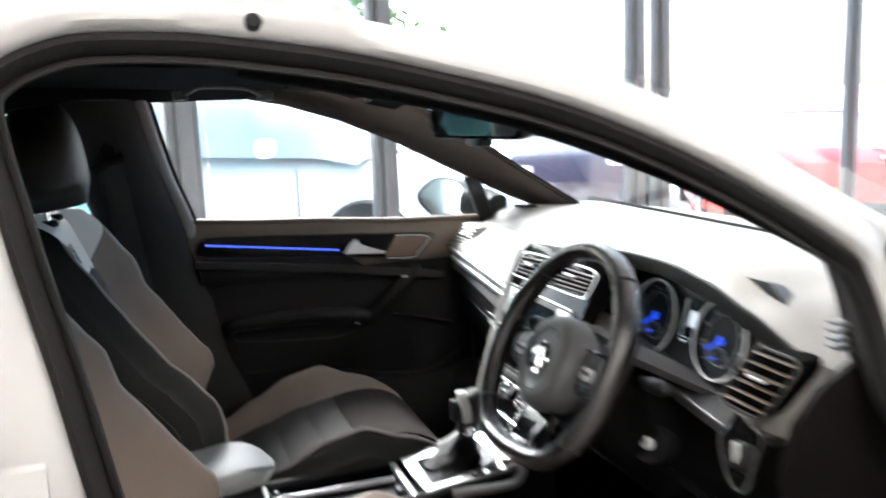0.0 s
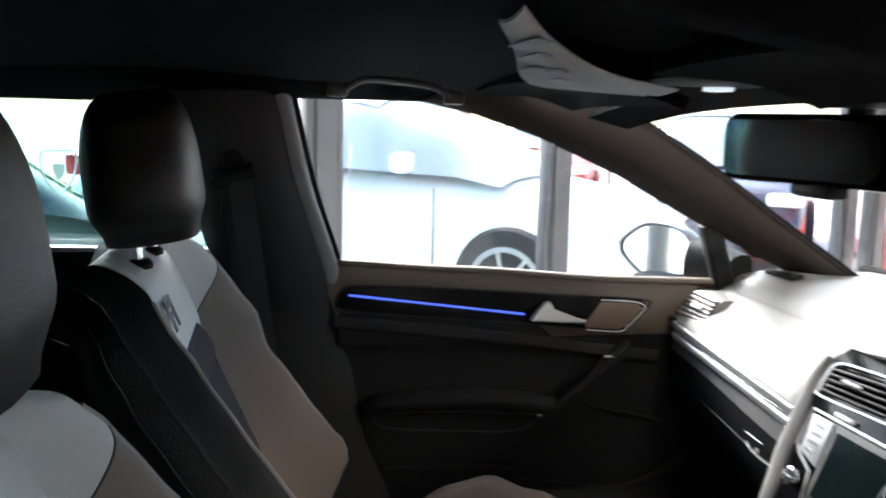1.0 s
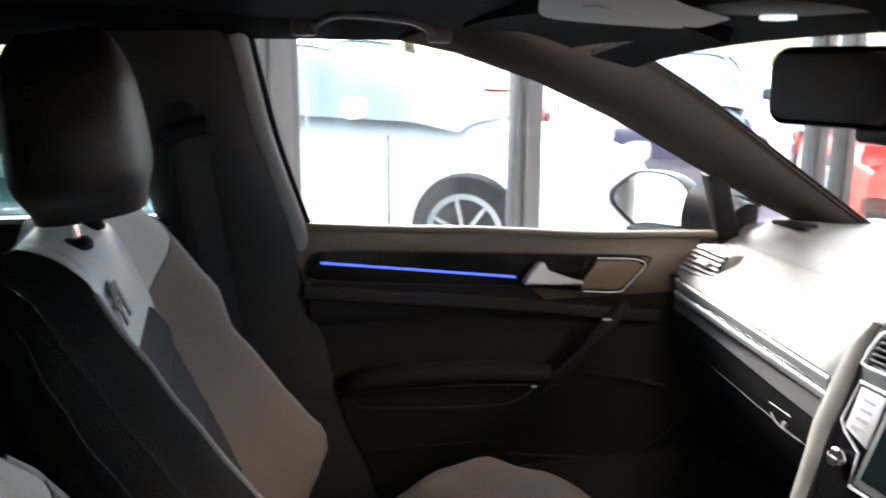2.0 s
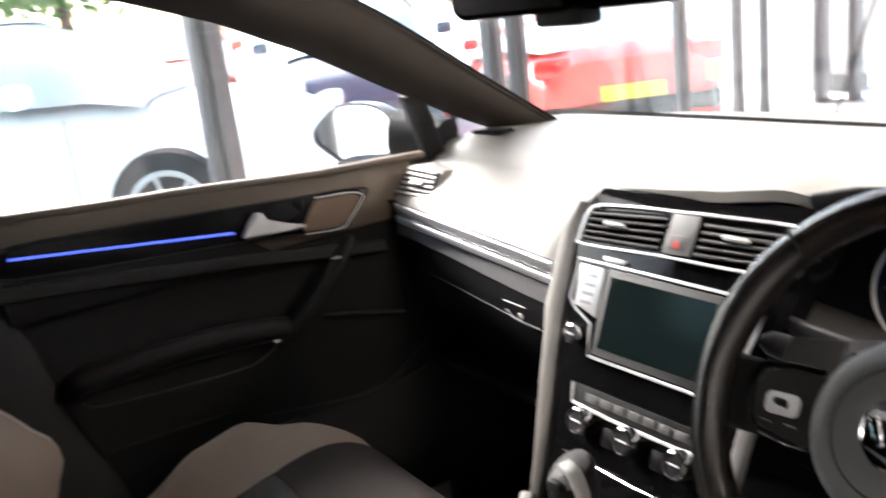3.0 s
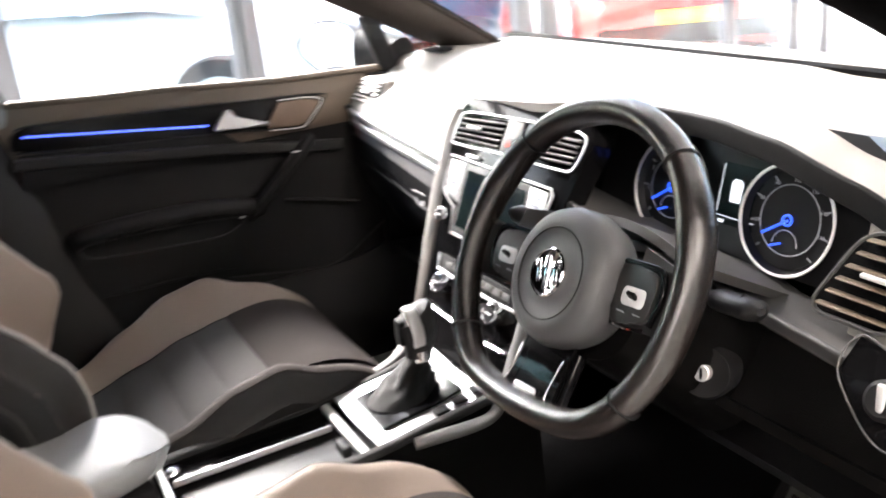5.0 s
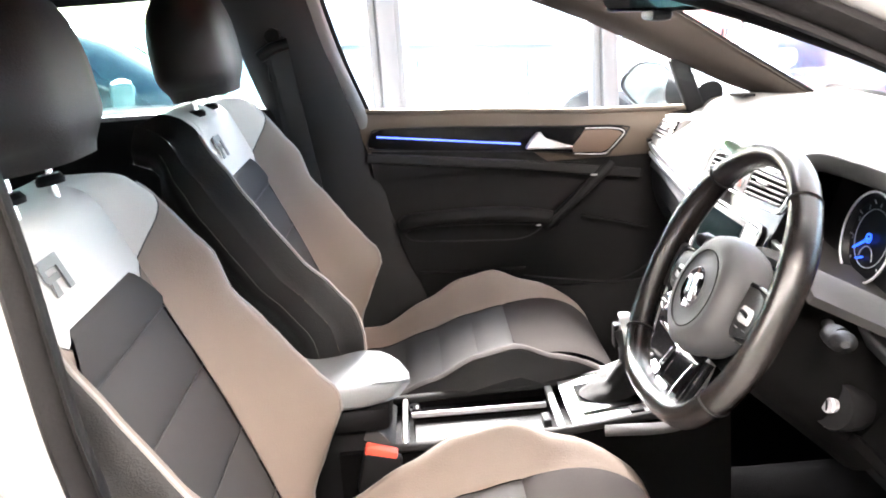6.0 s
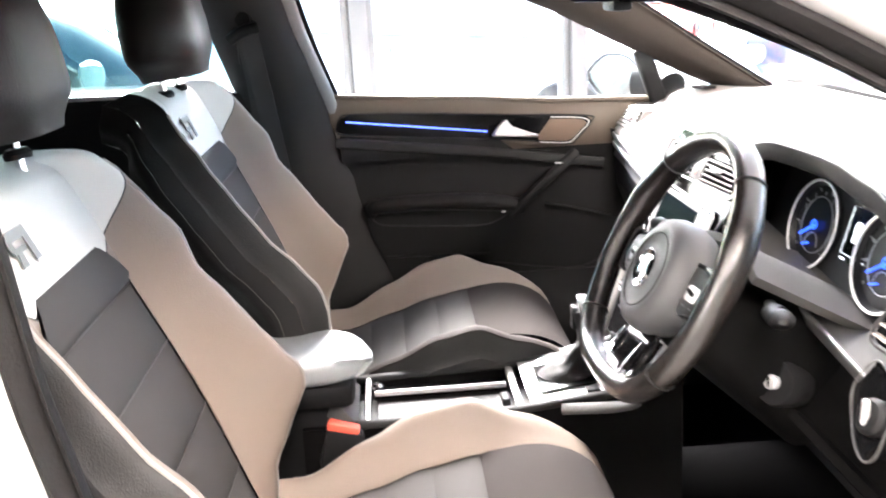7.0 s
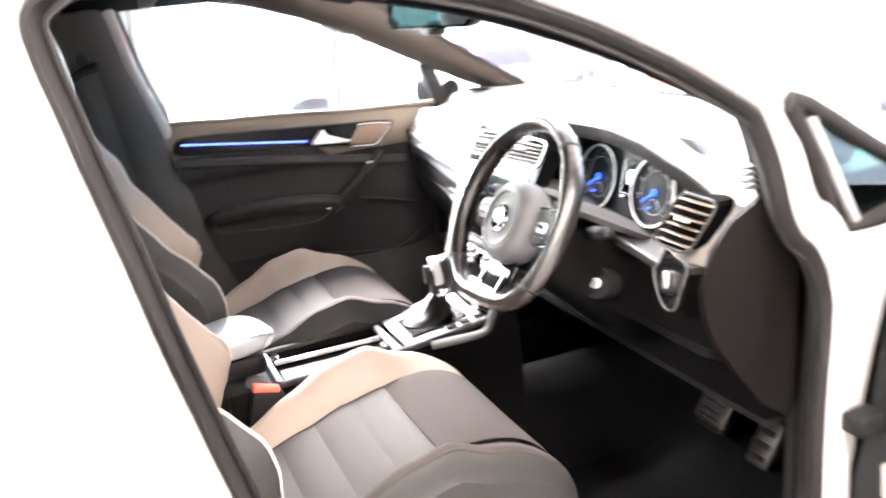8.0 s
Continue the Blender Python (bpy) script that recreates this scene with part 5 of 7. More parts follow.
knob(sp(0.127, 0.866, 0.004), 0.0125, 0.014, parent=unit)
clim = part("climate_bar", prism([sp(y, z, 0.001) for y, z in ((0.118, 0.812), (-0.108, 0.812), (-0.104, 0.790), (0.114, 0.790))], sp(0, 0, 0.004) - sp(0, 0), 0.001), BLACK, stack)
part("bar_frame", sweep([sp(y, z, 0.005) for y, z in ((0.118, 0.812), (0.114, 0.790), (0.05, 0.787), (-0.05, 0.787), (-0.104, 0.790), (-0.108, 0.812))], slab(0.0035, 0.004), up=KN), SILVER, clim)
for k in range(8):
    y = 0.082 - k * 0.0225
    part("climate_button", box(sp(y, 0.801, 0.006), (0.003, 0.019, 0.010), 0.001, turn=Matrix.Rotation(0.354, 3, "Y")), SHELFGREY, clim)
for y in (0.090, 0.015, -0.060):
    knob(sp(y, 0.774, 0.001), 0.0165, 0.018)
for y in (0.048, -0.027):
    part("small_button", box(sp(y, 0.766, 0.003), (0.006, 0.018, 0.022), 0.002, turn=Matrix.Rotation(0.354, 3, "Y")), BLACK, stack)
part("lower_line", sweep([sp(0.118, 0.731, 0.002), sp(0.0, 0.728, 0.003), sp(-0.098, 0.731, 0.002)], ring(0.0012, 6)), CHROME, stack)
part("cubby", prism([sp(0.115, 0.722, -0.001), sp(-0.095, 0.722, -0.001), sp(-0.09, 0.665, -0.001), sp(0.115, 0.665, -0.001)], Vector((0.06, 0, 0))), GLOSS, stack)
part("socket", lathe([(0.012, 0), (0.013, 0.006), (0.010, 0.010), (0.008, 0.004)], sp(-0.045, 0.690, 0.002), KN, 20), CHROME, stack, "chrome power socket cap")

# instrument cluster
clu = thing("instrument_panel", (0.30, -0.345, 0.92), "instrument cluster with two silver-ringed dials and blue needles", "instrument cluster")
CN = Vector((-0.968, 0, 0.25)).normalized()
CU = Vector((0.25, 0, 0.968)).normalized()


def cp(y, h, d=0.0):
    """On the cluster's face; y across the car, h up from its middle, d towards the driver."""
    return Vector((0.290, y, 0.962)) + CU * h + CN * d


part("dial_backing", prism([cp(-0.545, -0.06), cp(-0.155, -0.06), cp(-0.10, -0.045), cp(-0.12, 0.06), cp(-0.18, 0.10), cp(-0.48, 0.10), cp(-0.55, 0.06)], -CN * 0.03), DIALFACE, clu)
part("dial_shelf", thick(grid(lambda u, v: cp(-0.58 + 0.50 * u, -0.085 + 0.055 * u - 0.012 * v, 0.0) + CN * (0.075 * v), 10, 4), 0.012), SHELFGREY, clu, "dark grey shelf under the dials")
part("shelf_band", sweep([cp(-0.58 + 0.50 * u, -0.097 + 0.055 * u, 0.079) for u in [i / 12 for i in range(13)]], slab(0.016, 0.008, 0.35), up=(-0.2, 0, 1)), BAND, clu, "satin metal band under the dials")
for gy, top in ((-0.242, 8), (-0.416, 9)):
    dial = part("dial", lathe([(0.052, 0.0), (0.052, 0.004), (0.001, 0.0045)], cp(gy, 0.0), CN, 40), DIALFACE, clu, "black dial face")
    part("dial_ring", sweep([cp(gy + 0.0594 * math.cos(t), 0.0594 * math.sin(t), 0.0125) for t in [2 * math.pi * k / 56 for k in range(56)]], slab(0.0024, 0.0032, 0.3), True, up=CN), BRIGHTRING, dial, "silver dial ring")
    part("dial_cone", grid(lambda u, v: cp(gy + (0.0535 + 0.0044 * v) * math.cos(2 * math.pi * u), (0.0535 + 0.0044 * v) * math.sin(2 * math.pi * u), 0.0030 + 0.0082 * v), 56, 2, True), DIALFACE, dial)
    part("inner_ring", sweep([cp(gy + 0.038 * math.cos(t), 0.038 * math.sin(t), 0.0055) for t in [2 * math.pi * k / 40 for k in range(40)]], ring(0.0008, 5), True, up=CN), DIMINK, dial)
    for k in range(top):
        t = radians(225 - 270 * k / (top - 1))
        part("tick", box(cp(gy - 0.048 * math.cos(t), 0.048 * math.sin(t), 0.0055), (0.001, 0.0022, 0.006), 0.0002, turn=Matrix.Rotation(-0.25, 3, "Y") @ Matrix.Rotation(-(t - math.pi / 2), 3, "X")), DIMINK, dial)
    nd = radians(214)
    part("needle", sweep([cp(gy, 0, 0.008), cp(gy - 0.036 * math.cos(nd), 0.036 * math.sin(nd), 0.008)], slab(0.004, 0.002), up=CN), BLUELIGHT, dial, "glowing blue needle")
    part("needle_hub", sweep([cp(gy + 0.0055 * math.cos(t), 0.0055 * math.sin(t), 0.009) for t in [2 * math.pi * k / 20 for k in range(20)]], ring(0.0014, 6), True, up=CN), BLUELIGHT, dial)
    part("small_gauge", sweep([cp(gy + 0.016 * math.cos(t), -0.027 + 0.016 * math.sin(t), 0.006) for t in [math.pi * k / 16 for k in range(17)]], ring(0.0007, 5), up=CN), DIMINK, dial)
    part("small_needle", sweep([cp(gy + 0.004, -0.026, 0.008), cp(gy + 0.016, -0.031, 0.008)], slab(0.004, 0.002), up=CN), BLUELIGHT, dial)
    nums = ("1", "2", "3", "4", "5", "6", "7") if top == 8 else ("20", "60", "80", "100", "120", "140", "160")
    for k, w in enumerate(nums):
        t = radians(225 - 270 * (k + 1) / 8)
        words(w, 0.0085 if top == 8 else 0.006, axes(cp(gy - 0.043 * math.cos(t), 0.043 * math.sin(t), 0.0058), (0, -1, 0), CU), DIMINK, dial, "numeral")
dsp = part("trip_display", prism([cp(y, h, 0.002) for y, h in ((-0.312, 0.045), (-0.372, 0.045), (-0.372, -0.025), (-0.312, -0.025))], CN * 0.002), SCREEN, clu, "small trip computer display")
part("display_edge", sweep([cp(y, h, 0.004) for y, h in ((-0.314, 0.043), (-0.314, -0.016), (-0.370, -0.016))], ring(0.0005, 5), up=CN), DISPLAY, dsp)
part("display_car", prism([cp(-0.338 + x, 0.016 + y, 0.004) for x, y in ((-0.007, -0.014), (0.007, -0.014), (0.008, 0.006), (0.005, 0.012), (-0.005, 0.012), (-0.008, 0.006))], CN * 0.001), DISPLAY, dsp, "glowing white car outline")
for y in (-0.322, -0.360):
    part("display_text", box(cp(y, -0.022, 0.0045), (0.0012, 0.010, 0.003), 0.0002, turn=Matrix.Rotation(-0.25, 3, "Y")), DISPLAY, dsp)


# driver's side: hood lining, outer vent, light switch, lower panel and end cap
def hood_lining(u, v):
    y = -0.575 + 0.475 * u
    x0, z0 = front_edge(y)
    return Vector((x0 + 0.008 + 0.07 * v, y, z0 - 0.022 - 0.02 * v))


HOODY = [-0.600 + 0.455 * i / 30 for i in range(31)]
part("hood_rim", sweep([Vector((front_edge(y)[0] - 0.003, y, front_edge(y)[1] - 0.018 - 0.012 * (1 - hood(y)))) for y in HOODY], slab(0.026, 0.008, 0.4), up=(0, 0, 1)), BLACK, dash, "black edge of the binnacle hood")
part("hood_lining", thick(grid(hood_lining, 24, 4), 0.008), LINER, dash)
# lower panels wear the footwell shade in their base colour
part("driver_fascia", thick(grid(lambda u, v: Vector((0.255 - 0.085 * v ** 0.8 + 0.02 * (1 - u) * v, -0.675 + 0.575 * u, 0.862 + 0.045 * u - (0.082 + 0.045 * u) * v)), 20, 10), 0.012, (1, 0, 0)), FOOTSHADE, dash, "lower dashboard panel darkened for footwell shade")
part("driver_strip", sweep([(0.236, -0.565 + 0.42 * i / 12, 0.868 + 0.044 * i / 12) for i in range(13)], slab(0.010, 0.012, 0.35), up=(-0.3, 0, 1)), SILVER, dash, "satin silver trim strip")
part("knee_panel", thick(grid(lambda u, v: Vector((0.175 + 0.26 * v, -0.675 + 0.565 * u, 0.785 - 0.13 * v)), 10, 6), 0.012, (0.3, 0, 1)), FOOTSHADE, dash)


def driver_face(u, v):
    y = -0.528 - 0.153 * u
    x0, z0 = front_edge(y)
    z = z0 - 0.015 + (0.885 - z0 + 0.015) * v
    return Vector((x0 - 0.028 * v + 0.03 * u * u, y, z))


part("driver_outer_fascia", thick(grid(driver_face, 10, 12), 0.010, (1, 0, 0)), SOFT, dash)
vent(-0.608, -0.515, 0.908, 0.996, lambda z: 0.238 + (z - 0.96) * 0.25, 6, slant=-0.55, slat=VENTBEIGE, frame_mat=SHELFGREY)
CAP = [(0.640, 0.335), (0.691, 0.270), (0.760, 0.221), (0.80, 0.193), (0.839, 0.175), (0.885, 0.168), (0.94, 0.185), (0.985, 0.219), (1.01, 0.272), (1.02, 0.295)]
part("end_cap", thick(grid(lambda u, v: (lambda z: Vector((lerp_table(CAP, z) + (0.70 - lerp_table(CAP, z)) * u, -0.688 - 0.012 * smooth(u, 0.0, 0.12), z)))(0.64 + 0.38 * v), 16, 20), 0.010, (0, 1, 0)), ENDCAP, dash, "brownish dashboard end cover darkened for shade")
bm = bmesh.new()
for k in range(4):
    add_box(bm, (0.290, -0.655, 1.018 + 0.010 * k), (0.05, 0.02, 0.004), 0.001)
part("side_vent", bm, GREYTRIM, dash)
LS = Vector((0.176, -0.614, 0.884))
lsx = Vector((-0.88, -0.10, 0.46)).normalized()
LSP = [Vector((0.158 + (z - 0.85) * 0.55, y, z)) for y, z in ((-0.572, 0.888), (-0.580, 0.918), (-0.610, 0.914), (-0.640, 0.906), (-0.644, 0.878), (-0.650, 0.856), (-0.638, 0.846), (-0.610, 0.856))]
ls = part("light_switch", prism(LSP, lsx * 0.012, 0.001), GLOSS, dash, "gloss black light switch panel")
part("switch_frame", sweep(curve_points([p + lsx * 0.013 for p in LSP], 5, True), ring(0.0011, 6), True, up=lsx), SHELFGREY, ls)
part("switch_knob", lathe([(0.018, 0.012), (0.018, 0.024), (0.014, 0.028), (0.001, 0.028)], LS + Vector((0, -0.012, -0.004)), lsx, 24), BLACK, ls)
part("knob_bar", box(LS + lsx * 0.030 + Vector((0, -0.012, -0.004)), (0.006, 0.007, 0.030), 0.002), SILVER, ls)

# ---- centre console ----
con = thing("centre_console", (-0.15, 0.01, 0.49), "black centre console with silver trays and gear plate", "centre console")


def con_top(x):
    return lerp_table([(-0.40, 0.632), (-0.10, 0.640), (0.02, 0.652), (0.10, 0.668), (0.16, 0.70)], x)


for sg, yy in ((1, 0.094), (-1, -0.078)):
    part("console_side", thick(grid(lambda u, v: (lambda x: Vector((x, yy + sg * 0.018 * v + sg * 0.02 * smooth(x, 0.0, 0.16), con_top(x) - (con_top(x) - 0.40) * v)))(-0.44 + 0.60 * u), 24, 6), 0.012), FOOTSHADE, con)
    part("console_rail", sweep(curve_points([(x, yy + sg * 0.02 * smooth(x, 0.0, 0.16), con_top(x) + 0.002) for x in (-0.37, -0.25, -0.10, 0.0, 0.06, 0.12, 0.155)], 5), slab(0.012, 0.016, 0.4)), LEDGE, con, "dark grey console edge")
part("console_bed", thick(grid(lambda u, v: (lambda x: Vector((x, -0.075 + 0.166 * v, con_top(x) - 0.022)))(-0.44 + 0.58 * u), 24, 6), 0.01), BLACK, con)
part("tray_floor", box((-0.215, -0.020, 0.6195), (0.215, 0.088, 0.006), 0.002), TRAY, con, "recessed grey metal tray")
for yy in (-0.068, 0.034):
    part("tray_frame", box((-0.215, yy, 0.6335), (0.225, 0.004, 0.010), 0.0015), SILVER, con, "thin silver tray frame")
part("tray_slot", box((-0.215, 0.060, 0.6245), (0.225, 0.042, 0.006), 0.002), GLOSS, con)
hb = part("handbrake_switch", lathe([(0.009, 0), (0.010, 0.010), (0.007, 0.014), (0.001, 0.014)], (-0.322, 0.058, 0.628), (0, 0, 1), 18), CHROME, con, "small chrome switch")
part("tray_divider", box((-0.338, 0.008, 0.634), (0.009, 0.160, 0.012), 0.003), SILVER, con)
part("tray_divider", box((-0.092, 0.008, 0.637), (0.012, 0.160, 0.012), 0.003), SILVER, con)
part("tray_catch", box((-0.112, -0.035, 0.640), (0.014, 0.030, 0.016), 0.003), BLACK, con)
plate = part("gear_plate", thick(grid(lambda u, v: (lambda x: Vector((x, -0.078 + 0.168 * v, con_top(x) + 0.004 - 0.004 * math.cos(math.pi * (2 * v - 1)) * 0.5)))(-0.075 + 0.20 * u), 12, 8), 0.006), PLATE, con, "satin silver gear plate")
part("gate_surround", thick(grid(lambda u, v: (lambda x: Vector((x, -0.045 + 0.100 * v, con_top(x) + 0.010)))(-0.055 + 0.125 * u), 8, 6), 0.004), GLOSS, plate)
for k in range(3):
    part("plate_button", box((0.085 - 0.03 * k, -0.064, con_top(0.085 - 0.03 * k) + 0.009), (0.022, 0.018, 0.005), 0.0015), BLACK, plate)

gear = thing("gear_selector", (0.0, 0.012, 0.66), "chrome and black gear selector with a leather gaiter", "gear selector")


def gaiter(u, v):
    th = 2 * math.pi * u
    k = 1 - v
    fold = 1 + (0.12 * math.sin(3 * th + 5 * v) + 0.06 * math.sin(7 * th - 9 * v)) * math.sin(math.pi * v)
    x = 0.005 + 0.034 * v + math.cos(th) * (0.014 + 0.042 * k ** 1.6) * fold
    y = 0.012 + math.sin(th) * (0.013 + 0.030 * k ** 1.6) * fold
    return Vector((x, y, 0.658 + 0.062 * v + 0.006 * math.sin(9 * v + 2 * th) * math.sin(math.pi * v)))


part("gaiter", grid(gaiter, 32, 14, True), GAITER, gear, "creased black leather gaiter")
GP = [(0.036, 0.012, 0.712), (0.038, 0.013, 0.732), (0.038, 0.014, 0.750), (0.036, 0.015, 0.772), (0.030, 0.016, 0.784)]
part("collar", sweep([(0.037, 0.012, 0.708), (0.037, 0.012, 0.724)], ring(0.017, 16), up=(1, 0, 0)), CHROME, gear)
part("knob_body", sweep(curve_points(GP, 4), ring(0.029, 16, 0.023), up=(1, 0, 0), size=lambda f: 0.70 + 0.36 * smooth(f, 0.05, 0.6) - 0.55 * smooth(f, 0.84, 1.0)), BLACKLEATHER, gear, "black leather gear knob")
part("knob_cap", sweep(curve_points([(0.030, -0.008, 0.738), (0.028, -0.011, 0.760), (0.024, -0.004, 0.786), (0.024, 0.010, 0.792)], 4), slab(0.018, 0.008, 0.45), up=(1, 0, 0)), SILVER, gear, "satin silver knob cap")
part("knob_insert", box((0.012, 0.014, 0.756), (0.010, 0.020, 0.040), 0.004), BLACK, gear)

arm = thing("armrest", (-0.50, 0.012, 0.62), "grey leather padded centre armrest", "armrest")


def arm_pt(u, v):
    th = 2 * math.pi * u
    x = -0.655 + 0.318 * v
    e = math.sqrt(max(0.03, 1 - (max(0.0, v - 0.74) / 0.26) ** 2.2)) - (1 - smooth(v, 0.0, 0.1)) * 0.1
    y = 0.012 + math.copysign(abs(math.cos(th)) ** 0.55, math.cos(th)) * 0.087 * e
    z = 0.718 + math.copysign(abs(math.sin(th)) ** 0.55, math.sin(th)) * 0.023 * e
    return Vector((x + 0.012 * (math.cos(th) ** 2 < 0.5) * v, y, z - 0.006 * smooth(v, 0.85, 1)))


bm = grid(arm_pt, 36, 20, True)
bmesh.ops.holes_fill(bm, edges=[e for e in bm.edges if e.is_boundary], sides=0)
part("pad", bm, PADLEATHER, arm, "grey leather armrest pad")
part("lid_base", box((-0.498, 0.012, 0.679), (0.286, 0.158, 0.042), 0.014), BLACK, arm)
part("storage_box", box((-0.51, 0.012, 0.575), (0.24, 0.120, 0.19), 0.012), BLACK, arm)
part("front_slope", prism([(-0.39, -0.045, 0.665), (-0.39, 0.070, 0.665), (-0.352, 0.082, 0.63), (-0.352, -0.066, 0.63)], (-0.02, 0, -0.02), 0.002), SHELFGREY, arm)

# ---- belts and buckles ----
bk = thing("belt_buckle", (-0.384, -0.108, 0.56), "black seat belt buckle with a red button", "seat belt buckle", "belt buckles")
part("buckle_body", box((-0.378, -0.106, 0.612), (0.060, 0.026, 0.070), 0.008, turn=Matrix.Rotation(0.25, 3, "Y")), BLACK, bk)
part("release_button", box((-0.373, -0.106, 0.648), (0.050, 0.020, 0.016), 0.004, turn=Matrix.Rotation(0.30, 3, "Y")), BUCKLE, bk, "red release button")
part("strap", sweep([(-0.388, -0.106, 0.590), (-0.43, -0.110, 0.45)], slab(0.004, 0.03), up=(0, 1, 0)), WEBBING, bk)

belt = thing("seat_belt", (-0.52, 0.61, 0.6), "black seat belt hanging from its pillar guide", "seat belt")
part("guide", sweep(curve_points([(-0.595, 0.592, 1.205), (-0.565, 0.588, 1.222), (-0.535, 0.592, 1.228)], 5), slab(0.035, 0.025, 0.45), up=(0, 1, 0)), BLACK, belt)
part("guide_bolt", lathe([(0.018, 0), (0.016, 0.012), (0.001, 0.014)], (-0.565, 0.600, 1.245), (0, -1, 0), 18), BLACK, belt)
part("webbing", thick(grid(lambda u, v: Vector((-0.585 + 0.046 * u + 0.055 * v + 0.004 * math.sin(9 * v), 0.600 + 0.024 * v - 0.006 * math.sin(3.0 * u), 1.215 - 0.66 * v)), 6, 20), 0.002), WEBBING, belt)
part("webbing", thick(grid(lambda u, v: Vector((-0.575 + 0.040 * u + 0.085 * v, 0.588 + 0.034 * v, 1.215 - 0.66 * v)), 4, 16), 0.002), WEBBING, belt)
part("height_slide", box((-0.560, 0.612, 1.23), (0.05, 0.012, 0.16), 0.006), BLACK, belt)

# ---- passenger's door ----
door = thing("front_door", (0.0, 0.70, 0.40), "closed passenger door with black trim, blue light strip and silver handle", "car door")


def sill_z(x):
    return lerp_table([(-0.44, 1.062), (-0.18, 1.045), (0.15, 1.022), (0.36, 1.015)], x)


def rear_x(z):
    return lerp_table([(0.40, -0.20), (0.61, -0.288), (0.75, -0.337), (0.95, -0.392), (1.06, -0.422)], z)


def door_pt(x, z, d=0.0):
    """On the door's face, d into the cabin."""
    y = lerp_table([(0.40, 0.705), (0.60, 0.700), (0.74, 0.692), (0.80, 0.700), (0.88, 0.705), (0.93, 0.690), (1.00, 0.692), (1.04, 0.684), (1.07, 0.690)], z)
    return Vector((x, y - d, z))


part("lower_panel", thick(grid(lambda u, v: (lambda z: door_pt(rear_x(z) + (0.52 - rear_x(z)) * u, z))(0.36 + 0.56 * v), 20, 24), 0.03, (0, 1, 0)), DOORBLACK, door, "black lower door panel")
part("upper_trim", thick(grid(lambda u, v: (lambda x: (lambda z: door_pt(max(x, rear_x(z)), z, 0.008 * math.sin(math.pi * v)))(0.918 + (sill_z(x) - 0.918) * v))(-0.424 + 0.82 * u), 30, 12), 0.025, (0, 1, 0)), DOORTOP, door, "dark soft door top")
part("lower_trim", thick(grid(lambda u, v: (lambda x: door_pt(x, 0.910 + ((0.972 - 0.080 * (x + 0.37) if x < 0.0 else 0.962 - 0.107 * (x + 0.38)) - 0.910) * v, 0.0115))(-0.388 + 0.49 * u), 16, 5), 0.004, (0, 1, 0)), DOORBLACK, door, "black trim under the light strip")
part("sill_lip", sweep([(x, 0.694, sill_z(x) + 0.003) for x in [-0.43 + 0.80 * i / 16 for i in range(17)]], slab(0.012, 0.024, 0.4)), DOORTOP, door)
part("ledge", sweep(curve_points([door_pt(x, z - 0.010, 0.013) for x, z in ((-0.398, 0.969), (-0.30, 0.958), (-0.041, 0.926), (0.09, 0.904), (0.225, 0.884))], 5), slab(0.022, 0.012, 0.4), up=(0, 0, 1)), LEDGE, door, "dark grey ledge")
# trim insert with its light strip
INS = [(-0.394, 0.996), (-0.385, 1.013), (-0.359, 1.023), (-0.20, 1.015), (0.0, 1.001), (0.180, 0.989), (0.195, 0.975), (0.160, 0.937), (0.135, 0.925), (0.0, 0.944), (-0.20, 0.960), (-0.37, 0.976), (-0.394, 0.984)]
ins = part("trim_insert", prism([door_pt(x, z, 0.006) for x, z in INS], (0, -0.006, 0), 0.002), INSERT, door, "gloss black trim insert")
part("insert_frame", sweep(curve_points([door_pt(x, z, 0.012) for x, z in INS], 4, True), ring(0.0018, 6), True, up=(0, 1, 0)), LEDGE, ins)
part("light_strip", sweep([door_pt(x, 1.006 - (x + 0.372) * 0.125, 0.016) for x in (-0.372, -0.26, -0.15, -0.050)], slab(0.0034, 0.006, 0.4), up=(0, 0, 1)), LED, ins, "glowing blue light strip")
H = [(-0.040, 0.957), (-0.028, 0.975), (-0.013, 0.990), (-0.003, 0.989), (0.006, 0.969), (0.052, 0.957), (0.067, 0.954), (0.064, 0.948), (0.010, 0.953), (-0.036, 0.954)]
part("door_handle", prism([door_pt(x, z, 0.014) for x, z in H], (0, -0.020, 0), 0.005), SILVER, door, "satin silver door handle")
part("handle_cup", prism([door_pt(x, z, 0.012) for x, z in ((-0.045, 0.998), (0.080, 0.990), (0.062, 0.944), (-0.045, 0.950))], (0, -0.0015, 0)), GLOSS, ins)
sw_ = part("speaker_panel", prism([door_pt(x, z, 0.012) for x, z in ((0.097, 0.986), (0.150, 0.984), (0.175, 0.979), (0.182, 0.972), (0.150, 0.940), (0.134, 0.933), (0.070, 0.938), (0.066, 0.947))], (0, -0.007, 0), 0.002), SPEAKERBROWN, door, "brown speaker panel")
part("panel_edge", sweep(curve_points([door_pt(x, z, 0.017) for x, z in ((0.098, 0.990), (0.150, 0.987), (0.178, 0.982), (0.187, 0.973), (0.170, 0.954), (0.153, 0.938), (0.136, 0.929), (0.072, 0.934))], 4), slab(0.0016, 0.0022, 0.4), up=(0, 1, 0)), SILVER, sw_, "thin silver edge")
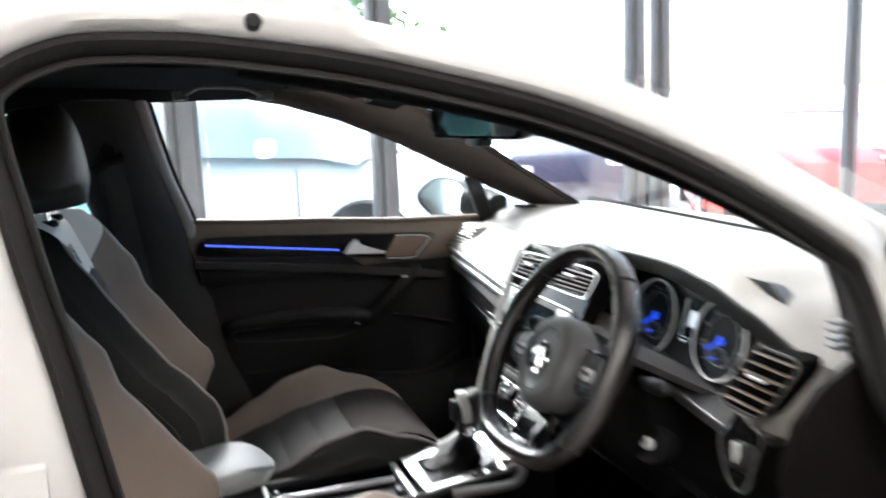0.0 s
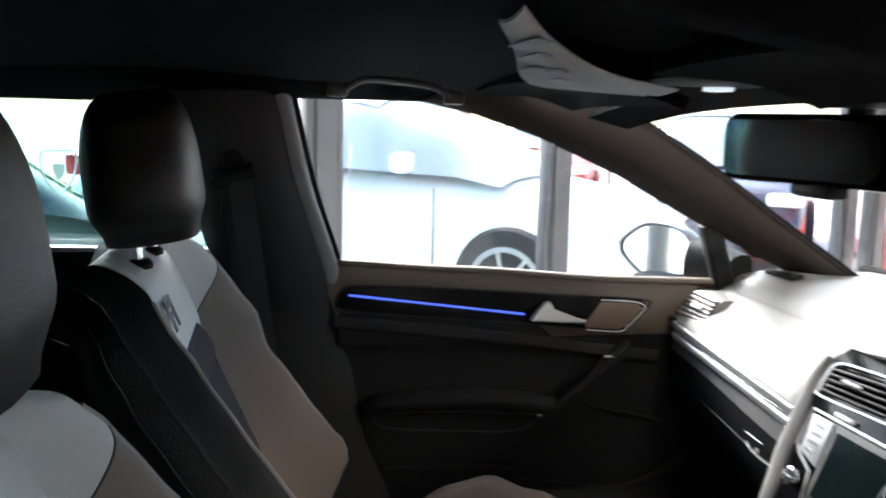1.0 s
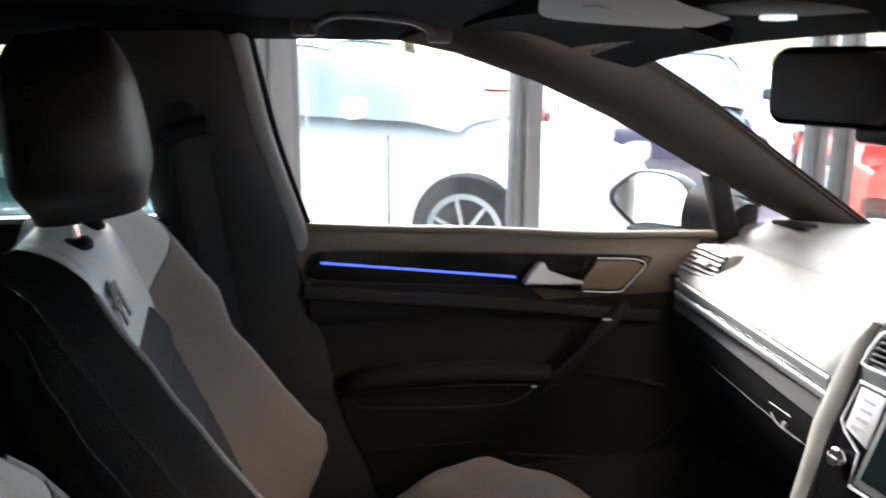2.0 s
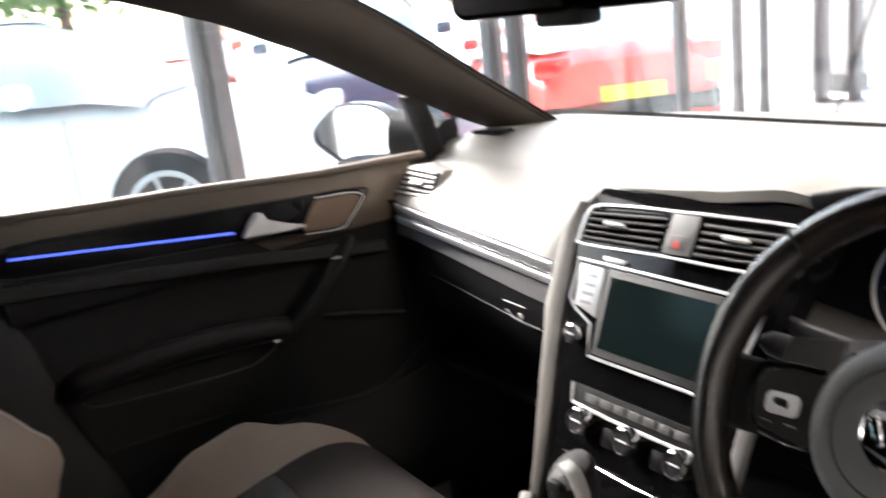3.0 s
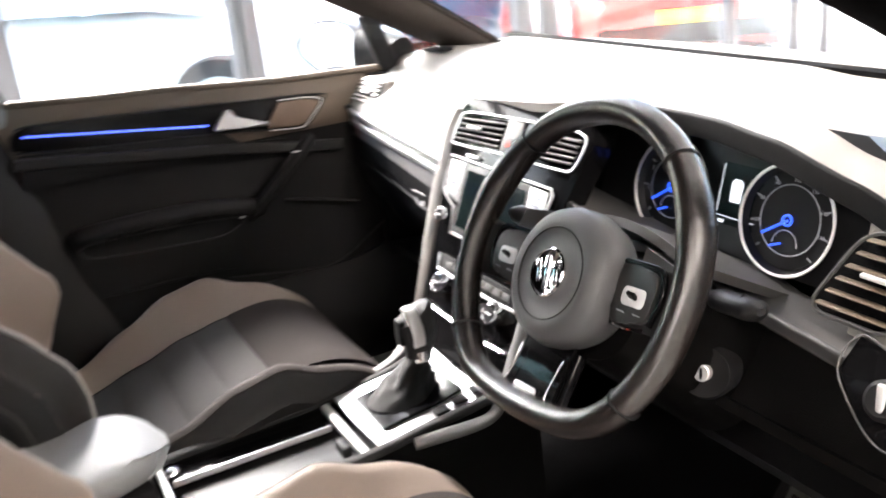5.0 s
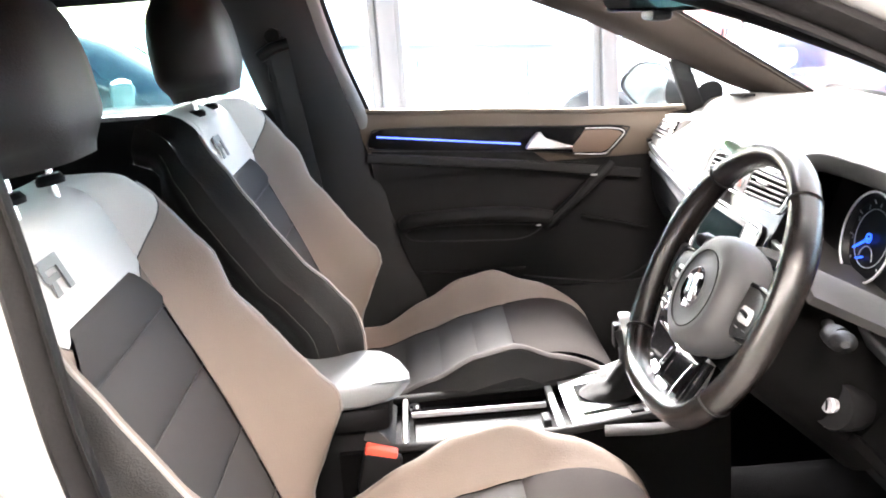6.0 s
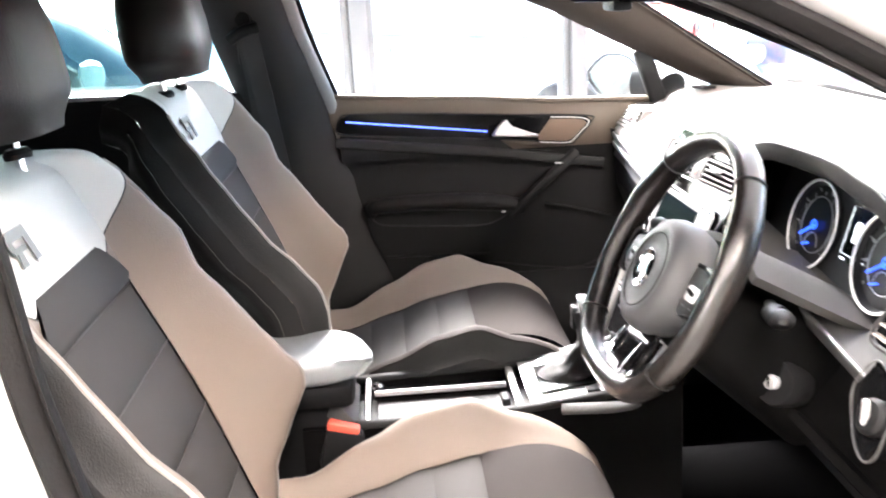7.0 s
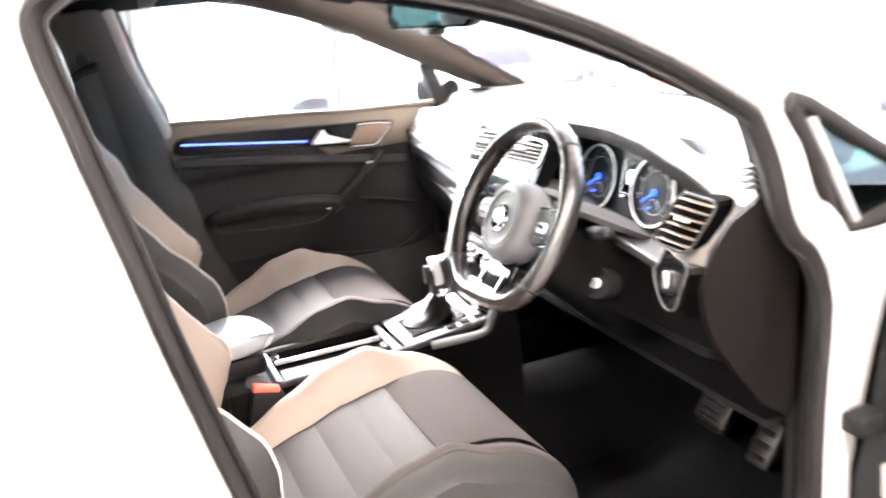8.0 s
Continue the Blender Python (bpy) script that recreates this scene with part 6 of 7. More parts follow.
# pull handle, pocket, storage; their edge highlights are modelled as thin paler lines
part("pull_handle", sweep(curve_points([door_pt(0.156, 0.902, 0.010), door_pt(0.132, 0.884, 0.030), door_pt(0.070, 0.833, 0.036), door_pt(0.022, 0.788, 0.026), door_pt(0.0, 0.766, 0.012)], 7), slab(0.030, 0.022, 0.45), up=(0, -1, 0)), DOORBLACK, door, "black diagonal pull handle")
# thin paler line drawn for the highlight along the pull handle
part("pull_highlight", sweep(curve_points([door_pt(0.112, 0.888, 0.040), door_pt(0.066, 0.842, 0.050), door_pt(0.006, 0.787, 0.042)], 7), ring(0.0013, 6)), LEDGE, door)
part("handle_cap", box(door_pt(0.120, 0.884, 0.042), (0.030, 0.005, 0.0035), 0.0015, turn=Matrix.Rotation(0.05, 3, "Y")), SILVER, door)
part("arm_pad", sweep(curve_points([door_pt(-0.330, 0.790, 0.0), door_pt(-0.30, 0.806, 0.022), door_pt(-0.15, 0.810, 0.030), door_pt(-0.05, 0.802, 0.030), door_pt(0.03, 0.782, 0.015)], 7), slab(0.040, 0.035, 0.48), up=(0, -1, 0)), DOORBLACK, door, "black padded armrest")
# highlights on the arm pad and pocket edge, drawn as thin lines
part("arm_highlight", sweep(curve_points([door_pt(-0.326, 0.789, 0.034), door_pt(-0.235, 0.794, 0.046), door_pt(-0.12, 0.790, 0.048), door_pt(-0.015, 0.779, 0.042)], 7), ring(0.0011, 6)), LEDGE, door)
part("pocket_highlight", sweep(curve_points([door_pt(-0.330, 0.795, 0.018), door_pt(-0.322, 0.770, 0.026), door_pt(-0.290, 0.760, 0.028), door_pt(-0.18, 0.752, 0.030), door_pt(-0.075, 0.747, 0.030), door_pt(-0.030, 0.757, 0.028), door_pt(-0.003, 0.776, 0.026)], 7), ring(0.0020, 8)), LEDGE, door)
part("pocket_cap", box(door_pt(-0.020, 0.779, 0.046), (0.010, 0.004, 0.0035), 0.0015), SILVER, door)
# highlight line on the panel ahead of the pull handle
part("front_highlight", sweep(curve_points([door_pt(0.085, 0.784, 0.012), door_pt(0.16, 0.769, 0.016), door_pt(0.240, 0.747, 0.014)], 6), slab(0.004, 0.012, 0.4)), LEDGE, door)
part("bottle_bin", thick(grid(lambda u, v: door_pt(-0.03 + 0.50 * u, 0.42 + (0.195 + 0.05 * smooth(u, 0.45, 0.9)) * v, 0.055 * math.sin(math.pi * min(1.0, 0.25 + 0.75 * v)) + 0.012), 18, 8), 0.01, (0, 1, 0)), DOORBLACK, door, "black door bin")
# highlight along the bin's edge, drawn as a paler line
part("bin_highlight", sweep(curve_points([door_pt(-0.06, 0.655, 0.030), door_pt(-0.02, 0.651, 0.038), door_pt(0.09, 0.634, 0.040), door_pt(0.153, 0.630, 0.040), door_pt(0.203, 0.644, 0.038), door_pt(0.245, 0.666, 0.030), door_pt(0.30, 0.690, 0.016)], 6), ring(0.0020, 8)), LEDGE, door)
part("lower_step", sweep([door_pt(-0.30, 0.675, 0.004), door_pt(-0.05, 0.668, 0.006)], ring(0.003, 6)), DOORBLACK, door)
part("mirror_bar", sweep([(0.305, 0.672, 1.135), (0.352, 0.690, 1.015)], slab(0.030, 0.040, 0.3), up=(0, 1, 0)), BLACK, door, "black window divider bar")

# passenger's door mirror
mir = thing("door_mirror", (0.33, 0.80, 1.05), "grey door mirror with a bright oval glass", "door mirror")
ME, MF, MO = Vector((-0.5, 0.866, 0)), Vector((0.866, 0.5, 0)), Vector((0.288, 0.868, 1.052))


def mirror_ring(t, k=1.0, f=0.0):
    c, s_ = math.cos(t), math.sin(t)
    a = math.copysign(abs(c) ** 0.75, c) * 0.092 * k
    h = math.copysign(abs(s_) ** 0.8, s_) * 0.060 * k * (1.0 - 0.42 * smooth(c, 0.0, 1.0))
    return MO + ME * a + Vector((0, 0, h)) + MF * f


bm = grid(lambda u, v: mirror_ring(2 * math.pi * u, (1 - v ** 3 * 0.75), 0.105 * v), 32, 10, True)
part("housing", thick(bm, 0.004), mat("grey_mirror_housing", (0.10, 0.105, 0.115), 0.3, coat=0.4), mir, "grey mirror housing")
part("mirror_glass", prism([mirror_ring(2 * math.pi * k / 36, 0.90, 0.006) for k in range(36)], MF * 0.004), MIRRORGLASS, mir, "bright mirror glass")
part("mirror_foot", sweep(curve_points([(0.345, 0.795, 1.050), (0.370, 0.74, 1.040), (0.385, 0.695, 1.030)], 4), slab(0.085, 0.075, 0.4), up=(0, 0, 1)), BLACK, mir)
part("mirror_base", sweep(curve_points([(0.27, 0.89, 0.994), (0.33, 0.80, 0.998), (0.37, 0.70, 1.008)], 4), slab(0.020, 0.06, 0.4), up=(0, 0, 1)), BLACK, mir)

# ---- overhead: mirror, visors, grab handle ----
im = thing("interior_mirror", (0.08, -0.02, 1.36), "black interior mirror hanging from the windscreen", "interior mirror")
MU, MR = Vector((-0.03, 0.0, 1)).normalized(), Vector((0.30, -1.0, 0.0)).normalized()
MN = MR.cross(MU).normalized()
MN = -MN if MN.x > 0 else MN
MC = Vector((0.066, 0.012, 1.294))
part("mirror_case", prism([MC + MR * (y + 0.03 * x) + MU * x for x, y in slab(0.078, 0.262, 0.25, 4)], -MN * 0.035, 0.006), GLOSS, im, "gloss black mirror case")
part("mirror_glass", prism([MC + MR * y + MU * x + MN * 0.001 for x, y in slab(0.064, 0.248, 0.22, 4)], MN * 0.002), MIRRORGLASS, im)
part("sensor_lip", box(MC - MU * 0.044 - MN * 0.015, (0.03, 0.07, 0.016), 0.006), BLACK, im)
part("mirror_stem", sweep(curve_points([MC - MN * 0.03, MC + Vector((0.05, 0, 0.03)), MC + Vector((0.07, 0, 0.07))], 5), ring(0.014, 10), up=(0, 1, 0)), BLACK, im)
part("sensor_shroud", box((0.10, -0.01, 1.365), (0.10, 0.09, 0.05), 0.02), BLACK, im)

for sg, nm in ((1, "dark folded sun visor with a pale edge above the passenger seat"), (-1, "dark sun visor with a pale label above the driver seat")):
    vz = thing("sun_visor", (-0.10, sg * 0.34, 1.38), nm, "sun visor", "sun visors")

    def visor(u, v, sg=sg):
        x = -0.185 + 0.165 * v + 0.012 * math.sin(math.pi * u)
        return Vector((x, sg * (0.13 + 0.40 * u), roof_z(x) - 0.023 - 0.010 * abs(2 * u - 1) ** 3 + 0.005 * math.sin(math.pi * v)))
    part("visor_blade", thick(grid(visor, 16, 8), 0.016), LINER, vz)
    part("visor_clip", box((-0.03, sg * 0.115, 1.372), (0.03, 0.025, 0.018), 0.006), BLACK, vz)
    if sg > 0:
        near = curve_points([(-0.385, -0.42, 1.374), (-0.335, -0.30, 1.373), (-0.280, -0.19, 1.370), (-0.220, -0.09, 1.365), (-0.160, -0.02, 1.360), (-0.070, 0.060, 1.355)], 4)
        far = curve_points([(-0.372, -0.32, 1.378), (-0.300, -0.10, 1.376), (-0.235, 0.11, 1.368), (-0.180, 0.23, 1.362), (-0.120, 0.23, 1.357), (-0.050, 0.20, 1.352)], 4)
        tag = part("visor_label", thick(grid(lambda u, v: near[round(20 * v)].lerp(far[round(20 * v)], u) + Vector((0, 0, -0.003 * math.sin(math.pi * u))), 6, 20), 0.002, (0, 0, 1)), LABELGREY, vz, "pale grey warning label")
        for k in range(5):
            m_ = near[3 + 2 * k].lerp(far[3 + 2 * k], 0.3 + 0.12 * (k % 3))
            part("label_bar", box(m_ + Vector((0, 0, -0.005)), (0.012, 0.07 - 0.01 * k, 0.001), 0.0003, turn=Matrix.Rotation(0.2, 3, "Y")), DIMINK, tag)

gh = thing("grab_handle", (-0.31, 0.50, 1.36), "black folding roof grab handle", "grab handle")
part("grip", sweep(curve_points([(-0.402, 0.492, 1.356), (-0.388, 0.482, 1.364), (-0.366, 0.478, 1.373), (-0.32, 0.476, 1.372), (-0.273, 0.478, 1.367), (-0.250, 0.482, 1.358), (-0.236, 0.492, 1.349)], 6), slab(0.012, 0.010, 0.45), up=(0, 1, 0)), SHELFGREY, gh)
for x, z in ((-0.408, 1.357), (-0.230, 1.350)):
    part("grip_mount", box((x, 0.494, z), (0.032, 0.02, 0.022), 0.006), SHELFGREY, gh)
rl = thing("roof_console", (-0.02, 0.0, 1.37), "black overhead console with a small lamp", "roof console")
part("console_shell", box((-0.05, 0.0, 1.375), (0.16, 0.17, 0.03), 0.012), BLACK, rl)
part("reading_lamp", lathe([(0.016, 0), (0.016, 0.004), (0.001, 0.005)], (-0.03, 0.045, 1.359), (0, 0, -1), 18), DISPLAY, rl, "small glowing reading lamp")

# ---- footwell ----
for y, w, h, x, z, nm in ((-0.301, 0.085, 0.06, 0.50, 0.439, "brake_pedal"), (-0.450, 0.055, 0.095, 0.50, 0.432, "accelerator_pedal")):
    ped = thing(nm, (x, y, z), "steel-faced sports pedal with black rubber strips", "pedal", "foot pedals")
    t_ = Matrix.Rotation(0.55, 3, "Y")
    part("pad", box((x, y, z), (0.012, w, h), 0.005, turn=t_), ALLOY, ped)
    for k in range(3):
        dz = (k - 1) * h * 0.28
        part("rubber_strip", box(Vector((x - 0.008, y, z)) + t_ @ Vector((0, 0, dz)), (0.005, w * 0.74, h * 0.12), 0.002, turn=t_), RUBBER, ped)
    part("pedal_arm", sweep(curve_points([(x + 0.01, y, z), (x + 0.06, y, z + 0.06), (x + 0.13, y, z + 0.22)], 6), slab(0.018, 0.012), up=(0, 1, 0)), BLACK, ped)
part("foot_rest", box((0.60, -0.22, 0.40), (0.02, 0.08, 0.24), 0.006, turn=Matrix.Rotation(0.7, 3, "Y")), BLACK, car)
for y, nm in ((-0.37, "black carpet mat in the driver's footwell"), (0.37, "black carpet mat in the passenger footwell")):
    fm = tagged(part("floor_mat", thick(grid(lambda u, v: Vector((-0.05 + 0.60 * u, y - 0.22 + 0.44 * v, 0.302 + 0.05 * smooth(u, 0.75, 1.0) + 0.004 * math.sin(7 * u + 5 * v))), 16, 12), 0.008), CARPET), nm, "floor mat", "floor mats")
bench = thing("rear_bench", (-1.35, 0, 0.29), "dark leather rear bench in shadow", "rear seat")
part("bench_back", thick(grid(lambda u, v: Vector((-1.28 - 0.20 * v + 0.02 * math.sin(3 * math.pi * u), -0.64 + 1.28 * u, 0.52 + 0.47 * v)), 18, 10), 0.10), BLACKLEATHER, bench)
part("bench_seat", box((-1.08, 0, 0.42), (0.48, 1.26, 0.24), 0.05, 3), BLACKLEATHER, bench)

# ---- the driver's door, swung open ----
HX, HY = 0.47, -0.83
dd = thing("open_door", (HX, HY, 0.35), "open driver's door with a pale painted edge and black trim", "car door")
DA = radians(-84)                       # from pointing back along the car


def od(l, w, z):
    """On the open door: l along it from the hinge, w to its inner side, z up."""
    d = Vector((-math.cos(DA), math.sin(DA), 0))
    n = Vector((-math.sin(DA), -math.cos(DA), 0)) * -1
    return Vector((HX, HY, 0)) + d * l + n * w + Vector((0, 0, z))


part("outer_panel", thick(grid(lambda u, v: od(0.02 + 1.0 * u, -0.05 - 0.03 * math.sin(math.pi * v), 0.30 + 0.70 * v), 10, 10), 0.01), PAINT, dd)
part("inner_panel", thick(grid(lambda u, v: od(0.07 + 0.92 * u, 0.03 + 0.03 * math.sin(math.pi * v), 0.34 + 0.66 * v), 10, 10), 0.02), DOORBLACK, dd)
part("door_edge", prism([od(0.0, -0.06, 0.30), od(0.0, 0.03, 0.30), od(0.0, 0.03, 0.98), od(0.0, -0.06, 0.98)], od(0.08, 0, 0) - od(0, 0, 0), 0.006), PAINT, dd, "pale painted door edge")
fr = curve_points([od(-0.02, 0, 1.00), od(0.16, 0, 1.15), od(0.34, 0, 1.27), od(0.55, 0, 1.36), od(0.80, 0, 1.385), od(0.95, 0, 1.34), od(0.98, 0, 1.15), od(1.0, 0, 1.0)], 6)
part("window_frame", sweep(fr, slab(0.045, 0.03, 0.3), up=od(0, 1, 0) - od(0, 0, 0)), RUBBER, dd)
part("frame_trim", sweep([p + (od(0, 0.022, -0.022) - od(0, 0, 0)) for p in fr], slab(0.012, 0.008), up=od(0, 1, 0) - od(0, 0, 0)), SILVER, dd)
part("divider", sweep([od(0.17, 0.0, 1.16), od(0.15, 0.0, 1.0)], slab(0.02, 0.03), up=od(0, 1, 0) - od(0, 0, 0)), SILVER, dd)
dw = part("window_pane", prism([od(0.02, 0, 1.01), od(0.98, 0, 1.01), od(0.96, 0, 1.33), od(0.80, 0, 1.37), od(0.55, 0, 1.35), od(0.34, 0, 1.26)], od(0, 0.004, 0) - od(0, 0, 0)), PRIVACY, dd)
dw.visible_shadow = False
# a black sheet stands in for the shadow between hinge post and door
part("edge_shade", thick(grid(lambda u, v: (lambda z: Vector((lerp_table(POST_EDGE, z) + 0.11 * u, -(0.766 + 0.05 * u), z)))(0.30 + 0.53 * v), 6, 10), 0.012, (1, 0, 0)), BLACK, dd, "dark sheet for the shade at the hinge edge")
part("hinge", box((0.455, -0.80, 0.55), (0.06, 0.06, 0.06), 0.006), PAINT, dd)

# ---- parked cars outside and inside ----
def parked_car(name, label, paint, at, heading, L=4.2, W=1.74, H=1.45, plate_rear=0.0, z0=0.0, estate=0.0, glass=None, rim_mat=WHEELRIM):
    ob = thing(name, (at[0], at[1], z0), label, "car", "parked cars")
    R = Matrix.Translation((at[0], at[1], z0)) @ Matrix.Rotation(heading, 4, "Z")
    up = [(-0.5, 0.62), (-0.485, 0.70), (-0.46, 0.72), (-0.25, 0.70), (0.0, 0.675), (0.22, 0.66), (0.30, 0.62), (0.45, 0.52), (0.49, 0.42), (0.5, 0.34)]

    def body(u, v):
        q = -0.5 + u
        top = lerp_table(up, q) * H
        th = math.pi * v
        w = W / 2 * (1 - 0.16 * abs(2 * q) ** 5)
        y = math.copysign(abs(math.cos(th)) ** 0.28, math.cos(th)) * w
        z = 0.19 + (top - 0.19) * (math.sin(th) ** 0.55)
        y *= 1 - 0.10 * smooth(z, 0.75 * top, top)
        return R @ Vector((q * L, y, z))
    bm = grid(body, 30, 22)
    for end in (0, 1):
        low = R @ Vector(((end - 0.5) * L * 0.985, 0, 0.30))
        add_grid(bm, lambda u, v: body(end, v).lerp(low, u) + R.to_3x3() @ Vector(((end - 0.5) * 0.16 * u * (1 - u), 0, 0)), 6, 22)
    add_grid(bm, lambda u, v: body(u, 0).lerp(body(u, 1), v), 20, 4)
    bd = part("body", bm, paint, ob)
    RF = [(-0.47, 0.70), (-0.40, 0.86 + 0.1 * estate), (-0.30, 0.96), (-0.12, 1.0), (0.05, 0.985), (0.14, 0.90), (0.29, 0.64)]

    def cabin(u, v, k=1.0, lo=0.0):
        q = -0.47 + 0.76 * u
        top = lerp_table(RF, q) * H
        base = lerp_table(up, q) * H - 0.02
        th = math.pi * v
        w = W / 2 * (0.90 - 0.10 * abs(2 * u - 1) ** 3)
        y = math.copysign(abs(math.cos(th)) ** 0.4, math.cos(th)) * w
        h = math.sin(th) ** 0.7
        y *= 1 - 0.22 * h
        z = base + (max(top, base + 0.01) - base) * h
        return R @ Vector((q * L, y * k, z + lo))
    # CARGLASS carries a painted sky reflection
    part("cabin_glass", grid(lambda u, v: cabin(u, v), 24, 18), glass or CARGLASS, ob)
    part("roof_panel", grid(lambda u, v: cabin(0.20 + 0.52 * u, 0.30 + 0.40 * v, 1.01, 0.008), 14, 10), paint, ob)
    for y in (-1, 1):
        for q in (0.30, 0.60):
            part("window_pillar", sweep([cabin(q, 0.5 - y * 0.47, 1.01), cabin(q - 0.02, 0.5 - y * 0.34, 1.01), cabin(q - 0.03, 0.5 - y * 0.22, 1.01)], slab(0.05, 0.03), up=R.to_3x3() @ Vector((0, y, 0))), paint, bd)
        for q in (-0.305, 0.315):
            t = part("wheel", lathe([(0.20, -0.1), (0.31, -0.1), (0.325, -0.07), (0.325, 0.07), (0.31, 0.1), (0.20, 0.1)], R @ Vector((q * L, y * (W / 2 - 0.09), 0.325)), R.to_3x3() @ Vector((0, y, 0)), 26), TYRE, ob)
            rb = bmesh.new()
            o, ax = R @ Vector((q * L, y * (W / 2 - 0.07), 0.325)), R.to_3x3() @ Vector((0, y, 0))
            add_lathe(rb, [(0.215, 0.04), (0.22, 0.085), (0.19, 0.085), (0.18, 0.05), (0.03, 0.03)], o, ax, 26)
            for k in range(7):
                an = 2 * math.pi * k / 7
                d = R.to_3x3() @ Vector((math.cos(an), 0, math.sin(an)))
                add_sweep(rb, [o + ax * 0.07 + d * 0.02, o + ax * 0.08 + d * 0.195], slab(0.045, 0.02), up=ax)
            part("wheel_rim", rb, rim_mat, t)
            part("wheel_arch", sweep([R @ Vector((q * L + 0.365 * math.cos(a), y * (W / 2 - 0.005), 0.325 + 0.365 * math.sin(a))) for a in [math.pi * k / 16 for k in range(17)]], slab(0.018, 0.03), up=ax), paint, bd)
        part("tail_lamp", box(R @ Vector((-0.488 * L, y * W * 0.36, 0.60 * H)), (0.10, 0.30, 0.16), 0.03, turn=R.to_3x3()), TAIL, ob, "red tail lamp")
        part("headlamp", box(R @ Vector((0.462 * L, y * W * 0.35, 0.47 * H)), (0.16, 0.32, 0.12), 0.04, turn=R.to_3x3()), HEAD, ob, "clear headlamp")
        part("wing_mirror", box(R @ Vector((0.17 * L, y * (W / 2 + 0.06), 0.70 * H)), (0.10, 0.18, 0.12), 0.04, turn=R.to_3x3()), paint, ob)
        part("door_handle", box(R @ Vector((-0.06 * L, y * (W / 2 + 0.004), 0.58 * H)), (0.18, 0.03, 0.03), 0.01, turn=R.to_3x3()), paint, bd)
        for q in (-0.20, 0.02, 0.21):
            part("shut_line", sweep([R @ Vector((q * L, y * (W / 2 + 0.001), 0.30)), R @ Vector((q * L, y * (W / 2 + 0.001), 0.60 * H))], slab(0.006, 0.008), up=R.to_3x3() @ Vector((0, y, 0))), BLACK, bd)
    part("lower_bumper", box(R @ Vector((-0.49 * L, 0, 0.34)), (0.12, W * 0.86, 0.18), 0.05, turn=R.to_3x3()), BLACK, bd)
    part("grille", box(R @ Vector((0.485 * L, 0, 0.36)), (0.10, W * 0.55, 0.14), 0.04, turn=R.to_3x3()), BLACK, bd)
    if plate_rear:
        part("number_plate", box(R @ Vector((-0.502 * L - 0.04, 0, plate_rear * H)), (0.02, 0.52, 0.115), 0.004, turn=R.to_3x3()), YELLOW, ob, "plain yellow rear plate")
    return ob


ga = math.atan2(GD.y, GD.x)
parked_car("hatchback_car", "pale blue hatchback parked close behind the shop window", PAINTBLUE, (0.21, 5.30), radians(-37), L=4.3, H=1.40, z0=0.08)
parked_car("saloon_car", "red hatchback with a yellow rear plate outside the glass", PAINTRED, (5.78, 6.20), radians(60), H=1.20, plate_rear=0.40, z0=-0.06)
parked_car("orange_car", "orange red hatchback parked far out on the forecourt", PAINTORANGE, (3.7, 12.2), radians(245))
parked_car("navy_car", "dark blue hatchback parked on the forecourt", PAINTNAVY, (4.3, 8.0), radians(240))
parked_car("white_car", "white hatchback parked far out on the forecourt", mat("white_car_paint", (0.75, 0.75, 0.75), 0.3, coat=0.6, vary=0.03), (-0.6, 10.4), radians(170))
parked_car("showroom_car", "bright orange red car standing in the showroom", PAINTORANGE, (6.1, -0.62), radians(90), L=5.8, rim_mat=PADBLACK)
parked_car("dark_suv", "dark teal car with black glass parked behind the shop window", PAINTTEAL, (-2.35, 2.95), radians(18), L=3.9, W=1.80, H=1.46, estate=0.3, glass=DARKGLASS)

sg_ = thing("yellow_sign", (5.0, 3.78, 0), "small yellow sign standing before the shopfront", "sign")
part("sign_board", box((5.0, 3.78, 0.54), (0.02, 0.10, 0.14), 0.006, turn=Matrix.Rotation(0.6, 3, "Z")), YELLOW, sg_)
part("sign_leg", box((5.0, 3.79, 0.235), (0.03, 0.02, 0.47), 0.004), POST, sg_)
TX, TY = 5.2, 2.55
tp = thing("tripod", (TX, TY, 0), "thin black tripod standing on the showroom floor", "tripod")
for k in range(3):
    an = 2 * math.pi * k / 3 + 0.4
    part("leg", sweep([(TX, TY, 1.25), (TX + 0.42 * math.cos(an), TY + 0.42 * math.sin(an), 0.01)], ring(0.012, 8)), BLACK, tp)
    part("foot", lathe([(0.018, 0), (0.018, 0.02), (0.010, 0.03)], (TX + 0.42 * math.cos(an), TY + 0.42 * math.sin(an), 0.0), (0, 0, 1), 10), RUBBER, tp)
part("centre_column", sweep([(TX, TY, 0.95), (TX, TY, 1.55)], ring(0.012, 8), up=(1, 0, 0)), BLACK, tp)
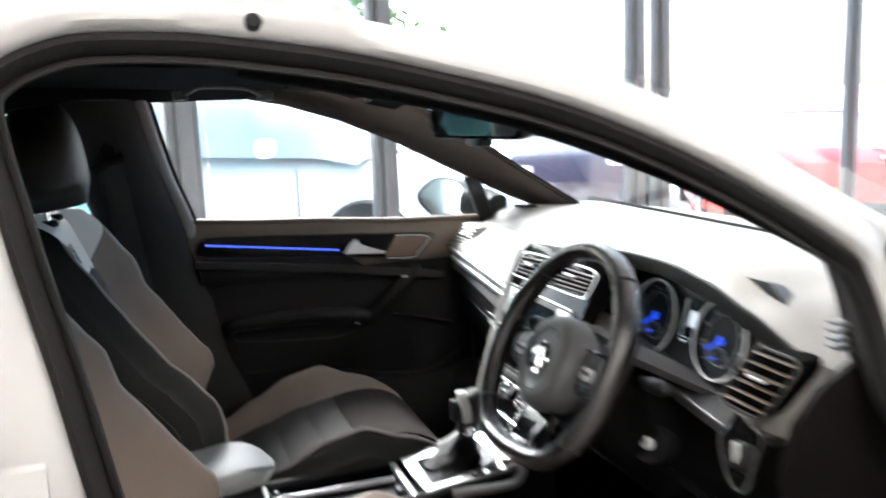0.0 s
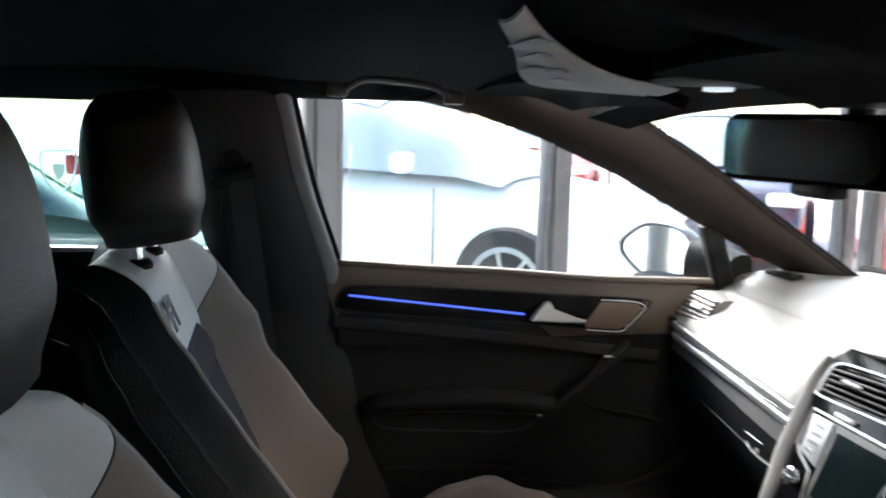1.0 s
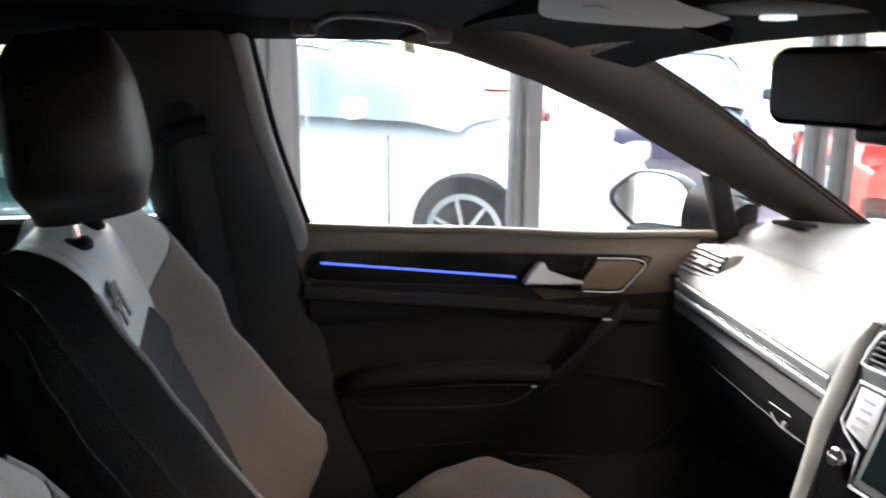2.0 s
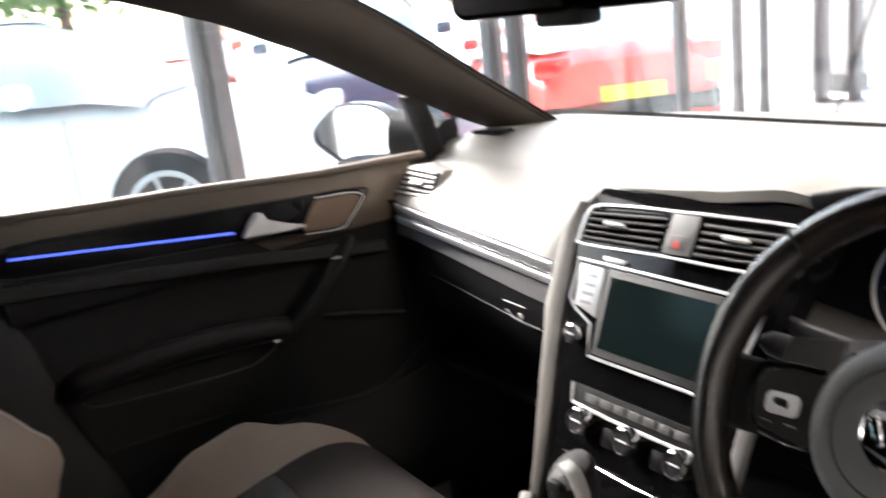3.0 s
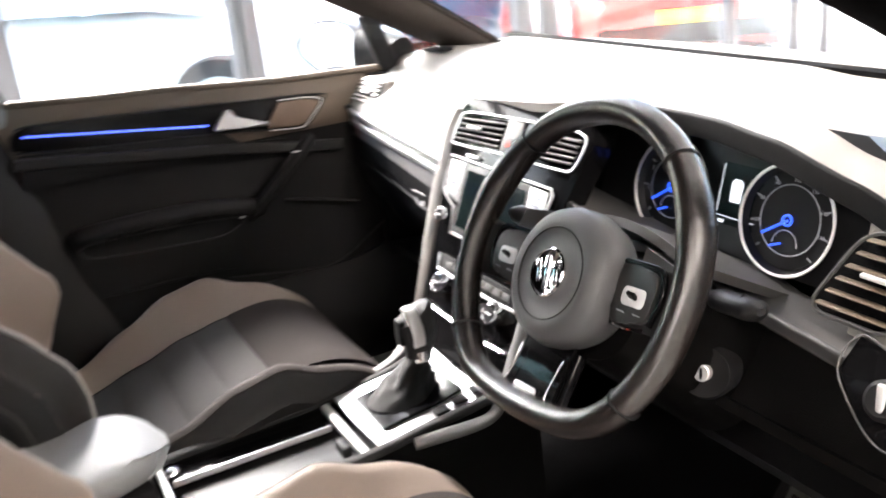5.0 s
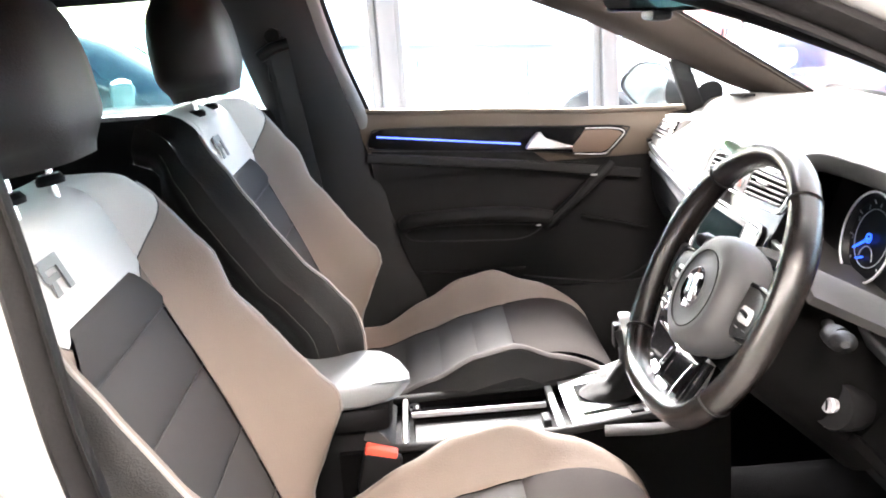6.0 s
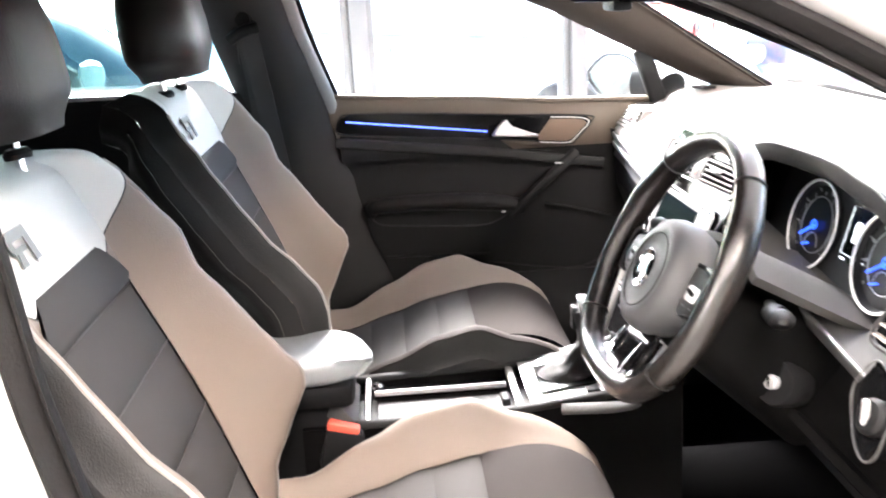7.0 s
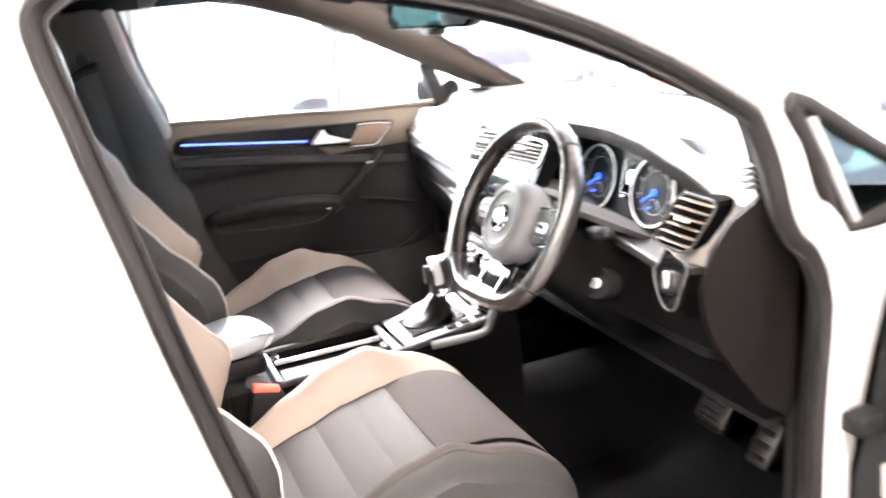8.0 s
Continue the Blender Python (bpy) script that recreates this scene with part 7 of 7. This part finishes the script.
part("tripod_top", box((TX, TY, 1.58), (0.10, 0.10, 0.06), 0.01), BLACK, tp)
brd = thing("display_board", (7.6, 4.3, 0), "pale grey board standing outside the glass", "board")
part("panel", box((7.6, 4.4, 0.65), (0.05, 0.9, 1.0), 0.01), WALL, brd)
part("stand", box((7.6, 4.4, 0.08), (0.3, 0.5, 0.16), 0.01), POST, brd)


def tree(x, y, h, seed):
    rnd = random.Random(seed)
    ob = thing("tree", (x, y, 0.0), "leafy green tree at the forecourt's edge", "tree", "forecourt trees")
    bm = bmesh.new()
    add_sweep(bm, curve_points([(x, y, -0.05), (x + 0.1, y, h * 0.3), (x - 0.05, y + 0.1, h * 0.6)], 5), ring(0.16, 8), up=(1, 0, 0), size=lambda f: 1 - 0.5 * f)
    tips = []
    for k in range(9):
        an, el = rnd.uniform(0, 6.28), rnd.uniform(0.3, 1.2)
        r = h * rnd.uniform(0.22, 0.38)
        s = Vector((x, y, h * rnd.uniform(0.3, 0.58)))
        e = s + Vector((math.cos(an) * math.cos(el), math.sin(an) * math.cos(el), math.sin(el))) * r
        add_sweep(bm, [s, (s + e) / 2 + Vector((0, 0, 0.1)), e], ring(0.06, 6), up=(1, 0.2, 0), size=lambda f: 1 - 0.7 * f)
        tips.append(e)
    part("trunk", bm, BARK, ob)
    v, f = [], []
    for k in range(3600):
        c = rnd.choice(tips) + Vector((rnd.gauss(0, 1), rnd.gauss(0, 1), rnd.gauss(0, 0.8))) * h * 0.10
        a = Vector((rnd.uniform(-1, 1), rnd.uniform(-1, 1), rnd.uniform(-1, 1))).normalized() * 0.13
        b = a.orthogonal().normalized() * 0.06
        i = len(v)
        v += [c - a, c + b, c + a, c - b]
        f.append((i, i + 1, i + 2, i + 3))
    me = bpy.data.meshes.new("crown")
    me.from_pydata(v, [], f)
    me.materials.append(LEAF)
    place_part(new("crown", me), ob)


for x, y, h, s in ((-2.5, 15.0, 5.2, 1), (0.2, 15.6, 4.4, 2), (3.1, 16.0, 4.5, 3)):
    tree(x, y, h, s)
